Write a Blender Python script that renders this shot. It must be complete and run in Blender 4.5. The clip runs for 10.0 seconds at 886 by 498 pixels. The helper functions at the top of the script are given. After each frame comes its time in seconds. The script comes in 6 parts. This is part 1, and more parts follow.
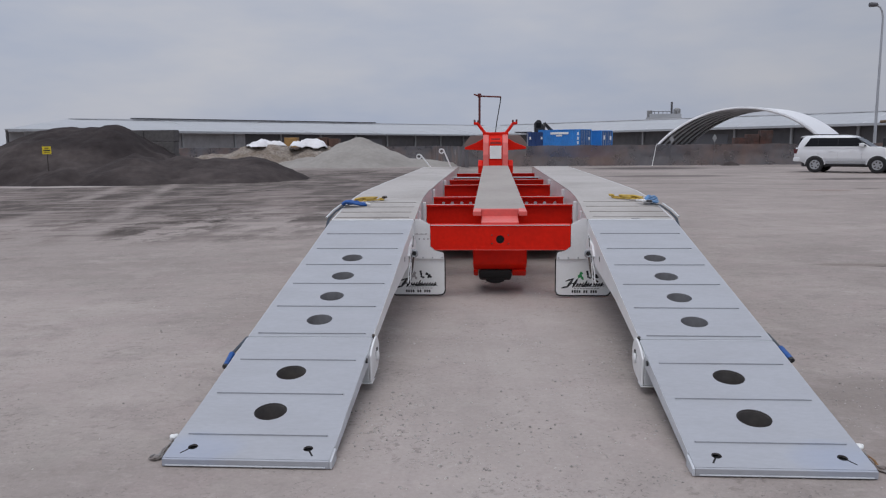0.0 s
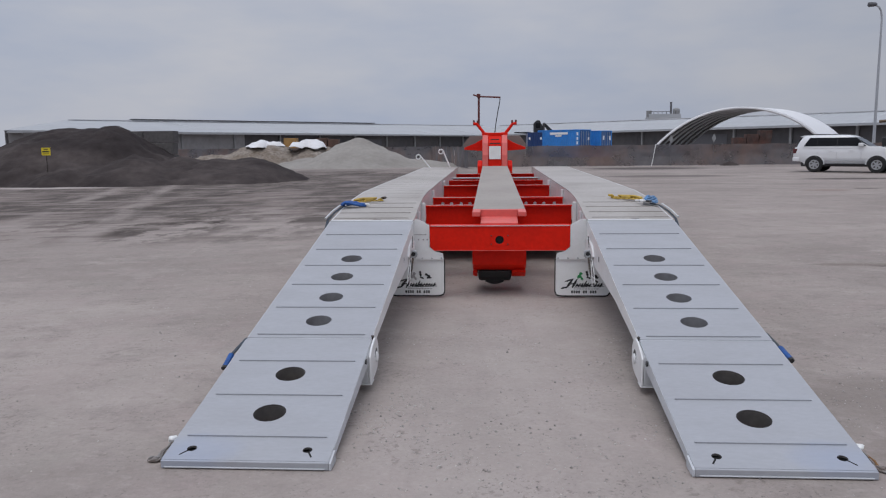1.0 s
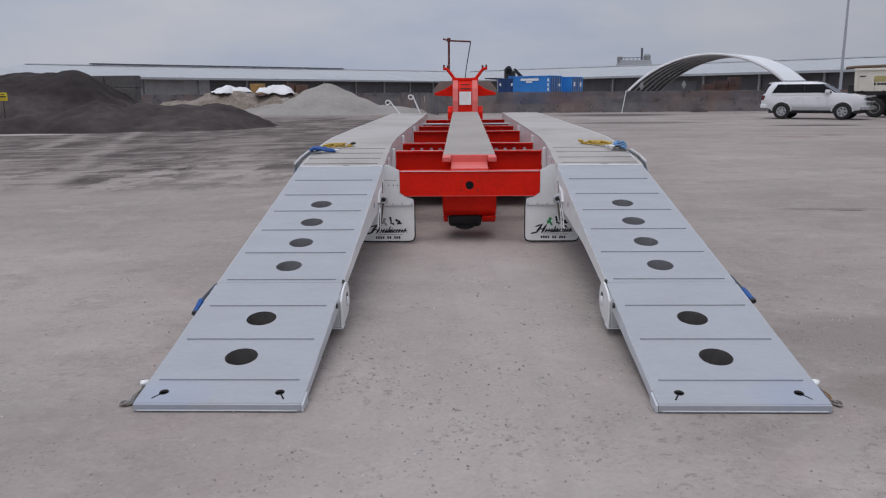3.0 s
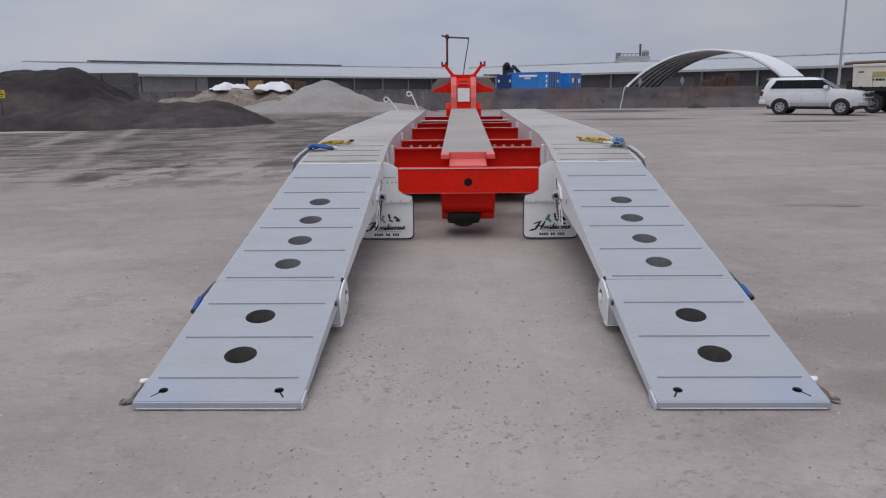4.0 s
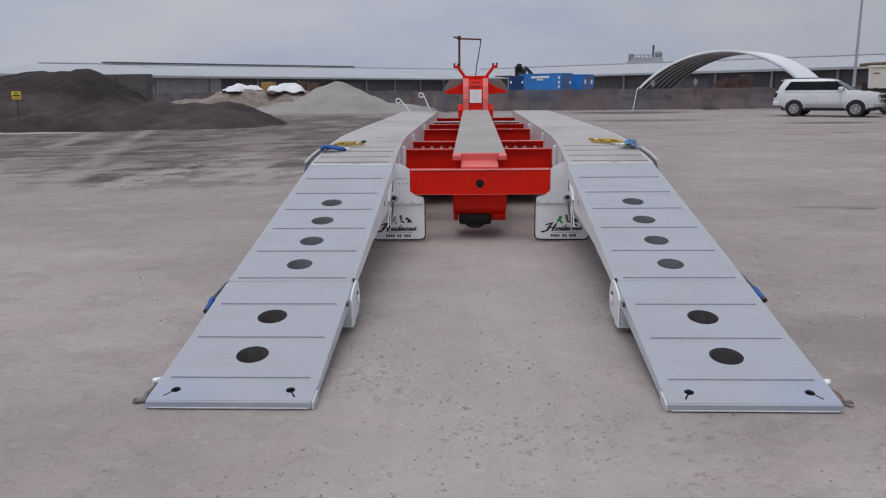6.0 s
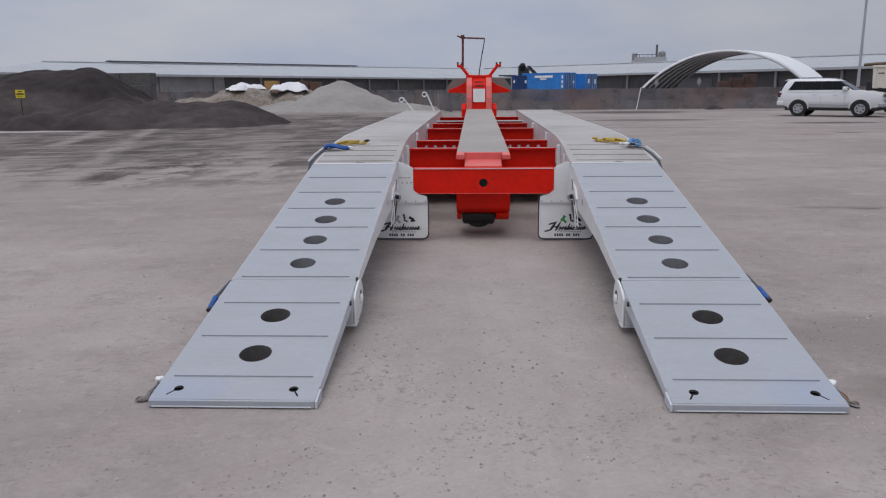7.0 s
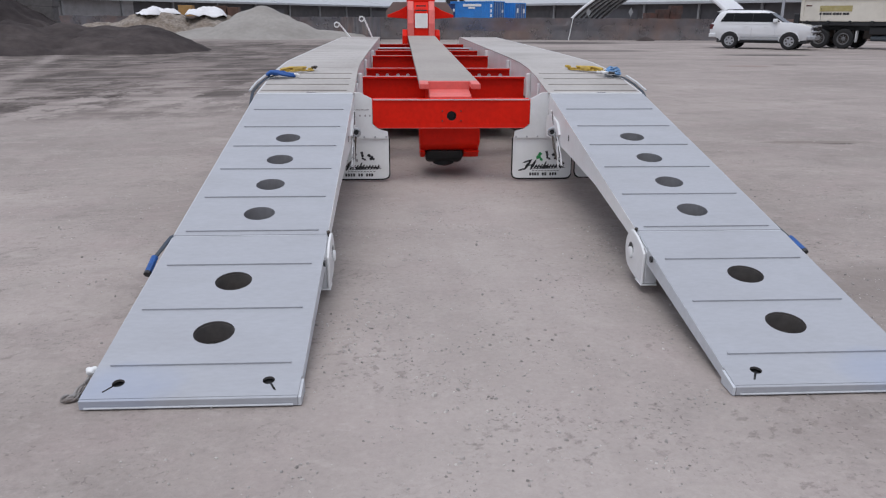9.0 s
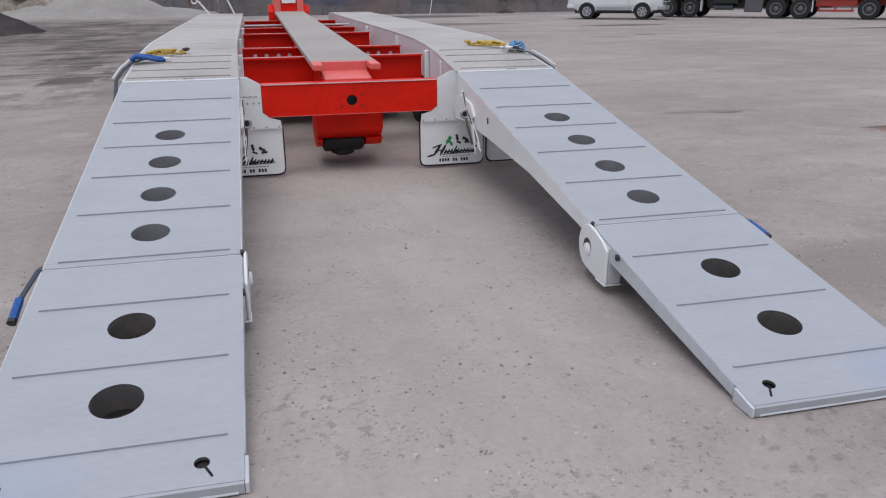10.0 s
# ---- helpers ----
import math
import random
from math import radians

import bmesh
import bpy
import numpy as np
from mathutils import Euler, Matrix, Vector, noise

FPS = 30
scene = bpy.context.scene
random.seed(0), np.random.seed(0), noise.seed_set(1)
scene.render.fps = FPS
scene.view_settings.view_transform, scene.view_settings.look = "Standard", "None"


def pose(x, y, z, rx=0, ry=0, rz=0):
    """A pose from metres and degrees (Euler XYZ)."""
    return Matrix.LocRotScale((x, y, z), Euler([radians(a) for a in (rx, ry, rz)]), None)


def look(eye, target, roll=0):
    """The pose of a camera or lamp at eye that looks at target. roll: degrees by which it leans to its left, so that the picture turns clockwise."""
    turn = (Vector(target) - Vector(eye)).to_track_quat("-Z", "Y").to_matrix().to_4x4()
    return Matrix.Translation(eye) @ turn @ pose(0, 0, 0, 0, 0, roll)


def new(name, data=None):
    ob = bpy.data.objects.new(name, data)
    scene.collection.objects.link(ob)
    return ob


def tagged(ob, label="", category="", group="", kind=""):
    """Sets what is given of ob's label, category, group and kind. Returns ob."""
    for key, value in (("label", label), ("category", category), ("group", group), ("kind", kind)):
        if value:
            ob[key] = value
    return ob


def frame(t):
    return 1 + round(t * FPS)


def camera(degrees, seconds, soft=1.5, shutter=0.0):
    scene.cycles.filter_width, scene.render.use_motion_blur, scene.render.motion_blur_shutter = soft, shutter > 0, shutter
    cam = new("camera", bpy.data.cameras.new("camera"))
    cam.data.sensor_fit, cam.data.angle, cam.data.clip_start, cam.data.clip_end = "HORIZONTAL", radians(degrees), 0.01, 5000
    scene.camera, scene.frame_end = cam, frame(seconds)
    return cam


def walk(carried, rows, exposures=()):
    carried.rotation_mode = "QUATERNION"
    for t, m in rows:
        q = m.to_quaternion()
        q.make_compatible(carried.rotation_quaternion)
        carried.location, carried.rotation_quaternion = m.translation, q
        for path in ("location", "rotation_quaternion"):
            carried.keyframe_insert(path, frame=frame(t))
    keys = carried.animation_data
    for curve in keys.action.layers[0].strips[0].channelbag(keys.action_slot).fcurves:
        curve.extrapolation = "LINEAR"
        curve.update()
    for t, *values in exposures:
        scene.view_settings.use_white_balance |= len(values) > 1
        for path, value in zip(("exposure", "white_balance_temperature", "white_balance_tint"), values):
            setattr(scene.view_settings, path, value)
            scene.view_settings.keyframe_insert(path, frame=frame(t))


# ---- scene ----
cam = camera(60.6, 10.0, soft=1.2)
PATH = [
    (0, (-0.113, -3.532, 1.588), (-0.226, -1.554, 1.315), -0.5),
    (0.5, (-0.111, -3.523, 1.586), (-0.223, -1.544, 1.318), -0.6),
    (1, (-0.111, -3.525, 1.589), (-0.223, -1.546, 1.317), -0.6),
    (1.5, (-0.103, -3.53, 1.579), (-0.211, -1.553, 1.297), -0.7),
    (1.8, (-0.103, -3.538, 1.568), (-0.192, -1.564, 1.26), -0.6),
    (2, (-0.098, -3.53, 1.574), (-0.167, -1.558, 1.243), -0.7),
    (2.5, (-0.106, -3.539, 1.567), (-0.144, -1.577, 1.18), -0.4),
    (4, (-0.107, -3.541, 1.575), (-0.139, -1.585, 1.158), -0.6),
    (4.5, (-0.106, -3.544, 1.577), (-0.15, -1.588, 1.163), -0.7),
    (5, (-0.105, -3.543, 1.574), (-0.156, -1.587, 1.16), -0.6),
    (5.5, (-0.104, -3.551, 1.577), (-0.161, -1.595, 1.164), -0.6),
    (7, (-0.11, -3.536, 1.571), (-0.18, -1.581, 1.156), -0.5),
    (7.5, (-0.146, -3.506, 1.557), (-0.217, -1.553, 1.134), -0.5),
    (7.8, (-0.21, -3.442, 1.529), (-0.275, -1.494, 1.077), -0.5),
    (8, (-0.232, -3.367, 1.522), (-0.271, -1.426, 1.039), 0.2),
    (8.2, (-0.239, -3.246, 1.491), (-0.214, -1.313, 0.98), 0.4),
    (8.5, (-0.283, -3.045, 1.505), (-0.214, -1.125, 0.949), 0.1),
    (8.6, (-0.319, -2.968, 1.49), (-0.247, -1.05, 0.927), 0.2),
    (8.8, (-0.396, -2.841, 1.473), (-0.317, -0.927, 0.9), 0.5),
    (9, (-0.492, -2.732, 1.48), (-0.368, -0.824, 0.895), 0.3),
    (9.2, (-0.547, -2.622, 1.483), (-0.283, -0.732, 0.884), 1.1),
    (9.3, (-0.566, -2.585, 1.483), (-0.247, -0.705, 0.877), 1.7),
    (9.5, (-0.626, -2.476, 1.463), (-0.192, -0.624, 0.846), 3.0),
    (9.7, (-0.682, -2.331, 1.441), (-0.189, -0.498, 0.811), 0.9),
    (10, (-0.769, -2.061, 1.461), (-0.312, -0.224, 0.817), -0.4),
]
walk(cam, [(t, look(e, g, r)) for t, e, g, r in PATH], ((0, 0.06), (2.0, 0.04), (7.5, 0.05), (8.3, 0.19), (8.8, 0.26), (10.0, 0.27)))

# ---- world, sun, exposure ----
def S(r, g, b):
    """Linear colour from 8-bit values."""
    return tuple(((c / 255) / 12.92 if c <= 10 else ((c / 255 + 0.055) / 1.055) ** 2.4) for c in (r, g, b)) + (1.0,)


world = bpy.data.worlds.new("overcast_sky")
scene.world = world
world.use_nodes = True
wn, wl = world.node_tree.nodes, world.node_tree.links
wn.clear()
w_out = wn.new("ShaderNodeOutputWorld")
w_bg = wn.new("ShaderNodeBackground")
w_sky = wn.new("ShaderNodeTexSky")
w_sky.sky_type = "NISHITA"
w_sky.sun_disc = False
w_sky.sun_elevation = radians(58)
w_sky.sun_rotation = radians(150)
w_sky.dust_density = 6.0
w_sky.ozone_density = 2.0
w_tc = wn.new("ShaderNodeTexCoord")
w_map = wn.new("ShaderNodeMapping")
w_map.inputs["Scale"].default_value = (1.0, 1.0, 3.2)
w_n = wn.new("ShaderNodeTexNoise")
w_n.inputs["Scale"].default_value = 2.3
w_n.inputs["Detail"].default_value = 5.0
w_n.inputs["Roughness"].default_value = 0.55
w_cr = wn.new("ShaderNodeValToRGB")
w_cr.color_ramp.elements[0].position = 0.33
w_cr.color_ramp.elements[0].color = S(166, 176, 197)
w_cr.color_ramp.elements[1].position = 0.68
w_cr.color_ramp.elements[1].color = S(196, 197, 204)
w_sep = wn.new("ShaderNodeSeparateXYZ")
w_up = wn.new("ShaderNodeMapRange")
w_up.inputs["From Min"].default_value = 0.22
w_up.inputs["From Max"].default_value = 0.95
w_up.inputs["To Min"].default_value = 1.0
w_up.inputs["To Max"].default_value = 2.1
w_mul = wn.new("ShaderNodeVectorMath")
w_mul.operation = "SCALE"
w_dim = wn.new("ShaderNodeVectorMath")
w_dim.operation = "SCALE"
w_dim.inputs["Scale"].default_value = 0.05
w_mix = wn.new("ShaderNodeMix")
w_mix.data_type = "RGBA"
w_mix.inputs["Factor"].default_value = 0.86
wl.new(w_tc.outputs["Generated"], w_map.inputs["Vector"])
wl.new(w_map.outputs["Vector"], w_n.inputs["Vector"])
wl.new(w_n.outputs["Fac"], w_cr.inputs["Fac"])
wl.new(w_tc.outputs["Generated"], w_sep.inputs["Vector"])
wl.new(w_sep.outputs["Z"], w_up.inputs["Value"])
wl.new(w_cr.outputs["Color"], w_mul.inputs[0])
w_east = wn.new("ShaderNodeMapRange")
w_east.inputs["From Min"].default_value = 0.05
w_east.inputs["From Max"].default_value = 0.55
w_east.inputs["To Min"].default_value = 1.0
w_east.inputs["To Max"].default_value = 0.84
w_both = wn.new("ShaderNodeMath")
w_both.operation = "MULTIPLY"
wl.new(w_sep.outputs["X"], w_east.inputs["Value"])
wl.new(w_up.outputs["Result"], w_both.inputs[0])
wl.new(w_east.outputs["Result"], w_both.inputs[1])
wl.new(w_both.outputs[0], w_mul.inputs["Scale"])
wl.new(w_sky.outputs["Color"], w_dim.inputs[0])
wl.new(w_dim.outputs["Vector"], w_mix.inputs["A"])
wl.new(w_mul.outputs["Vector"], w_mix.inputs["B"])
wl.new(w_mix.outputs["Result"], w_bg.inputs["Color"])
w_bg.inputs["Strength"].default_value = 1.0
wl.new(w_bg.outputs["Background"], w_out.inputs["Surface"])

sun_data = bpy.data.lights.new("sun", "SUN")
sun_data.energy = 0.85
sun_data.angle = radians(40)
sun_data.color = (1.0, 0.97, 0.93)
sun = new("sun", sun_data)
sun.matrix_basis = look((0, 0, 60), (10, 20, 0))


# ---- materials ----
def surface(name, color, rough=0.55, metal=0.0, grain=(40.0, 0.10), stain=(1.5, 0.15, None), bump=(60.0, 0.1, 0.004), coat=0.0, stretch=(1, 1, 1), spec=0.5):
    """A worn surface: fine grain, larger stains and a fine relief, all in metres of the world."""
    m = bpy.data.materials.new(name)
    m.use_nodes = True
    n, l = m.node_tree.nodes, m.node_tree.links
    b = n["Principled BSDF"]
    geo = n.new("ShaderNodeNewGeometry")
    mp = n.new("ShaderNodeMapping")
    mp.inputs["Scale"].default_value = stretch
    l.new(geo.outputs["Position"], mp.inputs["Vector"])

    def noisy(scale, detail, rgh=0.55):
        t = n.new("ShaderNodeTexNoise")
        t.inputs["Scale"].default_value, t.inputs["Detail"].default_value, t.inputs["Roughness"].default_value = scale, detail, rgh
        l.new(mp.outputs["Vector"], t.inputs["Vector"])
        return t

    def mixed(kind, fac, a, bb):
        x = n.new("ShaderNodeMix")
        x.data_type, x.blend_type = "RGBA", kind
        for key, v in (("Factor", fac), ("A", a), ("B", bb)):
            if hasattr(v, "links"):
                l.new(v, x.inputs[key])
            elif key == "Factor":
                x.inputs[0].default_value = v
            else:
                x.inputs[key].default_value = v
        return x.outputs["Result"]

    g, s = noisy(grain[0], 4), noisy(stain[0], 5, 0.6)
    rs = n.new("ShaderNodeMapRange")
    rs.inputs["From Min"].default_value, rs.inputs["From Max"].default_value = 0.42, 0.72
    rs.inputs["To Max"].default_value = stain[1]
    l.new(s.outputs["Fac"], rs.inputs["Value"])
    second = stain[2] or tuple(c * 0.55 for c in color[:3]) + (1.0,)
    col = mixed("MIX", rs.outputs["Result"], color, second)
    rg = n.new("ShaderNodeMapRange")
    rg.inputs["From Min"].default_value, rg.inputs["From Max"].default_value = 0.25, 0.75
    rg.inputs["To Min"].default_value, rg.inputs["To Max"].default_value = 1 - grain[1], 1 + grain[1]
    l.new(g.outputs["Fac"], rg.inputs["Value"])
    sc = n.new("ShaderNodeVectorMath")
    sc.operation = "SCALE"
    l.new(col, sc.inputs[0])
    l.new(rg.outputs["Result"], sc.inputs["Scale"])
    l.new(sc.outputs["Vector"], b.inputs["Base Color"])
    rr = n.new("ShaderNodeMapRange")
    rr.inputs["To Min"].default_value, rr.inputs["To Max"].default_value = max(rough - 0.12, 0.02), min(rough + 0.12, 1)
    l.new(s.outputs["Fac"], rr.inputs["Value"])
    l.new(rr.outputs["Result"], b.inputs["Roughness"])
    b.inputs["Metallic"].default_value = metal
    b.inputs["Coat Weight"].default_value = coat
    b.inputs["Specular IOR Level"].default_value = spec
    if bump[1] > 0:
        t = noisy(bump[0], 6)
        bp = n.new("ShaderNodeBump")
        bp.inputs["Strength"].default_value, bp.inputs["Distance"].default_value = bump[1], bump[2]
        l.new(t.outputs["Fac"], bp.inputs["Height"])
        l.new(bp.outputs["Normal"], b.inputs["Normal"])
    return m


RAMP_PAINT = surface("grey_ramp_paint", (0.358, 0.369, 0.398, 1), 0.5, 0, (22, 0.05), (1.7, 0.35, (0.295, 0.295, 0.31, 1)), (180, 0.12, 0.002), stretch=(1, 2.5, 1))
DECK_PAINT = surface("dusty_deck_paint", (0.425, 0.402, 0.384, 1), 0.75, 0, (25, 0.08), (0.7, 0.8, (0.29, 0.267, 0.248, 1)), (150, 0.2, 0.003))
EDGE_PAINT = surface("pale_edge_paint", (0.60, 0.61, 0.63, 1), 0.45, 0, (30, 0.05), (2.5, 0.3, (0.4, 0.39, 0.37, 1)), (90, 0.1, 0.002))
WEB_PAINT = surface("worn_grey_edge_paint", (0.52, 0.54, 0.57, 1), 0.5, 0, (30, 0.06), (3, 0.4, (0.30, 0.295, 0.29, 1)), (90, 0.15, 0.003))
WHITE_PAINT = surface("white_trailer_paint", (0.74, 0.745, 0.75, 1), 0.38, 0, (30, 0.03), (3, 0.25, (0.5, 0.49, 0.46, 1)), (90, 0.08, 0.002), coat=0.2)
RED_PAINT = surface("red_chassis_paint", (0.72, 0.016, 0.006, 1), 0.42, 0, (25, 0.08), (2.2, 0.4, (0.46, 0.014, 0.008, 1)), (70, 0.08, 0.002), spec=0.12)
RED_PALE = surface("pale_red_paint", (0.70, 0.13, 0.115, 1), 0.5, 0, (25, 0.08), (4, 0.35, (0.5, 0.13, 0.11, 1)), (70, 0.08, 0.002))
RUBBER = surface("black_rubber", (0.014, 0.014, 0.015, 1), 0.8, 0, (60, 0.2), (3, 0.3, (0.032, 0.030, 0.028, 1)), (120, 0.2, 0.003))
DARK_STEEL = surface("dark_steel", (0.06, 0.055, 0.05, 1), 0.5, 0.6, (60, 0.15), (5, 0.4, (0.12, 0.06, 0.035, 1)), (120, 0.2, 0.002))
STEEL = surface("galvanised_steel", (0.45, 0.46, 0.48, 1), 0.42, 0.8, (50, 0.1), (6, 0.3, None), (120, 0.1, 0.002))
SPINE_DUST = surface("beige_dusty_plate", (0.345, 0.312, 0.285, 1), 0.75, 0, (25, 0.08), (0.9, 0.6, (0.27, 0.243, 0.22, 1)), (150, 0.2, 0.003))
# Ramp grey darkened; the shade under the ramps is put into the colour.
UNDER_SHADE = surface("under_shade_paint", (0.19, 0.195, 0.205, 1), 0.6, 0, (25, 0.1), (2.5, 0.5, (0.12, 0.105, 0.095, 1)), (120, 0.1, 0.002))
# Dark tone for hole edges, tubes and plates, standing in for shade there.
SHADE_DARK = surface("dark_shade_fill", (0.070, 0.064, 0.062, 1), 0.8, 0, (25, 0.2), (4, 0.5, (0.10, 0.085, 0.07, 1)), (120, 0.1, 0.002))
# Grey of the upper hole walls, darkened for the shade inside them.
SLEEVE_SHADE = surface("sleeve_shade_paint", (0.19, 0.19, 0.20, 1), 0.6, 0, (25, 0.1), (6, 0.5, (0.12, 0.11, 0.105, 1)), (120, 0.1, 0.002))
CHAIN_GREY = surface("grey_chain_steel", (0.26, 0.245, 0.235, 1), 0.5, 0.3, (60, 0.15), (25, 0.6, (0.14, 0.075, 0.045, 1)), (120, 0.2, 0.002))
BLUE_WEB = surface("blue_webbing", (0.022, 0.10, 0.34, 1), 0.8, 0, (90, 0.2), (12, 0.5, (0.04, 0.06, 0.14, 1)), (400, 0.4, 0.002))
YELLOW_PAINT = surface("yellow_chain_paint", (0.52, 0.35, 0.06, 1), 0.5, 0.1, (60, 0.15), (14, 0.5, (0.25, 0.17, 0.07, 1)), (150, 0.2, 0.002))
FLAP_WHITE = surface("white_rubber", (0.80, 0.805, 0.80, 1), 0.5, 0, (40, 0.03), (5, 0.2, (0.55, 0.53, 0.5, 1)), (40, 0.15, 0.004))
PRINT_BLACK = surface("black_print", (0.02, 0.02, 0.022, 1), 0.5, 0, (60, 0.1), (8, 0.1, None), (60, 0, 0))
PRINT_GREEN = surface("green_print", (0.03, 0.26, 0.08, 1), 0.5, 0, (60, 0.1), (8, 0.1, None), (60, 0, 0))
PRINT_GREY = surface("grey_print", (0.36, 0.34, 0.34, 1), 0.5, 0, (60, 0.1), (8, 0.1, None), (60, 0, 0))
DARK_GRAVEL = surface("dark_gravel", (0.036, 0.030, 0.030, 1), 0.95, 0, (2.2, 0.22), (0.22, 0.9, (0.098, 0.082, 0.078, 1)), (1.1, 0.6, 0.22), spec=0.1)
SAND = surface("grey_sand", (0.30, 0.283, 0.262, 1), 0.95, 0, (3, 0.10), (0.30, 0.6, (0.21, 0.195, 0.18, 1)), (1.6, 0.5, 0.10), spec=0.1)
RUBBLE = surface("brown_rubble", (0.20, 0.165, 0.135, 1), 0.95, 0, (5, 0.4), (0.7, 0.7, (0.38, 0.35, 0.32, 1)), (3, 1.0, 0.2), spec=0.1)
TARP_WHITE = surface("white_tarpaulin", (0.72, 0.72, 0.74, 1), 0.6, 0, (3, 0.06), (0.8, 0.35, (0.5, 0.46, 0.4, 1)), (2.5, 0.5, 0.08))
CONCRETE_DARK = surface("stained_block_wall", (0.115, 0.108, 0.108, 1), 0.9, 0, (6, 0.2), (0.35, 0.7, (0.17, 0.16, 0.155, 1)), (8, 0.3, 0.02), spec=0.15)
ROOF_WHITE = surface("pale_roof_sheet", (0.385, 0.40, 0.42, 1), 0.5, 0.0, (0.8, 0.08), (0.05, 0.5, (0.33, 0.345, 0.36, 1)), (2, 0.2, 0.02))
# Dark shed tone; on the front walls it stands for shade in the bays.
SHED_DARK = surface("dark_shed_tone", (0.085, 0.083, 0.088, 1), 0.8, 0, (0.7, 0.15), (0.06, 0.6, (0.14, 0.13, 0.125, 1)), (2, 0.2, 0.02), spec=0.2)
SHED_LINE = surface("dark_ridge_line", (0.10, 0.10, 0.11, 1), 0.6, 0, (1, 0.1), (0.1, 0.3, None), (2, 0.1, 0.01))
BROWN_STORE = surface("rusty_brown_stock", (0.105, 0.056, 0.040, 1), 0.8, 0, (2, 0.3), (0.4, 0.8, (0.065, 0.05, 0.046, 1)), (2, 0.3, 0.03))
RUST_STORE = surface("rusty_red_stock", (0.105, 0.045, 0.034, 1), 0.8, 0, (1.2, 0.5), (0.5, 1.0, (0.07, 0.055, 0.052, 1)), (2, 0.3, 0.03))
TAN_STORE = surface("tan_stock", (0.36, 0.21, 0.075, 1), 0.8, 0, (2, 0.2), (0.3, 0.4, (0.3, 0.17, 0.06, 1)), (2, 0.3, 0.03))
CONT_BLUE = surface("blue_container_paint", (0.028, 0.22, 0.62, 1), 0.45, 0, (4, 0.08), (0.7, 0.3, (0.02, 0.09, 0.26, 1)), (6, 0.15, 0.01))
# Container blue darkened; the shade on the turned ends is in the colour.
CONT_END_SHADE = surface("shaded_blue_door_paint", (0.022, 0.105, 0.30, 1), 0.5, 0, (4, 0.12), (0.9, 0.6, (0.02, 0.045, 0.12, 1)), (6, 0.15, 0.01))
CONT_NAVY = surface("navy_container_paint", (0.013, 0.045, 0.16, 1), 0.5, 0, (4, 0.1), (0.7, 0.3, None), (6, 0.15, 0.01))
FENCE_DARK = surface("dark_shade_cloth", (0.150, 0.146, 0.158, 1), 0.9, 0, (0.9, 0.34), (0.30, 1.0, (0.215, 0.142, 0.118, 1)), (6, 0.3, 0.03), spec=0.15)
# the cloth is an open weave that lets part of what stands behind show through
_fn, _fl = FENCE_DARK.node_tree.nodes, FENCE_DARK.node_tree.links
_clear, _weave = _fn.new("ShaderNodeBsdfTransparent"), _fn.new("ShaderNodeMixShader")
_weave.inputs["Fac"].default_value = 0.30
_fl.new(_fn["Principled BSDF"].outputs["BSDF"], _weave.inputs[1])
_fl.new(_clear.outputs["BSDF"], _weave.inputs[2])
_fl.new(_weave.outputs["Shader"], _fn["Material Output"].inputs["Surface"])
COLUMN_PALE = surface("pale_column_paint", (0.26, 0.265, 0.27, 1), 0.6, 0, (1, 0.1), (0.1, 0.3, None), (2, 0.1, 0.01))
BAY_GREY = surface("grey_bay_sheet", (0.29, 0.285, 0.29, 1), 0.7, 0, (1, 0.12), (0.15, 0.5, (0.12, 0.115, 0.115, 1)), (2, 0.15, 0.02))
DOME_WHITE = surface("white_dome_fabric", (0.74, 0.75, 0.77, 1), 0.5, 0, (1, 0.03), (0.2, 0.2, (0.6, 0.61, 0.62, 1)), (2, 0.1, 0.02))
# Inside of the dome; its shade is painted as a dark grey.
DOME_SHADE = surface("shaded_dome_lining", (0.09, 0.088, 0.09, 1), 0.7, 0, (1, 0.1), (0.2, 0.3, None), (2, 0.1, 0.02))
CAR_WHITE = surface("white_car_paint", (0.72, 0.73, 0.745, 1), 0.22, 0, (3, 0.02), (1.2, 0.12, (0.6, 0.58, 0.55, 1)), (30, 0.02, 0.001), coat=0.6)
PLASTIC_DARK = surface("dark_plastic", (0.022, 0.022, 0.024, 1), 0.5, 0, (30, 0.1), (3, 0.2, None), (60, 0.1, 0.002))
CAR_GLASS = surface("tinted_glass", (0.008, 0.009, 0.011, 1), 0.10, 0, (2, 0.05), (1, 0.1, None), (30, 0, 0), spec=0.16)
CHROME = surface("silver_alloy", (0.42, 0.43, 0.45, 1), 0.35, 0.35, (30, 0.05), (3, 0.1, None), (30, 0, 0))
TAIL_RED = surface("red_lamp_lens", (0.09, 0.012, 0.014, 1), 0.2, 0, (30, 0.05), (3, 0.1, None), (30, 0, 0), coat=0.5)
TIPPER_CREAM = surface("cream_tipper_paint", (0.72, 0.675, 0.585, 1), 0.5, 0, (3, 0.05), (0.9, 0.35, (0.52, 0.47, 0.39, 1)), (10, 0.1, 0.01))
TARP_BROWN = surface("brown_tarp", (0.15, 0.105, 0.07, 1), 0.85, 0, (6, 0.2), (1.5, 0.4, None), (6, 0.4, 0.03))
POLE_GREY = surface("grey_pole_paint", (0.40, 0.42, 0.45, 1), 0.5, 0.3, (6, 0.05), (1, 0.2, None), (30, 0.05, 0.002))
SIGN_YELLOW = surface("yellow_sign_sheet", (0.72, 0.56, 0.02, 1), 0.5, 0, (8, 0.04), (3, 0.15, None), (30, 0.03, 0.002))
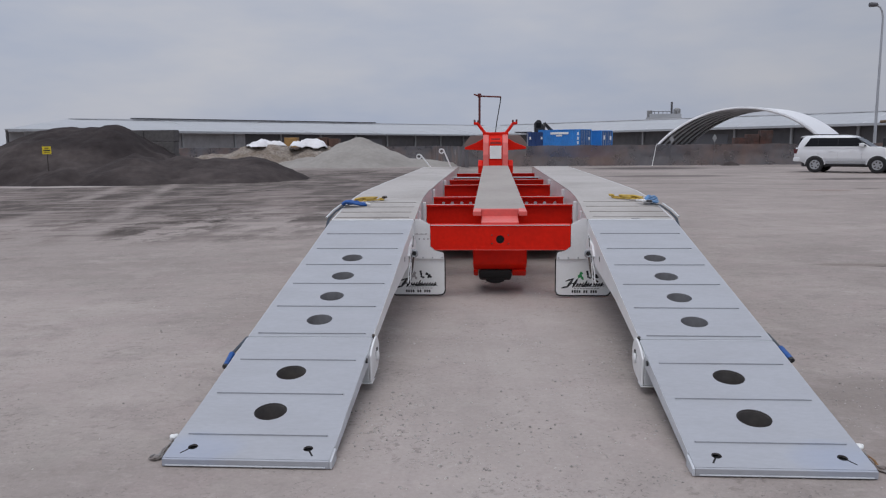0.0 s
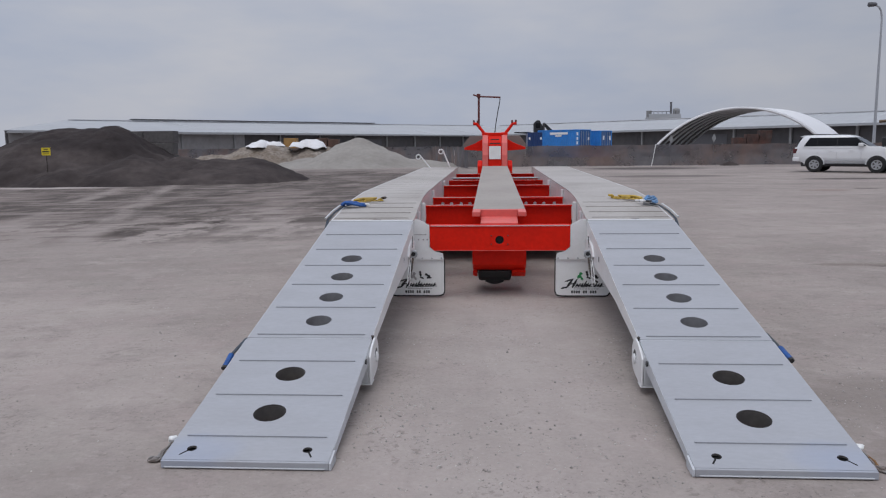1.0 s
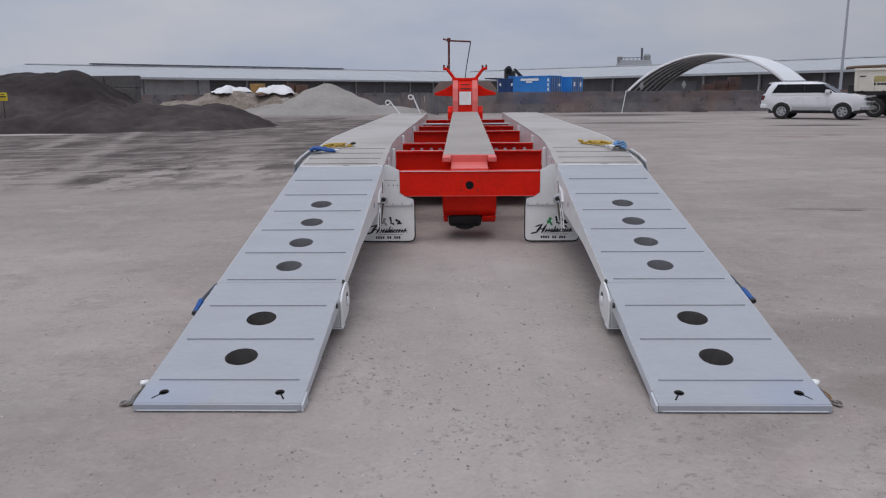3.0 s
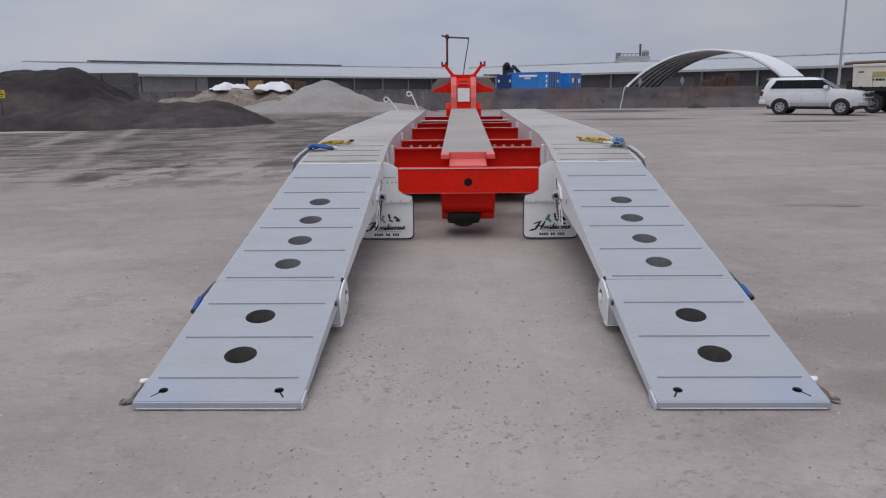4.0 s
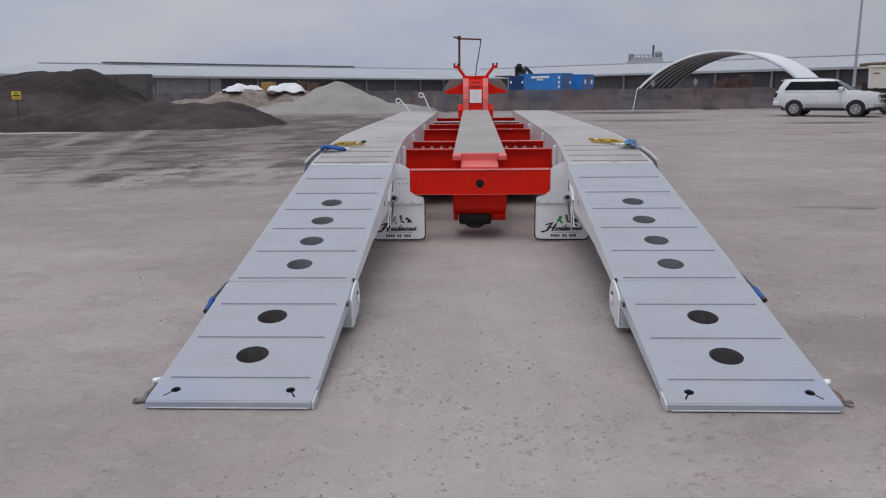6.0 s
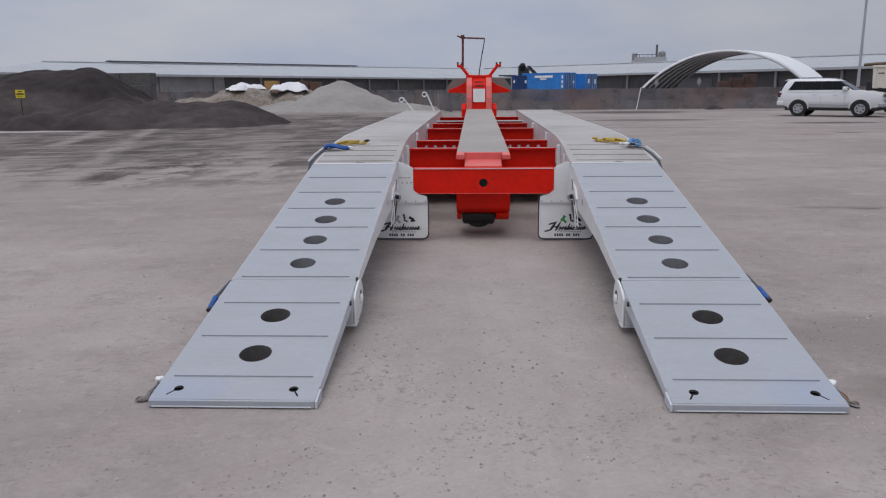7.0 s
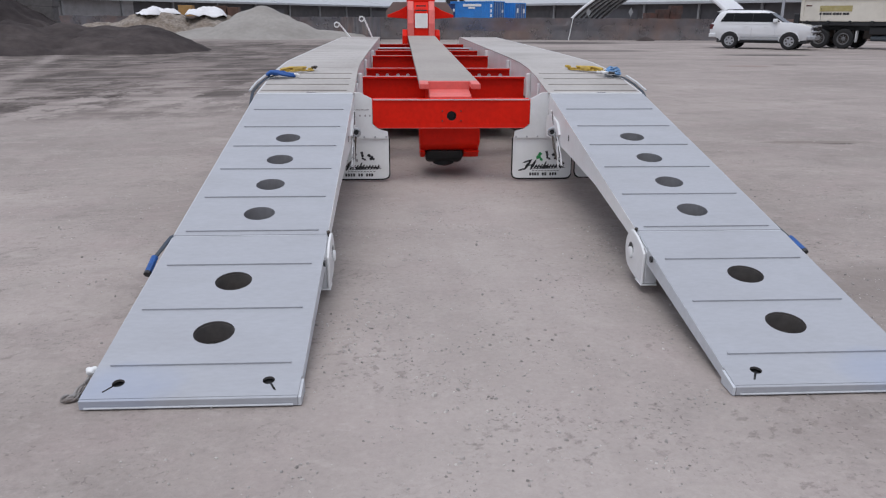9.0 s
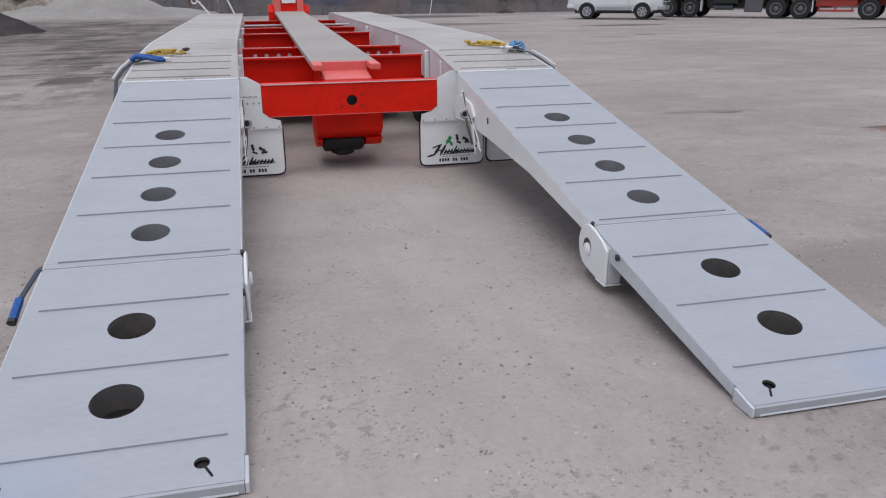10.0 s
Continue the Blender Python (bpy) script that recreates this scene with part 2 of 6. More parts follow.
TRUCK_RED = surface("red_truck_frame", (0.40, 0.036, 0.026, 1), 0.5, 0, (6, 0.15), (1.5, 0.5, (0.14, 0.04, 0.03, 1)), (20, 0.1, 0.005))
TRUCK_BLUE = surface("blue_truck_panel", (0.012, 0.09, 0.36, 1), 0.35, 0, (4, 0.06), (1.5, 0.2, None), (20, 0.05, 0.003))
TRUCK_GREY = surface("grey_truck_panel", (0.07, 0.085, 0.10, 1), 0.5, 0, (4, 0.1), (1.5, 0.3, None), (20, 0.05, 0.003))
STONE = surface("ground_stones", (0.37, 0.342, 0.324, 1), 0.9, 0, (60, 0.2), (9, 0.35, (0.19, 0.175, 0.165, 1)), (150, 0.4, 0.003), spec=0.2)


# blue scuffs rubbed onto the outer corners of both ramp toes
_n, _l = RAMP_PAINT.node_tree.nodes, RAMP_PAINT.node_tree.links


def _step(op, a, b=0.0):
    x = _n.new("ShaderNodeMath")
    x.operation = op
    for i, v in enumerate((a, b)):
        if hasattr(v, "links"):
            _l.new(v, x.inputs[i])
        else:
            x.inputs[i].default_value = v
    return x.outputs[0]


_geo, _sep, _cloud, _fade, _scuff = _n.new("ShaderNodeNewGeometry"), _n.new("ShaderNodeSeparateXYZ"), _n.new("ShaderNodeTexNoise"), _n.new("ShaderNodeMapRange"), _n.new("ShaderNodeMix")
_l.new(_geo.outputs["Position"], _sep.inputs["Vector"])
_l.new(_geo.outputs["Position"], _cloud.inputs["Vector"])
_cloud.inputs["Scale"].default_value, _cloud.inputs["Detail"].default_value = 7.0, 5.0
_dx = _step("POWER", _step("ABSOLUTE", _step("DIVIDE", _step("SUBTRACT", _step("ABSOLUTE", _sep.outputs["X"]), 1.60), 0.26)), 2.0)
_dy = _step("POWER", _step("ABSOLUTE", _step("DIVIDE", _step("SUBTRACT", _sep.outputs["Y"], 0.08), 0.17)), 2.0)
_l.new(_step("ADD", _step("ADD", _dx, _dy), _step("MULTIPLY", _cloud.outputs["Fac"], 1.2)), _fade.inputs["Value"])
for _k, _v in (("From Min", 0.5), ("From Max", 1.7), ("To Min", 0.5), ("To Max", 0.0)):
    _fade.inputs[_k].default_value = _v
_scuff.data_type = "RGBA"
_base = _n["Principled BSDF"].inputs["Base Color"]
_l.new(_fade.outputs["Result"], _scuff.inputs["Factor"])
_l.new(_base.links[0].from_socket, _scuff.inputs["A"])
_scuff.inputs["B"].default_value = (0.28, 0.33, 0.45, 1)
_l.new(_scuff.outputs["Result"], _base)


# rust stains and other dark or pale marks on the yard: x, y, half sizes, colour
STAINS = ((2.55, 1.15, 0.75, 0.55, (0.265, 0.236, 0.216, 1)), (2.25, 0.25, 0.45, 0.30, (0.255, 0.225, 0.205, 1)), (-18.0, 26.7, 3.2, 0.9, (0.42, 0.385, 0.365, 1)), (5.02, 6.34, 0.24, 0.075, (0.12, 0.105, 0.098, 1)), (4.75, 6.45, 0.75, 0.12, (0.235, 0.205, 0.185, 1)), (6.30, 4.80, 0.62, 0.18, (0.22, 0.125, 0.095, 1)), (6.05, 4.93, 0.34, 0.06, (0.12, 0.10, 0.09, 1)), (10.0, 45.0, 4.5, 2.4, (0.085, 0.075, 0.072, 1)), (15.3, 29.5, 2.2, 0.8, (0.085, 0.075, 0.072, 1)), (23.6, 23.6, 2.6, 0.5, (0.075, 0.068, 0.064, 1)), (8.6, 33.4, 3.6, 1.4, (0.16, 0.14, 0.132, 1)), (11.0, 21.9, 0.9, 0.5, (0.28, 0.22, 0.20, 1)), (12.6, 22.6, 0.5, 0.3, (0.16, 0.14, 0.13, 1)))


def ground_surface():
    """Compacted crushed-rock yard: pale pinkish grey, tyre-streaked, with a dark oily strip before the heaps."""
    m = bpy.data.materials.new("crushed_rock_yard")
    m.use_nodes = True
    n, l = m.node_tree.nodes, m.node_tree.links
    b = n["Principled BSDF"]
    geo = n.new("ShaderNodeNewGeometry")

    def mapped(rot, scale):
        p = n.new("ShaderNodeMapping")
        p.vector_type = "TEXTURE"
        p.inputs["Rotation"].default_value = (0, 0, radians(rot))
        p.inputs["Scale"].default_value = [1 / v for v in scale]
        l.new(geo.outputs["Position"], p.inputs["Vector"])
        return p.outputs["Vector"]

    def noisy(vec, scale, detail=5, rgh=0.6):
        t = n.new("ShaderNodeTexNoise")
        t.inputs["Scale"].default_value, t.inputs["Detail"].default_value, t.inputs["Roughness"].default_value = scale, detail, rgh
        l.new(vec, t.inputs["Vector"])
        return t.outputs["Fac"]

    def ranged(v, a, bb, c=0.0, d=1.0):
        r = n.new("ShaderNodeMapRange")
        for k, x in zip(("From Min", "From Max", "To Min", "To Max"), (a, bb, c, d)):
            r.inputs[k].default_value = x
        l.new(v, r.inputs["Value"])
        return r.outputs["Result"]

    def maths(op, a, bb):
        x = n.new("ShaderNodeMath")
        x.operation = op
        for i, v in enumerate((a, bb)):
            if hasattr(v, "links"):
                l.new(v, x.inputs[i])
            else:
                x.inputs[i].default_value = v
        return x.outputs[0]

    def mixed(fac, a, bb):
        x = n.new("ShaderNodeMix")
        x.data_type = "RGBA"
        l.new(fac, x.inputs["Factor"])
        for key, v in (("A", a), ("B", bb)):
            if hasattr(v, "links"):
                l.new(v, x.inputs[key])
            else:
                x.inputs[key].default_value = v
        return x.outputs["Result"]

    flat = mapped(0, (1, 1, 1))
    col = mixed(ranged(noisy(flat, 0.22), 0.38, 0.64), (0.302, 0.270, 0.249, 1), (0.408, 0.366, 0.339, 1))
    col = mixed(ranged(noisy(mapped(12, (0.35, 1.3, 1)), 0.8, 6, 0.65), 0.48, 0.72, 0, 0.6), col, (0.254, 0.226, 0.208, 1))
    col = mixed(ranged(noisy(mapped(-20, (0.8, 1.4, 1)), 1.1, 6, 0.65), 0.53, 0.72, 0, 0.65), col, (0.466, 0.423, 0.392, 1))
    col = mixed(ranged(noisy(flat, 2.2, 7, 0.7), 0.52, 0.70, 0, 0.6), col, (0.239, 0.214, 0.199, 1))
    col = mixed(ranged(noisy(mapped(20, (1.0, 1.4, 1)), 7.5, 6, 0.7), 0.52, 0.68, 0, 0.18), col, (0.225, 0.200, 0.186, 1))
    col = mixed(ranged(noisy(mapped(-35, (1.3, 1.0, 1)), 8.5, 6, 0.7), 0.54, 0.68, 0, 0.24), col, (0.470, 0.428, 0.398, 1))
    col = mixed(ranged(noisy(mapped(40, (1.0, 1.2, 1)), 1.7, 5, 0.6), 0.50, 0.68, 0, 0.30), col, (0.400, 0.330, 0.318, 1))
    col = mixed(ranged(noisy(mapped(-50, (1.2, 1.0, 1)), 1.4, 5, 0.6), 0.52, 0.68, 0, 0.25), col, (0.330, 0.318, 0.282, 1))
    col = mixed(ranged(noisy(mapped(6, (0.8, 1.1, 1)), 12, 5, 0.65), 0.55, 0.66, 0, 0.26), col, (0.235, 0.207, 0.192, 1))
    col = mixed(ranged(noisy(mapped(-9, (0.8, 1.2, 1)), 10, 5, 0.65), 0.56, 0.66, 0, 0.26), col, (0.480, 0.436, 0.408, 1))
    streak = noisy(mapped(8, (0.09, 1.1, 1)), 1.0, 5)
    col = mixed(ranged(streak, 0.56, 0.74, 0, 0.18), col, (0.212, 0.188, 0.171, 1))
    track = noisy(mapped(98, (0.12, 1.6, 1)), 1.0, 4)
    col = mixed(ranged(track, 0.58, 0.72, 0, 0.35), col, (0.413, 0.376, 0.347, 1))
    sep = n.new("ShaderNodeSeparateXYZ")
    l.new(geo.outputs["Position"], sep.inputs["Vector"])
    wob = noisy(mapped(10, (0.10, 0.35, 1)), 1.0, 6)
    # the dark strip: beyond a slanting line, nearer than the heaps
    edge = maths("ADD", maths("ADD", sep.outputs["Y"], maths("MULTIPLY", sep.outputs["X"], -0.55)), maths("MULTIPLY", wob, 16.0))
    near = ranged(edge, 18.4, 23.2)
    side = ranged(maths("ADD", sep.outputs["X"], maths("MULTIPLY", wob, 9.0)), 0.5, 5.5, 1, 0)
    far = ranged(sep.outputs["Y"], 42.0, 50.0, 1, 0)
    dark = maths("MULTIPLY", maths("MULTIPLY", near, side), far)
    tone = ranged(noisy(mapped(-6, (0.85, 0.42, 1)), 0.85, 8, 0.72), 0.48, 0.60)
    darkcol = mixed(tone, (0.050, 0.041, 0.036, 1), (0.225, 0.195, 0.178, 1))
    darkcol = mixed(ranged(noisy(mapped(5, (0.3, 0.16, 1)), 1.0, 5, 0.6), 0.50, 0.62, 0, 0.6), darkcol, (0.31, 0.265, 0.245, 1))
    patchy = ranged(noisy(mapped(-8, (1.0, 0.5, 1)), 1.0, 7, 0.72), 0.46, 0.525)
    dark = maths("MULTIPLY", dark, maths("MAXIMUM", patchy, ranged(edge, 23.0, 28.0)))
    col = mixed(dark, col, darkcol)
    # pale wheel tracks slanting across the dark strip
    across = maths("ADD", maths("ADD", maths("MULTIPLY", sep.outputs["X"], 0.95), maths("MULTIPLY", sep.outputs["Y"], 0.312)), maths("MULTIPLY", noisy(flat, 0.5, 4), 0.5))
    broken = ranged(noisy(mapped(18, (0.9, 0.25, 1)), 1.2, 6, 0.65), 0.36, 0.58)
    for offset, strength in ((3.75, 0.9), (5.6, 0.75), (9.4, 0.65)):
        band = ranged(maths("ABSOLUTE", maths("ADD", across, offset), 0), 0.12, 0.42, strength, 0)
        col = mixed(maths("MULTIPLY", maths("MULTIPLY", band, broken), ranged(sep.outputs["Y"], 6.0, 9.0)), col, (0.335, 0.300, 0.278, 1))
    wheel = ranged(noisy(mapped(0, (5.0, 0.25, 1)), 1.0, 4), 0.5, 0.72, 0, 0.18)
    # Paler ground between the ramps; also painted up to offset their heavy shadow.
    between_ramps = maths("MULTIPLY", maths("MULTIPLY", ranged(maths("ABSOLUTE", sep.outputs["X"], 0), 0.5, 1.3, 1, 0), ranged(sep.outputs["Y"], 5.0, 8.0, 1, 0)), ranged(noisy(flat, 0.9, 5, 0.6), 0.3, 0.6, 0.4, 1))
    col = mixed(maths("MULTIPLY", between_ramps, 0.56), col, (0.452, 0.412, 0.385, 1))
    col = mixed(maths("MULTIPLY", wheel, between_ramps), col, (0.249, 0.219, 0.201, 1))
    far_streak = ranged(noisy(mapped(-6, (0.05, 0.9, 1)), 1.0, 5, 0.65), 0.545, 0.635, 0, 0.75)
    col = mixed(maths("MULTIPLY", far_streak, ranged(sep.outputs["Y"], 20.0, 32.0)), col, (0.148, 0.133, 0.123, 1))
    # Blotchy darkening that grows with distance and to the left, set by tone.
    worn = ranged(noisy(mapped(4, (0.7, 0.5, 1)), 0.9, 7, 0.68), 0.34, 0.62, 0.1, 0.75)
    col = mixed(maths("MULTIPLY", worn, maths("MULTIPLY", ranged(sep.outputs["Y"], 5.0, 17.0, 0, 0.55), ranged(sep.outputs["X"], -4.0, 2.5, 1.0, 0.5))), col, (0.215, 0.190, 0.178, 1))
    # thin scraped streaks, dark and pale, further out on the yard and strongest on the dark strip
    strip = maths("MULTIPLY", maths("MULTIPLY", near, side), far)
    reach = maths("ADD", maths("MULTIPLY", strip, 0.45), ranged(sep.outputs["Y"], 13.0, 26.0, 0, 0.13))
    scrape = ranged(noisy(mapped(5, (0.22, 1.25, 1)), 1.5, 6, 0.68), 0.52, 0.60)
    col = mixed(maths("MULTIPLY", scrape, reach), col, (0.105, 0.088, 0.080, 1))
    scrape = ranged(noisy(mapped(9, (0.20, 1.15, 1)), 1.3, 6, 0.68), 0.54, 0.61)
    col = mixed(maths("MULTIPLY", scrape, reach), col, (0.370, 0.328, 0.305, 1))
    for sx, sy, rx, ry, tint in STAINS:
        ell = maths("ADD", maths("POWER", maths("ABSOLUTE", maths("DIVIDE", maths("SUBTRACT", sep.outputs["X"], sx), rx), 0), 2.0), maths("POWER", maths("ABSOLUTE", maths("DIVIDE", maths("SUBTRACT", sep.outputs["Y"], sy), ry), 0), 2.0))
        ragged = maths("ADD", ell, maths("MULTIPLY", noisy(mapped(0, (1.0, 2.2, 1)), 1.6 / math.sqrt(rx * ry), 5, 0.65), 1.6))
        col = mixed(ranged(ragged, 1.15, 1.9, 0.9, 0), col, tint)
    grit = noisy(flat, 34, 6, 0.7)
    # loose clods, in clusters
    clods = maths("MULTIPLY", ranged(noisy(mapped(30, (1, 1.2, 1)), 15, 4, 0.62), 0.57, 0.64), ranged(noisy(flat, 1.5, 4, 0.6), 0.50, 0.60))
    col = mixed(maths("MULTIPLY", clods, 0.42), col, (0.175, 0.152, 0.138, 1))
    chips = maths("MULTIPLY", ranged(noisy(flat, 42, 3, 0.6), 0.58, 0.66), ranged(noisy(flat, 2.4, 5, 0.7), 0.48, 0.62))
    col = mixed(maths("MULTIPLY", chips, 0.7), col, (0.148, 0.133, 0.123, 1))
    pale = maths("MULTIPLY", ranged(noisy(flat, 48, 3, 0.6), 0.62, 0.70), ranged(noisy(flat, 2.9, 4, 0.7), 0.5, 0.64))
    col = mixed(maths("MULTIPLY", pale, 0.5), col, (0.530, 0.491, 0.457, 1))
    sc = n.new("ShaderNodeVectorMath")
    sc.operation = "SCALE"
    l.new(col, sc.inputs[0])
    l.new(ranged(grit, 0.25, 0.75, 0.87, 1.03), sc.inputs["Scale"])
    warm = n.new("ShaderNodeVectorMath")
    warm.operation = "MULTIPLY"
    l.new(sc.outputs["Vector"], warm.inputs[0])
    warm.inputs[1].default_value = (1.01, 0.985, 0.985)
    l.new(warm.outputs["Vector"], b.inputs["Base Color"])
    b.inputs["Roughness"].default_value = 0.92
    b.inputs["Specular IOR Level"].default_value = 0.15
    hgt = maths("ADD", maths("ADD", maths("MULTIPLY", grit, 0.35), maths("MULTIPLY", clods, 0.3)), maths("ADD", noisy(flat, 6, 6, 0.65), maths("MULTIPLY", noisy(flat, 1.1, 4), 1.2)))
    bp = n.new("ShaderNodeBump")
    bp.inputs["Strength"].default_value, bp.inputs["Distance"].default_value = 0.5, 0.04
    l.new(hgt, bp.inputs["Height"])
    l.new(bp.outputs["Normal"], b.inputs["Normal"])
    return m


SIGN_OLIVE = surface("faded_olive_sign", (0.40, 0.335, 0.13, 1), 0.6, 0, (8, 0.1), (3, 0.4, (0.55, 0.50, 0.36, 1)), (30, 0.03, 0.002))
RIM_DULL = surface("dull_rim_paint", (0.19, 0.19, 0.195, 1), 0.55, 0.3, (30, 0.1), (6, 0.5, (0.10, 0.09, 0.08, 1)), (30, 0.05, 0.002))
PANEL_BROWN = surface("grey_brown_panel", (0.20, 0.165, 0.15, 1), 0.7, 0, (6, 0.1), (1.5, 0.4, None), (30, 0.1, 0.004))
MAST_DARK = surface("dark_red_mast_paint", (0.11, 0.018, 0.016, 1), 0.5, 0, (12, 0.1), (2, 0.3, None), (30, 0.05, 0.002))
_isl = STONE.node_tree.nodes.new("ShaderNodeNewGeometry")
_mul = STONE.node_tree.nodes.new("ShaderNodeMapRange")
_mul.inputs["To Min"].default_value, _mul.inputs["To Max"].default_value = 0.72, 1.40
_sc = STONE.node_tree.nodes.new("ShaderNodeVectorMath")
_sc.operation = "SCALE"
_bs = STONE.node_tree.nodes["Principled BSDF"].inputs["Base Color"]
_from = _bs.links[0].from_socket
STONE.node_tree.links.new(_isl.outputs["Random Per Island"], _mul.inputs["Value"])
STONE.node_tree.links.new(_from, _sc.inputs[0])
STONE.node_tree.links.new(_mul.outputs["Result"], _sc.inputs["Scale"])
STONE.node_tree.links.new(_sc.outputs["Vector"], _bs)
GROUND = ground_surface()


# ---- mesh helpers ----
def part(name, bm, material, parent=None, label="", smooth=False, bevel=0.0, at=None):
    """Links a bmesh as one mesh object, under a thing or a part when given."""
    bmesh.ops.recalc_face_normals(bm, faces=bm.faces)
    me = bpy.data.meshes.new(name)
    bm.to_mesh(me)
    bm.free()
    return mesh_part(name, me, material, parent, label, smooth, bevel, at)


def mesh_part(name, me, material, parent=None, label="", smooth=False, bevel=0.0, at=None):
    if not me.materials:
        for m in material if isinstance(material, (list, tuple)) else [material]:
            me.materials.append(m)
    if smooth:
        me.polygons.foreach_set("use_smooth", [True] * len(me.polygons))
        me.set_sharp_from_angle(angle=radians(35))
    ob = new(name, me)
    if parent:
        ob.parent = parent
    if at is not None:
        ob.matrix_basis = at
    if label:
        tagged(ob, label)
    if bevel:
        mod = ob.modifiers.new("bevel", "BEVEL")
        mod.width, mod.segments, mod.limit_method, mod.angle_limit = bevel, 2, "ANGLE", radians(38)
    return ob


def thing(name, label, category, m=None, group="", kind=""):
    ob = new(name)
    ob.empty_display_size = 0.2
    if m is not None:
        ob.matrix_basis = m
    return tagged(ob, label, category, group, kind)


def boxed(x0, x1, y0, y1, z0, z1, bm=None):
    bm = bm or bmesh.new()
    v = [bm.verts.new((x, y, z)) for z in (z0, z1) for y in (y0, y1) for x in (x0, x1)]
    for q in ((0, 2, 3, 1), (4, 5, 7, 6), (0, 1, 5, 4), (2, 6, 7, 3), (0, 4, 6, 2), (1, 3, 7, 5)):
        bm.faces.new([v[i] for i in q])
    return bm


def prism(points, lo, hi, axis="y", bm=None):
    """A flat outline, pushed from lo to hi along an axis."""
    bm = bm or bmesh.new()

    def place(p, d):
        return {"y": (p[0], d, p[1]), "x": (d, p[0], p[1]), "z": (p[0], p[1], d)}[axis]

    a, b = [bm.verts.new(place(p, lo)) for p in points], [bm.verts.new(place(p, hi)) for p in points]
    bm.faces.new(a)
    bm.faces.new(b[::-1])
    for i in range(len(points)):
        j = (i + 1) % len(points)
        bm.faces.new((a[i], a[j], b[j], b[i]))
    return bm


def turned(profile, n=24, axis="z", bm=None, centre=(0, 0, 0), caps=True):
    """A profile of (radius, height) turned round an axis."""
    bm = bm or bmesh.new()
    rings = []
    for r, h in profile:
        ring = []
        for i in range(n):
            a = 2 * math.pi * i / n
            c, s = r * math.cos(a), r * math.sin(a)
            p = {"z": (c, s, h), "x": (h, c, s), "y": (c, h, s)}[axis]
            ring.append(bm.verts.new([p[k] + centre[k] for k in range(3)]))
        rings.append(ring)
    for a, b in zip(rings, rings[1:]):
        for i in range(n):
            bm.faces.new((a[i], a[(i + 1) % n], b[(i + 1) % n], b[i]))
    if caps:
        for ring in (rings[0], rings[-1]):
            bm.faces.new(ring)
    else:
        for i in range(n):
            bm.faces.new((rings[-1][i], rings[-1][(i + 1) % n], rings[0][(i + 1) % n], rings[0][i]))
    return bm


def tube(points, r, n=8, closed=False, bm=None, squash=1.0):
    """A round bar along a line of points."""
    bm = bm or bmesh.new()
    pts = [Vector(p) for p in points]
    rings = []
    for i, p in enumerate(pts):
        a = pts[i - 1] if (i or closed) else p
        b = pts[(i + 1) % len(pts)] if (i < len(pts) - 1 or closed) else p
        d = (b - a).normalized()
        side = d.cross(Vector((0, 0, 1)))
        side = side.normalized() if side.length > 1e-3 else Vector((1, 0, 0))
        up = side.cross(d)
        rings.append([bm.verts.new(p + r * (math.cos(2 * math.pi * k / n) * side + squash * math.sin(2 * math.pi * k / n) * up)) for k in range(n)])
    pairs = list(zip(rings, rings[1:])) + ([(rings[-1], rings[0])] if closed else [])
    for a, b in pairs:
        for i in range(n):
            bm.faces.new((a[i], a[(i + 1) % n], b[(i + 1) % n], b[i]))
    if not closed:
        bm.faces.new(rings[0])
        bm.faces.new(rings[-1])
    return bm


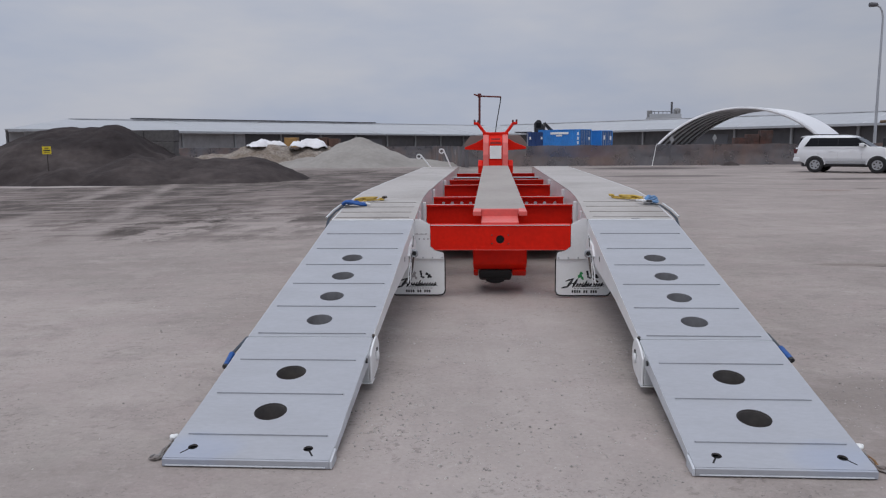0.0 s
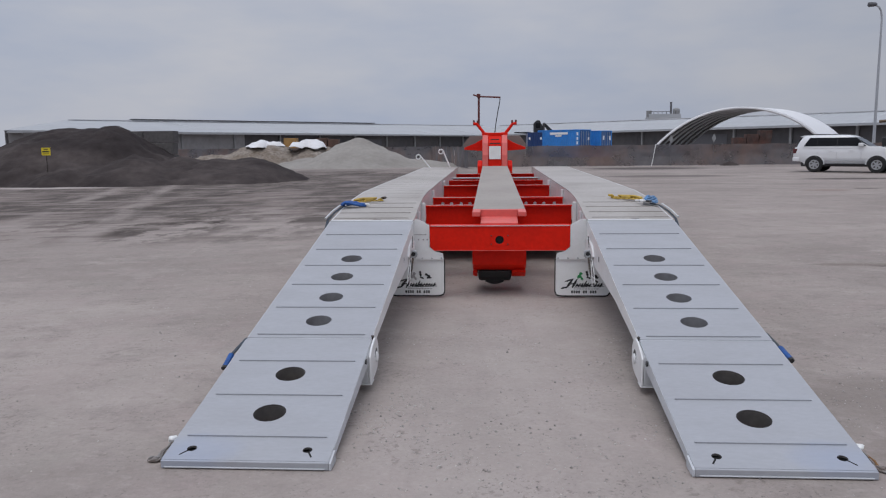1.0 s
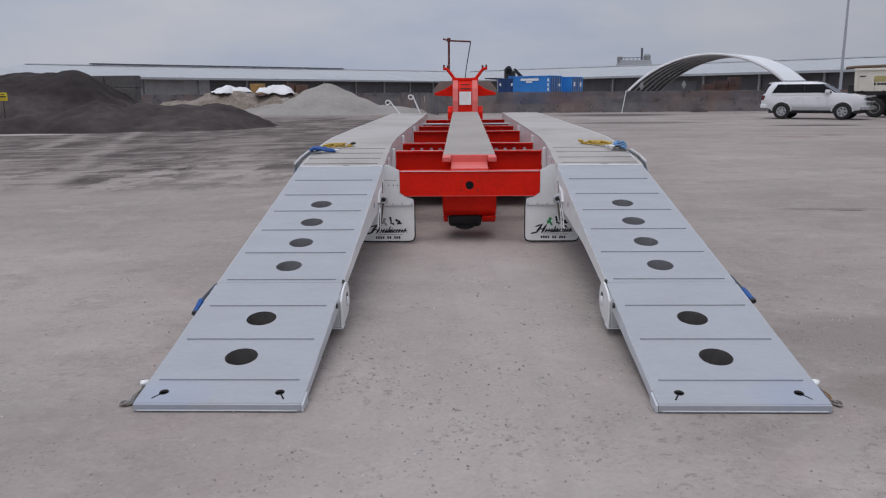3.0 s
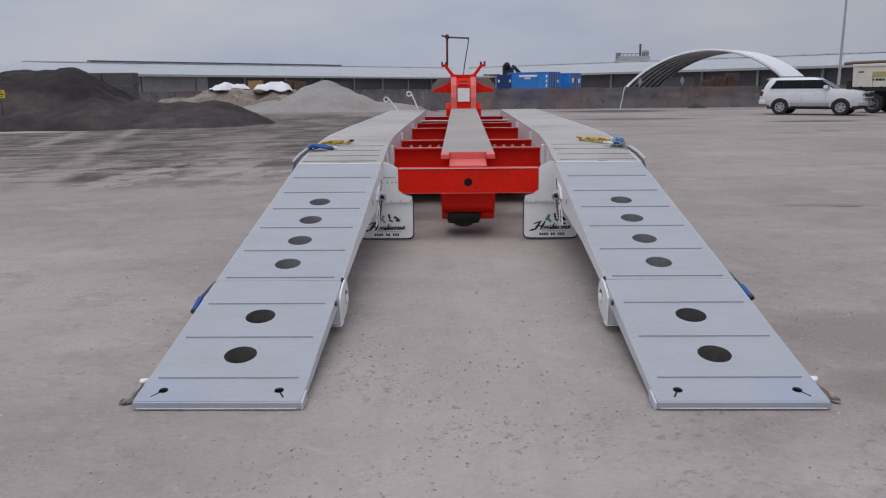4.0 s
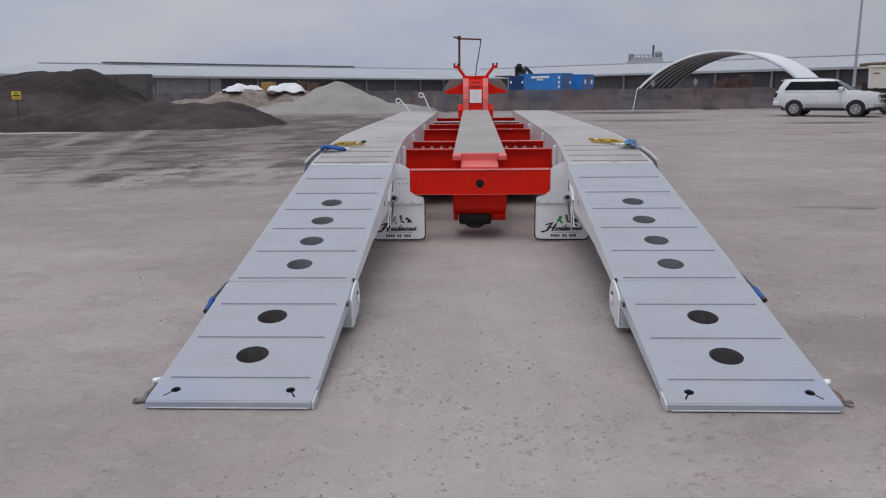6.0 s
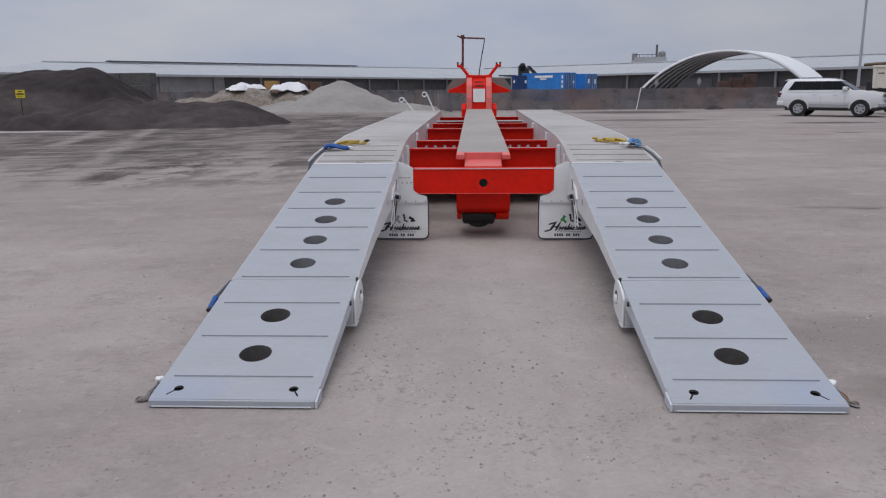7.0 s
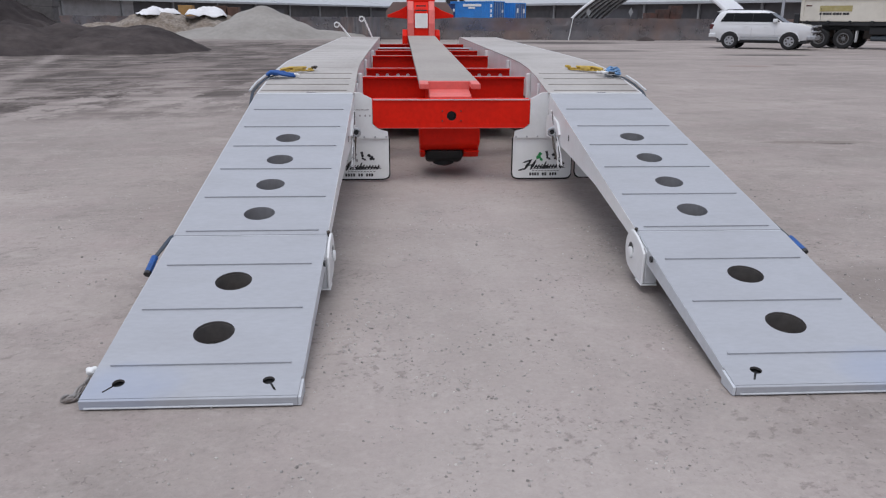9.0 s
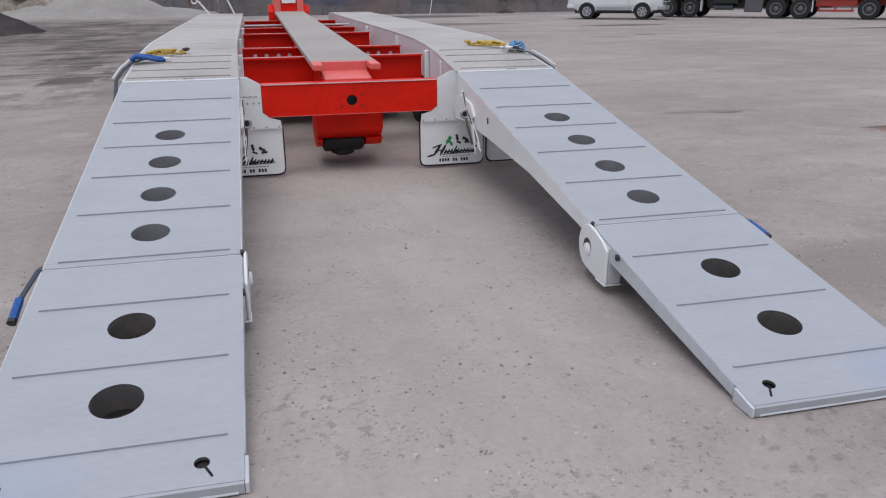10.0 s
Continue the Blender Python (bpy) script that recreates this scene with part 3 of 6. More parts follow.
def pierced(cells, top, bot):
    """A slab out of cells (x0, x1, y0, y1, hole); a hole is (cx, cy, [(angle, radius), ...]). top and bot give z at (x, y)."""
    bm = bmesh.new()
    x_lo, x_hi = min(c[0] for c in cells), max(c[1] for c in cells)
    y_lo, y_hi = min(c[2] for c in cells), max(c[3] for c in cells)

    def v(x, y, f):
        return bm.verts.new((x, y, f(x, y)))

    for x0, x1, y0, y1, hole in cells:
        if hole:
            cx, cy, rim = hole
            angles = dict((round(a % (2 * math.pi), 5), r) for a, r in rim)
            keys = sorted(angles)
            for px, py in ((x0, y0), (x1, y0), (x1, y1), (x0, y1)):
                a = round(math.atan2(py - cy, px - cx) % (2 * math.pi), 5)
                lo = max((k for k in keys if k <= a), default=keys[-1])
                angles.setdefault(a, angles[lo])
            keys = sorted(angles)
            inner, outer = [], []
            for a in keys:
                c, s, r = math.cos(a), math.sin(a), angles[a]
                reach = min([((x1 if c > 0 else x0) - cx) / c if abs(c) > 1e-9 else 1e9, ((y1 if s > 0 else y0) - cy) / s if abs(s) > 1e-9 else 1e9])
                inner.append((cx + r * c, cy + r * s))
                outer.append((cx + reach * c, cy + reach * s))
            for f in (top, bot):
                vi, vo = [v(*p, f) for p in inner], [v(*p, f) for p in outer]
                for i in range(len(keys)):
                    j = (i + 1) % len(keys)
                    bm.faces.new((vi[i], vo[i], vo[j], vi[j]))
            vt, vb = [v(*p, top) for p in inner], [v(*p, bot) for p in inner]
            for i in range(len(keys)):
                j = (i + 1) % len(keys)
                bm.faces.new((vt[i], vt[j], vb[j], vb[i])).material_index = 1
        else:
            for f in (top, bot):
                bm.faces.new((v(x0, y0, f), v(x1, y0, f), v(x1, y1, f), v(x0, y1, f)))
    ys = sorted({c[2] for c in cells} | {c[3] for c in cells})
    for x in (x_lo, x_hi):
        for a, b in zip(ys, ys[1:]):
            bm.faces.new((v(x, a, bot), v(x, b, bot), v(x, b, top), v(x, a, top)))
    for y in (y_lo, y_hi):
        bm.faces.new((v(x_lo, y, bot), v(x_hi, y, bot), v(x_hi, y, top), v(x_lo, y, top)))
    bmesh.ops.remove_doubles(bm, verts=bm.verts, dist=0.0004)
    return bm


def circle_rim(r, n=36):
    return [(2 * math.pi * i / n, r) for i in range(n)]


def key_rim(r, slot, length, half):
    """A round hole with one narrow slot that leaves it at the angle slot."""
    rim = [(2 * math.pi * i / 24, r) for i in range(24) if abs((2 * math.pi * i / 24 - slot + math.pi) % (2 * math.pi) - math.pi) > 0.5]
    for s in (-1, 1):
        rim += [(slot + s * math.asin(half / r), r), (slot + s * math.atan2(half, length), math.hypot(half, length)), (slot + s * 0.5, r)]
    return rim


# ---- ground ----
def build_ground():
    bm = bmesh.new()
    xs = [-2500, -600, -200, -80, -40] + [-24 + 2 * i for i in range(25)] + [40, 80, 200, 600, 2500]
    ys = [-2500, -400, -100, -30, -10] + [-6 + 2 * i for i in range(29)] + [70, 110, 220, 600, 3500]
    grid = [[bm.verts.new((x, y, 0)) for x in xs] for y in ys]
    for a, b in zip(grid, grid[1:]):
        for i in range(len(xs) - 1):
            bm.faces.new((a[i], a[i + 1], b[i + 1], b[i]))
    g = part("ground", bm, GROUND)
    tagged(g, "pale grey compacted crushed-rock yard with tyre streaks", "ground", kind="structure")


build_ground()


# drifts of chips: centre, spread, count
DRIFTS = ((-0.66, 0.80, 0.12, 0.16, 42), (-0.74, 0.45, 0.08, 0.16, 26), (-0.42, 0.52, 0.14, 0.12, 32), (-0.25, 0.15, 0.2, 0.12, 40), (-0.05, -0.25, 0.25, 0.2, 50), (0.55, 0.1, 0.2, 0.2, 30), (0.35, -1.2, 0.3, 0.25, 60), (-0.4, -0.9, 0.2, 0.25, 50), (-2.2, 1.6, 0.25, 0.3, 60), (2.5, 1.4, 0.25, 0.3, 60), (3.0, 3.4, 0.4, 0.5, 60), (-2.8, 3.2, 0.4, 0.5, 60))


def build_stones():
    rng = random.Random(5)
    verts, faces = [], []
    spots = []
    for cx, cy, wx, wy, count in DRIFTS:
        for _ in range(count):
            px, py = rng.gauss(cx, wx), rng.gauss(cy, wy)
            spots += [(rng.gauss(px, 0.02), rng.gauss(py, 0.02)) for _ in range(rng.choice((1, 2, 3, 5)))]
    for _ in range(420):
        cx, cy = (rng.uniform(-1.5, 2.2), rng.uniform(-2.9, 2.8)) if rng.random() < 0.5 else (rng.uniform(-6, 6), rng.uniform(-3.3, 9))
        wide = rng.uniform(0.03, 0.22)
        spots += [(rng.gauss(cx, wide), rng.gauss(cy, wide * 0.8)) for _ in range(int(4 + 22 * rng.random() ** 2))]
    spots += [(rng.uniform(-5, 5), rng.uniform(-3.2, 8)) for _ in range(350)]
    for x, y in spots:
        r = 0.0026 + 0.0068 * rng.random() ** 2.2 + (0.006 if rng.random() < 0.006 else 0)
        n = rng.choice((4, 5, 6))
        turn, flat = rng.uniform(0, 6.28), rng.uniform(0.35, 1.0)
        k = len(verts)
        ring = [(math.cos(turn + j * 6.2832 / n) * r * rng.uniform(0.6, 1.45), math.sin(turn + j * 6.2832 / n) * r * rng.uniform(0.6, 1.45)) for j in range(n)]
        lean = (rng.uniform(-0.3, 0.3) * r, rng.uniform(-0.3, 0.3) * r)
        verts += [(x + a, y + b, -0.002) for a, b in ring]
        verts += [(x + a * 0.55 + lean[0], y + b * 0.55 + lean[1], r * flat * rng.uniform(0.7, 1.2)) for a, b in ring]
        faces += [(k + j, k + (j + 1) % n, k + n + (j + 1) % n, k + n + j) for j in range(n)]
        faces.append(tuple(range(k + n, k + 2 * n)))
    me = bpy.data.meshes.new("gravel")
    me.from_pydata(verts, [], faces)
    tagged(mesh_part("gravel", me, STONE), "loose grey stones scattered over the yard", "gravel", kind="stuff")


# ---- the low-loader trailer ----
RZ, RS = 0.044, 0.1865      # ramp surface: height at the toe, rise per metre
TILT = math.degrees(math.atan(RS))


def ramp_top(x, y):
    return RZ + RS * y


def deck_top(y):
    return float(np.interp(y, (4.2, 4.6, 5.0, 5.5, 6.2, 8.0, 15.5), (0.826, 0.872, 0.922, 0.962, 0.994, 1.01, 1.045)))


def deck_inner(y):
    return float(np.interp(y, (4.2, 5.0, 5.6), (0.885, 0.90, 0.91)))


trailer = thing("low_loader_trailer", "red and light grey low-loader trailer with lowered twin loading ramps", "trailer", pose(0, 0, 0, 0, 0, -0.45))

rib_mesh = bpy.data.meshes.new("rib")
_bm = boxed(-0.372, 0.372, -0.005, 0.005, -0.002, 0.008)
_bm.to_mesh(rib_mesh)
_bm.free()


def leaf(cx, cz, size, turn, y, bm=None):
    pts = []
    for i in range(14):
        a = 2 * math.pi * i / 14
        r = size * (0.62 + 0.38 * math.cos(2 * a)) * (1.0 if i % 2 else 0.82)
        pts.append((cx + r * math.cos(a + turn), cz + r * math.sin(a + turn)))
    return prism(pts, y - 0.002, y, "y", bm)


def build_ramp(s):
    """One twin-section ramp; s is -1 or 1 for the side of the trailer it hangs from."""
    c, w = 1.312, 0.425
    x0, x1 = s * c - w, s * c + w
    hole = circle_rim(0.09)
    kx = (s * c - 0.305, s * c + 0.295) if s < 0 else (s * c - 0.295, s * c + 0.305)
    slots = (radians(-128), radians(-62)) if s < 0 else (radians(-118), radians(-52))
    cells = [(x0, s * c, 0.0, 0.2, (kx[0], 0.097, key_rim(0.0245, slots[0], 0.072, 0.0045))),
             (s * c, x1, 0.0, 0.2, (kx[1], 0.097, key_rim(0.0245, slots[1], 0.072, 0.0045))),
             (x0, x1, 0.2, 0.68, (s * c, 0.448, hole)), (x0, x1, 0.68, 1.12, (s * c, 0.90, hole)), (x0, x1, 1.12, 1.397, None)]
    toe = part("toe_ramp", pierced(cells, ramp_top, lambda x, y: ramp_top(x, y) - 0.012), [RAMP_PAINT, SHADE_DARK], trailer, "light grey painted steel ramp toe section with round holes", bevel=0.002)
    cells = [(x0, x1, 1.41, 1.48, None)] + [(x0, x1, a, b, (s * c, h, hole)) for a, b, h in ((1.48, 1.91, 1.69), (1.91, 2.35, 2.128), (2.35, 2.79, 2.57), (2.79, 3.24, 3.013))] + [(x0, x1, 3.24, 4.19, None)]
    up = part("upper_ramp", pierced(cells, ramp_top, lambda x, y: ramp_top(x, y) - 0.088), [RAMP_PAINT, SLEEVE_SHADE], trailer, "light grey painted steel upper ramp section with round holes", bevel=0.002)
    # Tubes coloured dark so that the toe holes look shaded inside.
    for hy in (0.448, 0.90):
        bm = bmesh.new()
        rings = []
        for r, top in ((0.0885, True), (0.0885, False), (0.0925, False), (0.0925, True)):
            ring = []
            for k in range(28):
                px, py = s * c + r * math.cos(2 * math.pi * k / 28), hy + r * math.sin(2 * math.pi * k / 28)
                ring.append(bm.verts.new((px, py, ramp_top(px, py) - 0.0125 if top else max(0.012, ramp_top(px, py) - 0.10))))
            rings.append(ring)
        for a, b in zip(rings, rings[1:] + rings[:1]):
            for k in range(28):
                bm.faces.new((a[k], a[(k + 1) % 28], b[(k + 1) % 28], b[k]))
        part("sleeve", bm, SHADE_DARK, toe, "dark tube under the hole, shade put into its colour", smooth=True)
    # Cross ribs keep light out below the toe; a dark wedge blackens the keyholes.
    for y in (0.02, 1.375):
        part("under_rib", boxed(s * c - 0.213, s * c + 0.213, y - 0.005, y + 0.005, 0.008, ramp_top(0, y) - 0.0125), UNDER_SHADE, toe)
    part("toe_filler", prism([(0.015, 0.006), (0.19, 0.006), (0.19, 0.055), (0.015, 0.03)], x0 + 0.02, x1 - 0.02, "x"), PLASTIC_DARK, toe)
    # Pan added below the upper holes to block light from the ground.
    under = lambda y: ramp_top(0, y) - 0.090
    part("shade_pan", prism([(1.42, under(1.42)), (4.18, under(4.18)), (4.18, under(4.18) - 0.005), (1.42, under(1.42) - 0.005)], x0 + 0.01, x1 - 0.01, "x"), SHADE_DARK, up)
    for owner, rows in ((toe, (0.212, 0.642, 1.066)), (up, (1.456, 1.925, 2.39, 2.835, 3.265, 3.706))):
        for y in rows:
            mesh_part("rib", rib_mesh, RAMP_PAINT, owner, at=pose(s * c, y, ramp_top(0, y), TILT))
    inner = s * (c - w)
    outer = s * (c + w)
    for owner, pts in ((toe, [(0.005, 0.010), (1.39, 0.272), (1.39, 0.30), (0.005, 0.032)]), (up, [(1.42, 0.19), (4.18, 0.62), (4.18, 0.82), (1.42, 0.305)])):
        lo, hi = sorted((outer, outer + s * 0.008))
        part("side_web", prism(pts, lo, hi, "x"), WEB_PAINT, owner, bevel=0.002)
    lip = [(-0.014, 0.003), (0.105, 0.003), (0.105, ramp_top(0, 0.105) - 0.001), (-0.014, ramp_top(0, -0.014) - 0.001)]
    part("toe_lip", prism(lip, *sorted((inner - s * 0.0005, inner - s * 0.013)), "x"), WEB_PAINT, toe, "pale worn toe end lip", bevel=0.002)
    bar = [(-0.014, 0.004), (-0.0005, 0.004), (-0.0005, ramp_top(0, 0) - 0.001), (-0.014, ramp_top(0, -0.014) - 0.001)]
    part("toe_bar", prism(bar, x0 + 0.001, x1 - 0.001, "x"), RAMP_PAINT, toe, "grey worn toe end bar", bevel=0.002)
    # Thin bar that draws the pale line along the lower toe edge.
    part("toe_edge_line", tube([(x0 + 0.02, -0.016, 0.010), (x1 - 0.02, -0.016, 0.010)], 0.004, 6), WEB_PAINT, toe)
    # inner side web plates, paler along the top edge
    for owner, y0, y1 in ((toe, 0.12, 1.39), (up, 1.42, 4.18)):
        e = inner - s * 0.003
        drop = [(y1, 0.095), (y0, 0.050)] if owner is toe else [(y1, 0.36), (3.3, 0.235), (2.4, 0.125), (y0, 0.075)]
        pts = [(y0, ramp_top(0, y0) - 0.0015), (y1, ramp_top(0, y1) - 0.0015)] + [(v, max(ramp_top(0, v) - d, 0.012)) for v, d in drop]
        part("side_web", prism(pts, min(e, inner - s * 0.0004), max(e, inner - s * 0.0004), "x"), WEB_PAINT if owner is toe else WHITE_PAINT, owner)
    # knuckle hinge on the inner side of the joint: a rounded cheek on a thick foot
    e0 = inner - s * 0.008
    lo, hi = sorted((e0, inner + s * 0.062))
    part("lug_web", prism([(1.19, 0.060), (1.30, 0.056), (1.40, 0.10), (1.405, 0.20), (1.405, 0.293), (1.19, 0.248)], lo, hi, "x"), EDGE_PAINT, toe, bevel=0.006)
    f = e0 - s * 0.017
    arc = [(1.405 + 0.125 * math.cos(a), 0.190 + 0.122 * math.sin(a)) for a in [radians(-62 + 152 * k / 14) for k in range(15)]]
    lo, hi = sorted((e0 - s * 0.001, f))
    lug = part("hinge_lug", prism([(1.188, 0.058), (1.285, 0.054), (1.40, 0.068)] + arc + [(1.34, 0.300), (1.25, 0.272), (1.188, 0.236)], lo, hi, "x"), WHITE_PAINT, toe, "pale painted rounded hinge lug", bevel=0.008)
    foot_lo, foot_hi = sorted((inner + s * 0.064, f - s * 0.003))
    part("foot_rim", boxed(foot_lo, foot_hi, 1.184, 1.295, 0.050, 0.058), WHITE_PAINT, lug, bevel=0.003)
    # Dark disc on the face; it paints the shade in the pin bore.
    part("pin_bore", turned([(0.047, f - s * 0.0015), (0.047, f + s * 0.004)], 24, "x", None, (0, 1.415, 0.190)), PLASTIC_DARK, lug, "dark disc for the shaded pin bore")
    part("hinge_pin", turned([(0.034, f), (0.034, f - s * 0.012), (0.024, f - s * 0.017)], 18, "x", None, (0, 1.403, 0.180)), WHITE_PAINT, lug, "white painted hinge pin", smooth=True)
    # Dark disc that paints the shade in the slot.
    part("side_slot", turned([(0.017, -0.006), (0.017, 0.004)], 14, "x", None, (inner - s * 0.010, 1.10, 0.232)), PLASTIC_DARK, toe, "dark disc for the shaded round slot")
    part("link_bolt", tube([(inner - s * 0.004, 1.405, 0.322), (inner - s * 0.012, 1.425, 0.285)], 0.010), DARK_STEEL, up, smooth=True)
    # upper hinge arm, eye bolt and cable beside the rear plate
    arm = [(3.62, 0.53), (3.82, 0.46), (4.2, 0.44), (4.2, 0.62), (4.0, 0.66), (3.72, 0.62)]
    lo, hi = sorted((inner + s * 0.03, inner - s * 0.008 - s * 0.012))
    part("hinge_arm", prism(arm, lo, hi, "x"), WHITE_PAINT, up, bevel=0.006)
    ring = [(inner - s * 0.04 + 0.032 * math.cos(a), 3.80, 0.53 + 0.032 * math.sin(a)) for a in [2 * math.pi * i / 16 for i in range(16)]]
    part("eye_bolt", tube(ring, 0.011, 8, True), STEEL, up, "bare steel eye bolt", smooth=True)
    part("cable", tube([(inner - s * 0.035, 3.80, 0.50), (inner - s * 0.03, 3.72, 0.40), (inner - s * 0.02, 3.66, 0.32), (inner + s * 0.02, 3.55, 0.30)], 0.009), DARK_STEEL, up, smooth=True)
    strap = [(3.98, 0.70), (3.86, 0.62), (3.74, 0.52), (3.62, 0.47), (3.52, 0.40), (3.46, 0.35), (3.42, 0.30), (3.50, 0.31), (3.58, 0.41), (3.68, 0.46), (3.78, 0.55), (3.90, 0.65)]
    lo, hi = sorted((inner - s * 0.014, inner - s * 0.021))
    hang = part("hanging_strap", prism(strap, lo, hi, "x"), WHITE_PAINT, up, "crumpled white hanging strap", bevel=0.002)
    # Dark bars laid on the strap to draw the shade in its creases.
    for a, b in (((3.93, 0.69), (3.84, 0.59)), ((3.76, 0.535), (3.66, 0.475)), ((3.60, 0.44), (3.50, 0.36))):
        part("fold_shade", tube([(inner - s * 0.022, *a), (inner - s * 0.024, *b)], 0.0045, 6), PLASTIC_DARK, hang, "dark line for the shade in a fold", smooth=True)
    loose = [(3.66, 0.46), (3.60, 0.36), (3.55, 0.27), (3.52, 0.26), (3.55, 0.36), (3.60, 0.46)]
    part("strap_end", prism(loose, *sorted((inner - s * 0.026, inner - s * 0.032)), "x"), WHITE_PAINT, hang, bevel=0.002)
    # Dark box in place of a shaded slot opening.
    part("web_slot", boxed(*sorted((inner - s * 0.0085, inner - s * 0.0065)), 3.28, 3.30, 0.53, 0.575), PLASTIC_DARK, up)
    part("top_edge", prism([(4.158, ramp_top(0, 4.158)), (4.189, ramp_top(0, 4.189)), (4.189, ramp_top(0, 4.189) + 0.005), (4.158, ramp_top(0, 4.158) + 0.005)], x0 + 0.004, x1 - 0.004, "x"), EDGE_PAINT, up, "pale worn top edge", bevel=0.001)
    # Thin pale strip that paints the highlight along the joint.
    part("joint_highlight", prism([(1.389, ramp_top(0, 1.389)), (1.396, ramp_top(0, 1.396)), (1.396, ramp_top(0, 1.396) + 0.002), (1.389, ramp_top(0, 1.389) + 0.002)], x0 + 0.004, x1 - 0.004, "x"), WEB_PAINT, toe, "pale line for the highlight on the joint edge")
    # Dark disc that paints the shade inside the eye.
    part("eye_core", turned([(0.021, -0.004), (0.021, 0.004)], 14, "y", None, (inner - s * 0.04, 3.806, 0.53)), PLASTIC_DARK, up)
    for k in (0.05,):
        part("deck_hinge", turned([(0.007, -0.04), (0.007, 0.04)], 10, "x", None, (s * c + k, 4.196, ramp_top(0, 4.19) + 0.002)), DARK_STEEL, up, smooth=True)


for side in (-1, 1):
    build_ramp(side)

deck_rib = bpy.data.meshes.new("deck_rib")
_bm = boxed(-0.385, 0.385, -0.006, 0.006, -0.004, 0.008)
_bm.to_mesh(deck_rib)
_bm.free()


def build_deck(s):
    ys = [4.2, 4.4, 4.6, 4.8, 5.0, 5.25, 5.5, 5.8, 6.2, 7, 8, 10, 12, 14, 15.2, 15.4, 15.48]
    bm = bmesh.new()
    rings = []
    for y in ys:
        drop = {15.4: 0.02, 15.48: 0.06}.get(y, 0.0)
        zt, xi, xo = deck_top(y) - drop, s * deck_inner(y), s * 1.737
        rings.append([bm.verts.new(p) for p in ((xi, y, zt), (xo, y, zt), (xo, y, zt - 0.16), (xo - s * 0.1, y, zt - 0.30), (xi, y, zt - 0.33))])
    for a, b in zip(rings, rings[1:]):
        for i in range(5):
            bm.faces.new((a[i], a[(i + 1) % 5], b[(i + 1) % 5], b[i])).material_index = int(i == 4)
    bm.faces.new(rings[0])
    bm.faces.new(rings[-1])
    deck = part("deck", bm, [DECK_PAINT, WHITE_PAINT], trailer, "dusty grey ribbed load deck", bevel=0.006)
    y = 4.30
    while y < 15.2:
        slope = math.degrees(math.atan((deck_top(y + 0.1) - deck_top(y - 0.1)) / 0.2))
        mesh_part("rib", deck_rib, DECK_PAINT, deck, at=pose(s * 1.332, y, deck_top(y) - (0.0 if y < 5.2 else 0.0066 if s < 0 else 0.0074), slope))
        y += 0.27 if y < 5 else 0.45
    # pale edge rails along the inner and outer edges
    for x, r, paint in ((None, 0.008, DECK_PAINT), (1.737, 0.009, EDGE_PAINT)):
        pts = [(s * (x or deck_inner(v)), v, deck_top(v) - 0.006) for v in ys[:-2]]
        part("edge_rail", tube(pts, r, 8), paint, deck, "pale worn edge rail", smooth=True)
    for y, reach in ((4.78, 0.025), (5.35, 0.05), (7.0, 0.04), (9.4, 0.05)):
        part("stiffener", boxed(*sorted((s * (deck_inner(y) - reach), s * deck_inner(y))), y - 0.02, y + 0.02, deck_top(y) - 0.31, deck_top(y) - 0.03), WHITE_PAINT, deck, bevel=0.012)
    for y in (5.7, 6.75, 7.8, 8.85, 9.9, 10.95):
        for x in (1.16, 1.47):
            part("tyre", turned([(0.20, -0.11), (0.33, -0.12), (0.375, -0.10), (0.38, -0.03), (0.38, 0.03), (0.375, 0.10), (0.33, 0.12), (0.20, 0.11)], 28, "x", None, (s * x, y, 0.38)), RUBBER, trailer, smooth=True)
        part("axle", turned([(0.06, -0.36), (0.06, 0.36)], 12, "x", None, (s * 1.32, y, 0.40)), DARK_STEEL, trailer, smooth=True)
        part("hanger", boxed(s * 1.315 - 0.05, s * 1.315 + 0.05, y - 0.09, y + 0.09, 0.42, deck_top(y) - 0.29), DARK_STEEL, trailer, bevel=0.01)


for side in (-1, 1):
    build_deck(side)


def i_beam(y, top, height, half, flange=0.13, bm=None):
    t, f, zb = 0.018, flange / 2, top - height
    pts = [(y - f, top), (y + f, top), (y + f, top - t), (y + t / 2, top - t), (y + t / 2, zb + t), (y + f, zb + t), (y + f, zb), (y - f, zb), (y - f, zb + t), (y - t / 2, zb + t), (y - t / 2, top - t), (y - f, top - t)]
    return prism(pts, -half, half, "x", bm)


# cross beams between the two decks
for y, top, h, half in ((5.56, 0.872, 0.34, 0.868), (6.72, 0.885, 0.28, 0.872), (7.9, 0.70, 0.25, 0.87), (9.12, 0.918, 0.34, 0.875), (10.8, 0.925, 0.30, 0.88), (12.4, 0.90, 0.22, 0.88), (13.8, 0.93, 0.28, 0.88)):
    beam = part("cross_beam", i_beam(y, top, h, half), RED_PAINT, trailer, "glossy red steel cross beam", bevel=0.003)
    part("top_strip", boxed(-half + 0.01, half - 0.01, y - 0.066, y - 0.05, top + 0.002, top + 0.006), EDGE_PAINT, beam, "pale beam edge strip")
    if y == 6.72:
        # Pale discs drawn for the row of light spots on this beam.
        for x in (-0.74, -0.62, -0.49, -0.37, 0.38, 0.50, 0.62, 0.76):
            part("pale_disc", turned([(0.022, 0.0), (0.018, -0.006)], 14, "y", None, (x, y - 0.012, top - 0.085)), EDGE_PAINT, beam, "pale round disc")

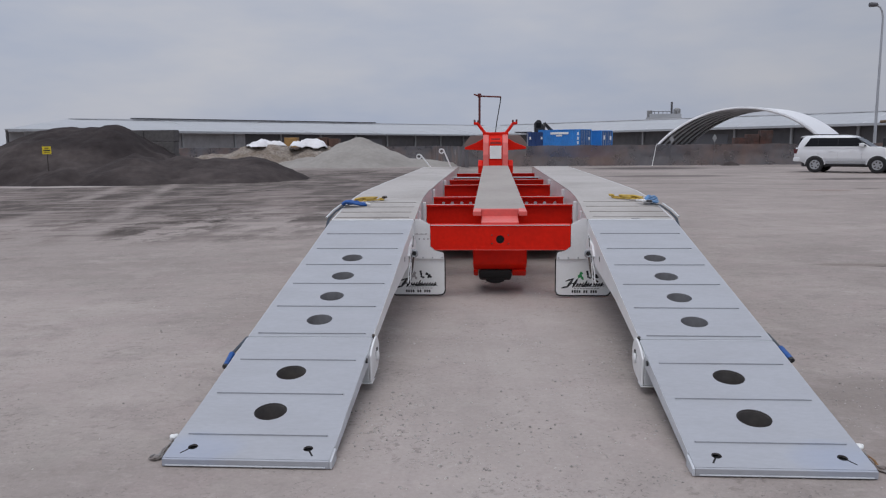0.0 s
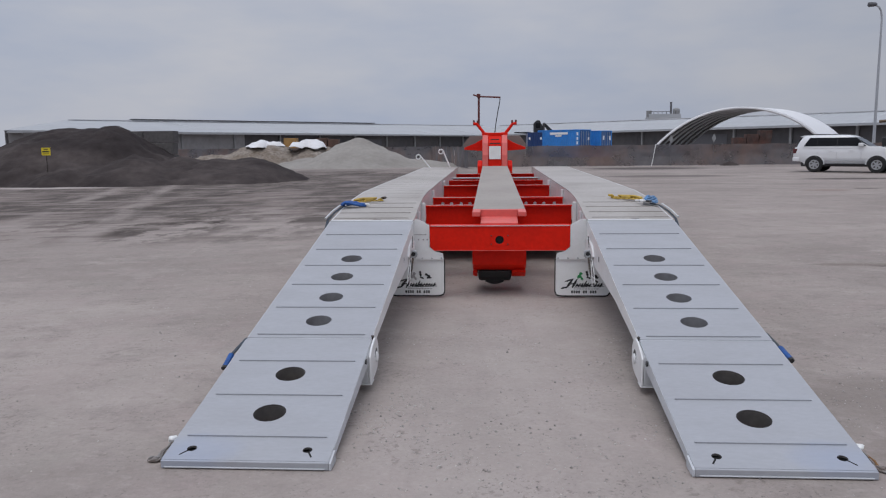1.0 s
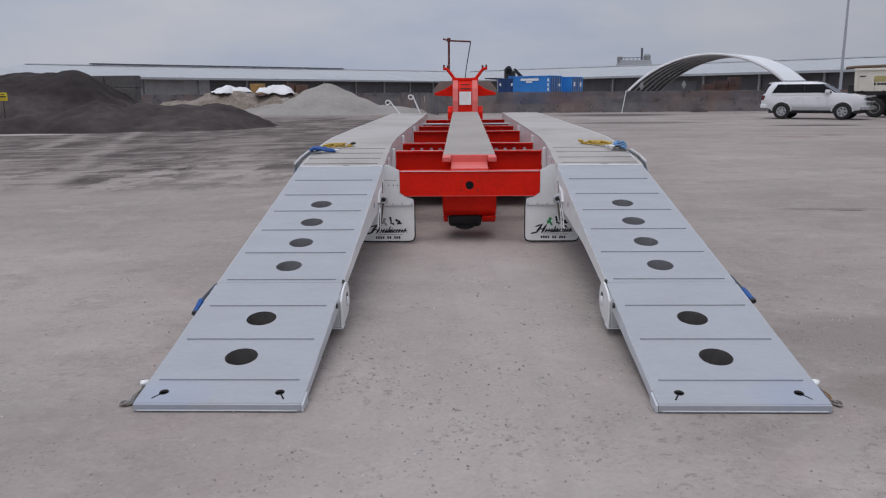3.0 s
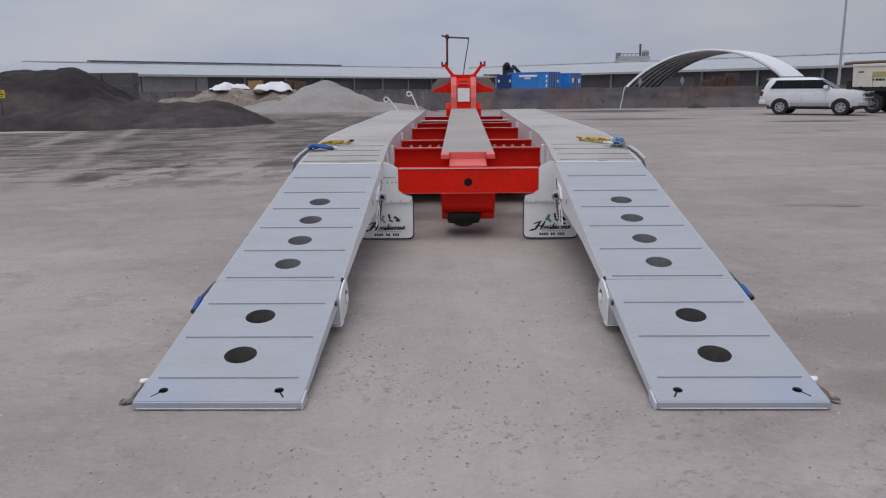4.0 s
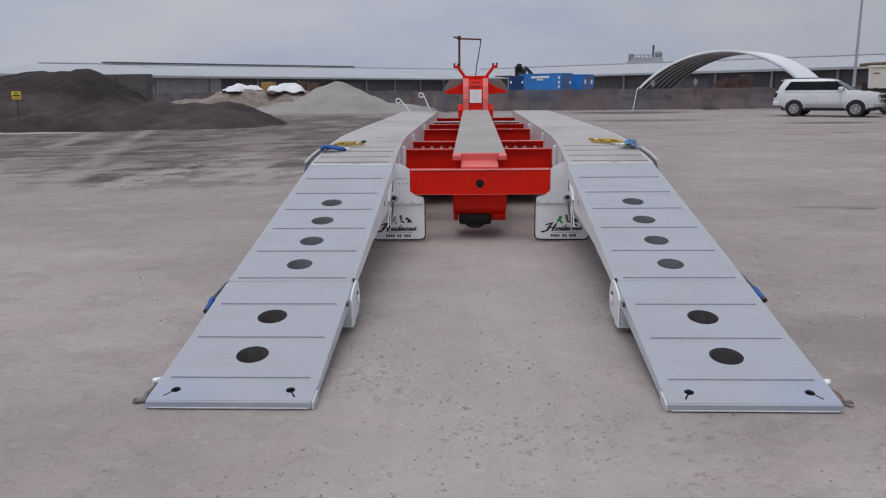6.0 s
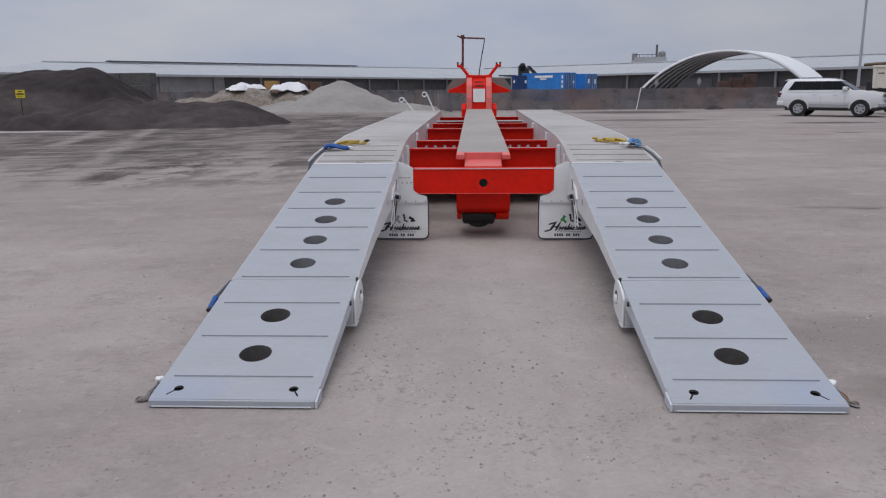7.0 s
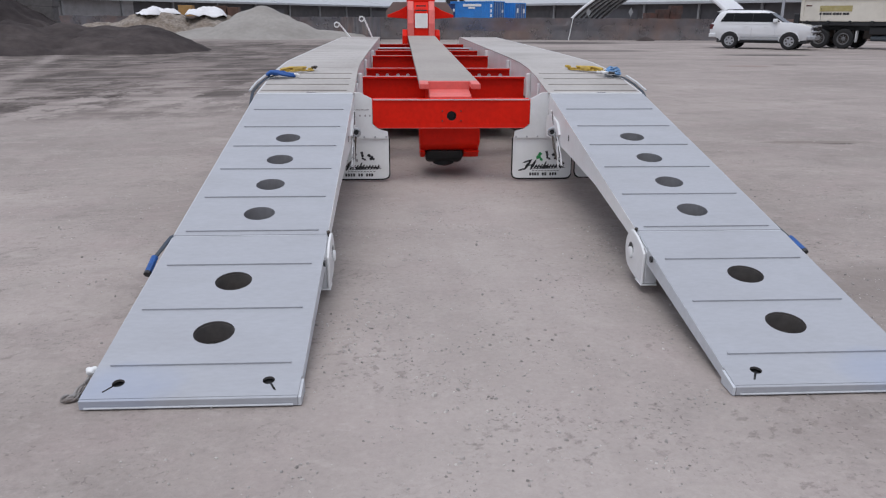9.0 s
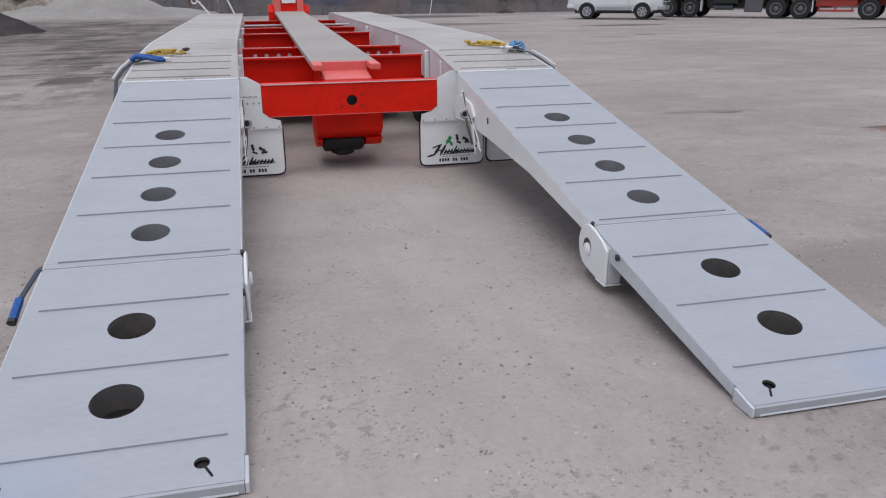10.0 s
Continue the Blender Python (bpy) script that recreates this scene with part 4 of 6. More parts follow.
part("air_pipe", tube([(-0.87, 11.5, 0.935), (0.87, 11.5, 0.935)], 0.014, 10), WEB_PAINT, trailer, "pale cross pipe", smooth=True)

# rear beam with its coupling hole
_bm = pierced([(-0.718, 0.718, 0.545, 0.757, (0.0, 0.616, circle_rim(0.043, 28)))], lambda x, y: 0.0, lambda x, y: -0.10)
bmesh.ops.rotate(_bm, verts=_bm.verts, cent=(0, 0, 0), matrix=Matrix.Rotation(radians(90), 3, "X"))
bmesh.ops.translate(_bm, verts=_bm.verts, vec=(0, 4.23, 0))
prism([(-0.718, 0.545), (0.718, 0.545), (0.672, 0.503), (-0.672, 0.503)], 4.23, 4.33, "y", _bm)
rear = part("rear_beam", _bm, RED_PAINT, trailer, "glossy red rear cross beam with a round hole", bevel=0.003)
part("top_flange", boxed(-0.718, 0.718, 4.222, 4.345, 0.7575, 0.766), RED_PAINT, rear, "red top flange", bevel=0.002)
part("edge_strip", boxed(-0.712, 0.712, 4.2195, 4.2235, 0.759, 0.766), EDGE_PAINT, rear, "pale front edge strip")
part("edge_strip", boxed(-0.66, 0.66, 4.2275, 4.2295, 0.504, 0.509), RED_PALE, rear, "pale lower edge strip")
# Dark disc and ring put the shade of the hole into colour.
part("hole_shade_disc", turned([(0.0425, 4.305), (0.0425, 4.32)], 28, "y", None, (0, 0, 0.616)), PLASTIC_DARK, rear)
part("hole_shade_ring", turned([(0.0428, 4.234), (0.0428, 4.304), (0.041, 4.304), (0.041, 4.234)], 28, "y", None, (0, 0, 0.616), caps=False), PLASTIC_DARK, rear)
for x in (-0.085, 0.085):
    for z in (0.572, 0.660):
        part("bolt", turned([(0.006, 4.222), (0.0075, 4.2295)], 8, "y", None, (x, 0, z)), DARK_STEEL, rear)
# towing box below the beam
tow = part("tow_box", prism([(4.42, 0.50), (4.95, 0.50), (4.95, 0.25), (4.52, 0.25), (4.42, 0.33)], -0.285, 0.285, "x"), RED_PAINT, trailer, "red towing box under the rear beam", bevel=0.025)
for s in (-1, 1):
    part("tow_cheek", prism([(4.44, 0.262), (4.93, 0.262), (4.93, 0.17), (4.70, 0.155), (4.53, 0.19), (4.45, 0.245)], *sorted((s * (0.135 if s > 0 else 0.235), s * 0.280)), "x"), RED_PAINT, tow, "red rounded cheek", bevel=0.02)
# Black block and foot make the underside of the box dark.
part("tow_block", prism([(4.46, 0.258), (4.9, 0.258), (4.9, 0.15), (4.66, 0.115), (4.52, 0.16)], -0.225, 0.128, "x"), RUBBER, tow, "black block under the towing box", bevel=0.03)
part("tow_block_foot", turned([(0.05, 0.085), (0.10, 0.105), (0.11, 0.16)], 20, "z", None, (-0.05, 4.66, 0)), RUBBER, tow, smooth=True)
# Unseen plate added to keep sky light off the ground below the frame.
part("shade_plate", boxed(-0.86, 0.86, 6.9, 13.7, 0.47, 0.485), SHADE_DARK, trailer, "added plate that darkens the ground under the frame", bevel=0.002)


# centre spine
def spine_z(y):
    return 0.885 + 0.0225 * (y - 4.46)


def sloped(x0, x1, y0, y1, drop0, drop1, bm=None):
    bm = bm or bmesh.new()
    v = [bm.verts.new((x, y, spine_z(y) - d)) for d in (drop1, drop0) for y in (y0, y1) for x in (x0, x1)]
    for q in ((0, 2, 3, 1), (4, 5, 7, 6), (0, 1, 5, 4), (2, 6, 7, 3), (0, 4, 6, 2), (1, 3, 7, 5)):
        bm.faces.new([v[i] for i in q])
    return bm


spine = part("spine", sloped(-0.20, 0.20, 4.75, 14.3, 0.05, 0.42), RED_PAINT, trailer, "red box-section centre spine", bevel=0.005)
part("spine_top", sloped(-0.285, 0.285, 4.76, 14.2, 0.0, 0.045), SPINE_DUST, spine, "dusty beige-grey top plate", bevel=0.005)
for s in (-1, 1):
    lo, hi = sorted((s * 0.20, s * 0.285))
    part("spine_finger", sloped(lo, hi, 4.46, 4.756, -0.001, 0.05), RED_PALE, spine, "pale red finger plate", bevel=0.008)
part("spine_bridge", sloped(-0.2, 0.2, 4.70, 4.757, 0.002, 0.09), RED_PALE, spine, bevel=0.004)
part("recess_plate", prism([(4.40, 0.758), (4.70, 0.758), (4.70, 0.815), (4.47, 0.79), (4.40, 0.775)], -0.196, 0.196, "x"), RED_PALE, spine, "pale red sloping plate", bevel=0.006)
part("rear_foot", boxed(-0.2, 0.2, 4.335, 4.75, 0.50, 0.757), RED_PAINT, spine, bevel=0.006)

# gooseneck
neck_outline = [(14.0, 1.04), (14.02, 1.35), (14.12, 1.62), (14.32, 1.80), (14.7, 1.86), (17.2, 1.86), (17.2, 1.45), (15.4, 1.40), (14.9, 1.2), (14.8, 0.75), (14.3, 0.70)]
neck = part("gooseneck", prism(neck_outline, -0.155, 0.155, "x"), RED_PAINT, trailer, "red swan-neck frame", bevel=0.01)
for s in (-1, 1):
    cheek = [(p[0] - (0.05 if p[0] < 14.75 else 0), p[1]) for p in neck_outline]
    lo, hi = sorted((s * 0.157, s * 0.285))
    part("cheek_plate", prism(cheek, lo, hi, "x"), RED_PALE, neck, "dusty red side cheek", bevel=0.012)
    lo, hi = sorted((s * 0.288, s * 0.40))
    part("foot", prism([(14.05, 0.84), (14.5, 0.84), (14.5, 1.22), (14.2, 1.22), (14.05, 1.1)], lo, hi, "x"), RED_PAINT, neck, bevel=0.02)
    wing = part("wing", prism([(s * 0.288, 1.72), (s * 0.46, 1.62), (s * 0.72, 1.52), (s * 0.72, 1.47), (s * 0.288, 1.44)], 14.55, 14.62, "y"), RED_PAINT, neck, "red triangular side wing", bevel=0.008)
    part("wing_panel", prism([(s * 0.29, 1.80), (s * 0.60, 1.80), (s * 0.76, 1.60), (s * 0.76, 1.45), (s * 0.29, 1.45)], 15.2, 15.25, "y"), PANEL_BROWN, neck, "dull grey-brown panel", bevel=0.006)
    part("horn", tube([(s * 0.10, 14.34, 1.82), (s * 0.24, 14.34, 1.84), (s * 0.33, 14.34, 1.95), (s * 0.41, 14.34, 2.06), (s * 0.50, 14.34, 2.07)], 0.036, 8), RED_PAINT, neck, "red bent horn bracket", smooth=True)
    part("horn_tip", tube([(s * 0.485, 14.34, 2.05), (s * 0.485, 14.34, 2.15)], 0.022, 8), MAST_DARK, neck, smooth=True)
    part("horn_pin", tube([(s * 0.40, 14.34, 2.04), (s * 0.40, 14.34, 2.14)], 0.022, 8), MAST_DARK, neck, smooth=True)
    part("stand_leg", boxed(s * 0.19 - 0.06, s * 0.19 + 0.06, 15.9, 16.02, 0.03, 1.5), DARK_STEEL, trailer, "dark steel landing leg", bevel=0.008)
    part("stand_foot", boxed(s * 0.19 - 0.12, s * 0.19 + 0.12, 15.82, 16.1, 0.0, 0.03), DARK_STEEL, trailer, bevel=0.006)
part("neck_plate", boxed(-0.135, 0.135, 13.985, 13.998, 1.255, 1.55), FLAP_WHITE, neck, "white rectangular plate", at=pose(0, 0, 0), bevel=0.004)
# Dark boxes in place of the shaded slot openings.
part("neck_slot", boxed(-0.12, 0.12, 14.04, 14.055, 1.60, 1.625), PLASTIC_DARK, neck)
part("neck_slot", boxed(-0.10, 0.10, 14.10, 14.12, 1.69, 1.715), PLASTIC_DARK, neck)
part("neck_top_bar", boxed(-0.30, 0.30, 14.3, 14.4, 1.79, 1.86), RED_PAINT, neck, bevel=0.015)
part("mast", tube([(-0.372, 14.34, 1.98), (-0.368, 14.34, 2.74)], 0.025, 8), MAST_DARK, neck, "thin dark red mast", smooth=True)
part("mast_cap", boxed(-0.41, -0.33, 14.30, 14.38, 2.66, 2.75), MAST_DARK, neck, bevel=0.01)
part("mast_arm", tube([(-0.50, 14.34, 2.73), (-0.37, 14.34, 2.69), (0.13, 14.34, 2.665)], 0.019, 8), MAST_DARK, neck, smooth=True)
part("hose", tube([(0.125, 14.34, 2.67), (0.11, 14.34, 2.55), (0.075, 14.34, 2.36), (0.03, 14.34, 2.1), (0.0, 14.34, 1.86)], 0.012, 6), RUBBER, neck, "thin dark hose", smooth=True)
for x0, x1, zt, ring_x in ((-1.065, -1.255, 1.47, -1.30), (-1.55, -1.81, 1.345, -1.85)):
    zb = deck_top(14.9) - 0.02
    post = part("stake", tube([(x0, 14.9, zb), (x1, 14.9, zt)], 0.018, 8), WHITE_PAINT, trailer, "white steel stake with a loop handle", smooth=True)
    loop = [(ring_x + 0.052 * math.cos(a), 14.9, zt - 0.04 + 0.052 * math.sin(a)) for a in [2 * math.pi * i / 18 for i in range(18)]]
    part("loop", tube(loop, 0.015, 8, True), WHITE_PAINT, post, smooth=True)


# white rear plates, mudflaps and their printing
def build_rear_plate(s):
    m = lambda pts: [(s * a, b) for a, b in pts]
    plate = part("rear_plate", prism(m([(1.12, 0.828), (0.83, 0.828), (0.722, 0.77), (0.722, 0.54), (0.66, 0.497), (0.585, 0.475), (0.578, 0.408), (1.12, 0.408)]), 4.235, 4.247, "y"), WHITE_PAINT, trailer, "white painted steel corner plate", bevel=0.003)
    for x in (0.60, 0.70, 0.80, 0.93):
        part("bolt", turned([(0.009, 4.2345), (0.006, 4.227)], 10, "y", None, (s * x, 0, 0.425)), STEEL, plate)
    corner = [(1.132, 0.405), (0.578, 0.405), (0.578, 0.075), (0.59, 0.047), (0.61, 0.036), (0.64, 0.032), (1.082, 0.032), (1.112, 0.04), (1.132, 0.07)]
    black = [(1.141, 0.410), (0.567, 0.410), (0.567, 0.068), (0.58, 0.036), (0.605, 0.022), (0.64, 0.016), (1.087, 0.016), (1.121, 0.026), (1.141, 0.06)]
    flap = part("mudflap", prism(m(black), 4.262, 4.272, "y"), RUBBER, trailer, "white mudflap edged in black with dark script", bevel=0.002)
    part("flap_face", prism(m(corner), 4.256, 4.2615, "y"), FLAP_WHITE, flap, "white rubber face", bevel=0.001)
    y = 4.2555
    # the mark: a long swash, slanted blots and a thin line under them
    x0 = 0.665 if s > 0 else -1.06
    bm = bmesh.new()

    def blot(a, b, c, d, t, w, k=0):
        """A slanted stroke from (a, b) to (c, d), thick t in the middle and w at its ends."""
        ax, bx = Vector((x0 + a, b)), Vector((x0 + c, d))
        u = (bx - ax).normalized()
        n = Vector((-u.y, u.x))
        pts = [ax + n * w, ax + (bx - ax) * 0.35 + n * t, ax + (bx - ax) * 0.7 + n * t * 0.8, bx + n * w, bx - n * w, ax + (bx - ax) * 0.7 - n * t * 0.8, ax + (bx - ax) * 0.35 - n * t, ax - n * w]
        prism([(q.x, q.y) for q in pts], y - 0.0012 - 0.0002 * (k % 4), y, "y", bm)

    blot(-0.03, 0.104, 0.045, 0.124, 0.009, 0.005, 0)
    blot(0.024, 0.110, 0.090, 0.202, 0.013, 0.004, 1)
    blot(0.082, 0.110, 0.136, 0.204, 0.013, 0.004, 2)
    blot(0.01, 0.176, 0.10, 0.206, 0.008, 0.003, 3)
    blot(0.055, 0.150, 0.125, 0.158, 0.006, 0.003, 0)
    mark = random.Random(3)
    for k in range(10):
        a = 0.118 + 0.0275 * k
        tall = 0.064 if k == 3 else 0.034 + 0.010 * mark.random()
        blot(a, 0.120, a + 0.013 + tall * 0.3, 0.122 + tall, 0.0085, 0.004, k)
        blot(a + 0.014, 0.122 + 0.6 * tall * mark.random(), a + 0.034, 0.124 + tall * 0.5, 0.0065, 0.003, k + 2)
    blot(0.10, 0.117, 0.41, 0.128, 0.0035, 0.002, 1)
    part("script", bm, PRINT_BLACK, flap, "dark slanted swash mark")
    bm = bmesh.new()
    for k in range(9):
        boxed(x0 + 0.10 + 0.029 * k, x0 + 0.122 + 0.029 * k, y - 0.0015, y, 0.096, 0.104, bm)
    tagged(part("small_bars", bm, PRINT_GREY, flap), kind="stuff")
    bm = bmesh.new()
    for k in range(11):
        if k not in (4, 7):
            boxed(x0 + 0.075 + 0.024 * k, x0 + 0.092 + 0.024 * k, y - 0.0015, y, 0.055, 0.082, bm)
    tagged(part("number_bars", bm, PRINT_BLACK, flap), kind="stuff")
    for k, (mat, size) in enumerate(((PRINT_GREEN if s > 0 else PRINT_GREY, 0.042), (PRINT_BLACK, 0.032), (PRINT_BLACK, 0.036))):
        bm = leaf(x0 + 0.16 + 0.075 * k, 0.243 + 0.018 * (k == 1), size, 1.0 + 0.8 * k, y)
        leaf(x0 + 0.175 + 0.075 * k, 0.218, size * 0.8, 2.2 + 0.5 * k, y - 0.0005, bm)
        part("leaf_mark", bm, mat, flap)
    # outer flap behind the ramp
    outer = part("mudflap", prism(m([(1.70, 0.42), (1.172, 0.42), (1.172, 0.07), (1.187, 0.036), (1.217, 0.02), (1.66, 0.02), (1.70, 0.06)]), 4.30, 4.31, "y"), RUBBER, trailer, "white mudflap edged in black")
    part("flap_face", prism(m([(1.69, 0.415), (1.182, 0.415), (1.182, 0.08), (1.197, 0.046), (1.222, 0.032), (1.655, 0.032), (1.69, 0.065)]), 4.294, 4.2985, "y"), FLAP_WHITE, outer)
    if s < 0:
        bm = bmesh.new()
        for k in range(6):
            boxed(-0.89 + 0.023 * k, -0.869 + 0.023 * k, 4.232, 4.2345, 0.668, 0.674 + 0.004 * (k % 2), bm)
        for k in (0, 1.6, 3.2, 4.6):
            boxed(-0.89 + 0.030 * k, -0.876 + 0.030 * k, 4.232, 4.2345, 0.612, 0.628, bm)
        tagged(part("print_bars", bm, PRINT_GREY, plate), kind="stuff")


for side in (-1, 1):
    build_rear_plate(side)


# ---- straps, chains ----
def chain(bm, start, step, count, size, thick, rng, spread=0.3):
    """Links laid one after another, each turned against the last."""
    for i in range(count):
        c = Vector(start) + Vector(step) * i + Vector((rng.uniform(-1, 1), rng.uniform(-1, 1), 0)) * size * spread
        d = Vector(step).normalized()
        flat = Vector((-d.y, d.x, 0))
        up = Vector((0, 0, 1))
        lean = radians(90 * (i % 2) + rng.uniform(-25, 25))
        cross = math.cos(lean) * flat + math.sin(lean) * up * 0.6
        c.z += abs(math.sin(lean)) * size * 0.35
        pts = [c + d * size * math.cos(a) + cross * size * 0.6 * math.sin(a) for a in [2 * math.pi * k / 10 for k in range(10)]]
        tube(pts, thick, 6, True, bm)


def build_tie_down(s, name_label):
    rng = random.Random(11 + s)
    t = thing("tie_down_strap", name_label, "strap", pose(0, 0, 0, 0, 0, -0.45), group="ramp tie-down straps")
    z = lambda y: deck_top(y) + 0.014
    # yellow chain and lever binder lying across the deck, from the edge inwards
    near, far = (Vector((s * 1.66, 5.04, 0)), Vector((s * 1.34, 5.30, 0))) if s < 0 else (Vector((1.62, 5.10, 0)), Vector((1.30, 5.40, 0)))
    way = (far - near).normalized()

    def on(k, lift):
        q = near + (far - near) * k
        return Vector((q.x, q.y, z(q.y) + lift))

    bm = bmesh.new()
    chain(bm, on(0.02, 0.016), way * 0.031, 14 if s > 0 else 13, 0.024, 0.0085, rng, 0.5)
    chain(bm, on(0.10, 0.030) + Vector((0, 0.03, 0)), way * 0.030, 6, 0.024, 0.0085, rng, 0.7)
    tagged(part("yellow_chain", bm, YELLOW_PAINT, t, "worn yellow lashing chain", smooth=True), kind="stuff")
    lever = part("binder_lever", tube([on(0.05, 0.035), on(0.3, 0.045), on(0.75, 0.030)], 0.016, 8, squash=0.7), YELLOW_PAINT, t, "worn yellow lever", smooth=True)
    part("binder_barrel", tube([on(0.35, 0.022), on(0.62, 0.022)], 0.024, 10), YELLOW_PAINT, lever, smooth=True)
    hook = [on(0.92, 0.02), on(1.02, 0.024), on(1.06, 0.024) + Vector((0, -0.03, 0)), on(1.02, 0.02) + Vector((0, -0.05, 0))]
    part("hook", tube(hook, 0.014, 8), DARK_STEEL if s < 0 else YELLOW_PAINT, t, smooth=True)
    # gathered blue webbing
    if s < 0:
        pts = [(-1.745, 4.82, z(4.82) + 0.030), (-1.715, 4.84, z(4.84) + 0.042), (-1.66, 4.85, z(4.85) + 0.040), (-1.60, 4.86, z(4.86) + 0.032), (-1.54, 4.87, z(4.87) + 0.018), (-1.49, 4.87, z(4.87) + 0.010)]
        widths = (0.028, 0.046, 0.046, 0.036, 0.020, 0.012)
        bm = bmesh.new()
        for k in range(4):
            fold = [(q[0] + 0.008 * math.sin(2.1 * i + k), q[1] + (k - 1.5) * 0.55 * w + 0.006 * math.sin(1.7 * i + 2 * k), q[2] + 0.010 * math.sin(1.3 * i + 1.9 * k)) for i, (q, w) in enumerate(zip(pts, widths))]
            tube(fold, 0.026, 8, bm=bm, squash=0.6)
        part("webbing", bm, BLUE_WEB, t, "bundled blue webbing", smooth=True)
        part("buckle", boxed(-0.03, 0.03, -0.022, 0.022, 0, 0.018), FLAP_WHITE, t, "pale worn buckle", at=pose(-1.48, 4.90, z(4.9) + 0.006, 5, 8, 20), bevel=0.005)
    else:
        bm = bmesh.new()
        for k in range(4):
            loop = [(1.67 + (0.070 - 0.010 * k) * math.cos(a), 4.97 + (0.085 - 0.012 * k) * math.sin(a), z(4.97) + 0.020 + 0.014 * k + 0.012 * math.sin(2 * a + 1.3 * k)) for a in [2 * math.pi * i / 20 for i in range(20)]]
            tube(loop, 0.015, 8, True, bm, squash=0.7)
        part("webbing", bm, BLUE_PALE, t, "coiled pale blue webbing", smooth=True)
        part("buckle", boxed(-0.045, 0.045, -0.03, 0.03, 0, 0.022), FLAP_WHITE, t, "pale worn buckle", at=pose(1.585, 4.92, z(4.92) + 0.022, 10, 5, 30), bevel=0.006)
        part("buckle", boxed(-0.03, 0.03, -0.02, 0.02, 0, 0.02), PLASTIC_DARK, t, "dark buckle", at=pose(1.63, 4.87, z(4.87) + 0.03, 10, 5, -20), bevel=0.006)
        part("buckle", boxed(-0.03, 0.03, -0.02, 0.02, 0, 0.02), FLAP_WHITE, t, "pale worn buckle", at=pose(1.54, 5.0, z(5.0) + 0.012, 0, 5, 50), bevel=0.006)
    # the band over the corner and down beside the ramp
    band = [(1.66, 4.92, z(4.92) + 0.004), (1.735, 4.80, z(4.8) + 0.008), (1.79, 4.62, z(4.62) - 0.02), (1.815, 4.40, z(4.40) - 0.05), (1.80, 4.15, 0.70), (1.75, 3.7, 0.55), (1.74, 3.2, 0.47), (1.742, 2.2, 0.29), (1.752, 1.74, 0.25), (1.792, 1.53, 0.262), (1.822, 1.30, 0.210)]
    if s > 0:
        band = band[:5] + [(1.755, 3.7, 0.55), (1.755, 3.0, 0.44), (1.758, 2.2, 0.29), (1.766, 1.80, 0.285), (1.773, 1.60, 0.30), (1.779, 1.36, 0.262)]
    part("dark_band", tube([(s * a, b, c) for a, b, c in band], 0.014, 8, squash=0.5), surface_band, t, "dark worn webbing band", smooth=True)
    part("pale_cord", tube([(s * (a + 0.02), b - 0.02, c + 0.018) for a, b, c in band[1:4]], 0.010, 6), EDGE_PAINT, t, smooth=True)
    tail = [(1.823, 1.31, 0.212), (1.828, 1.265, 0.186), (1.835, 1.215, 0.157)]
    if s > 0:
        tail = [(1.779, 1.37, 0.265), (1.784, 1.29, 0.248), (1.789, 1.225, 0.233)]
    part("blue_tail", tube([(s * a, b, c) for a, b, c in tail], 0.020, 8, squash=0.9), BLUE_WEB, t, "blue webbing tail", smooth=True)
    tip = Vector(tail[-1])
    part("tail_end", tube([(s * tip.x, tip.y, tip.z), (s * (tip.x + 0.002), tip.y - 0.016, tip.z - 0.008)], 0.021, 8, squash=0.9), PLASTIC_DARK, t, smooth=True)


BLUE_PALE = surface("faded_blue_webbing", (0.10, 0.24, 0.46, 1), 0.8, 0, (90, 0.2), (14, 0.7, (0.30, 0.38, 0.46, 1)), (400, 0.4, 0.002))
surface_band = surface("dark_webbing", (0.05, 0.06, 0.07, 1), 0.85, 0, (90, 0.2), (8, 0.5, (0.03, 0.06, 0.13, 1)), (300, 0.3, 0.002))
build_tie_down(-1, "blue webbing strap with yellow chain bundled on the trailer deck")
build_tie_down(1, "blue webbing strap coiled beside a yellow chain on the deck")


HOOK_RUST = surface("rusty_hook_paint", (0.24, 0.125, 0.05, 1), 0.7, 0.1, (60, 0.15), (14, 0.5, (0.13, 0.06, 0.03, 1)), (120, 0.2, 0.002))


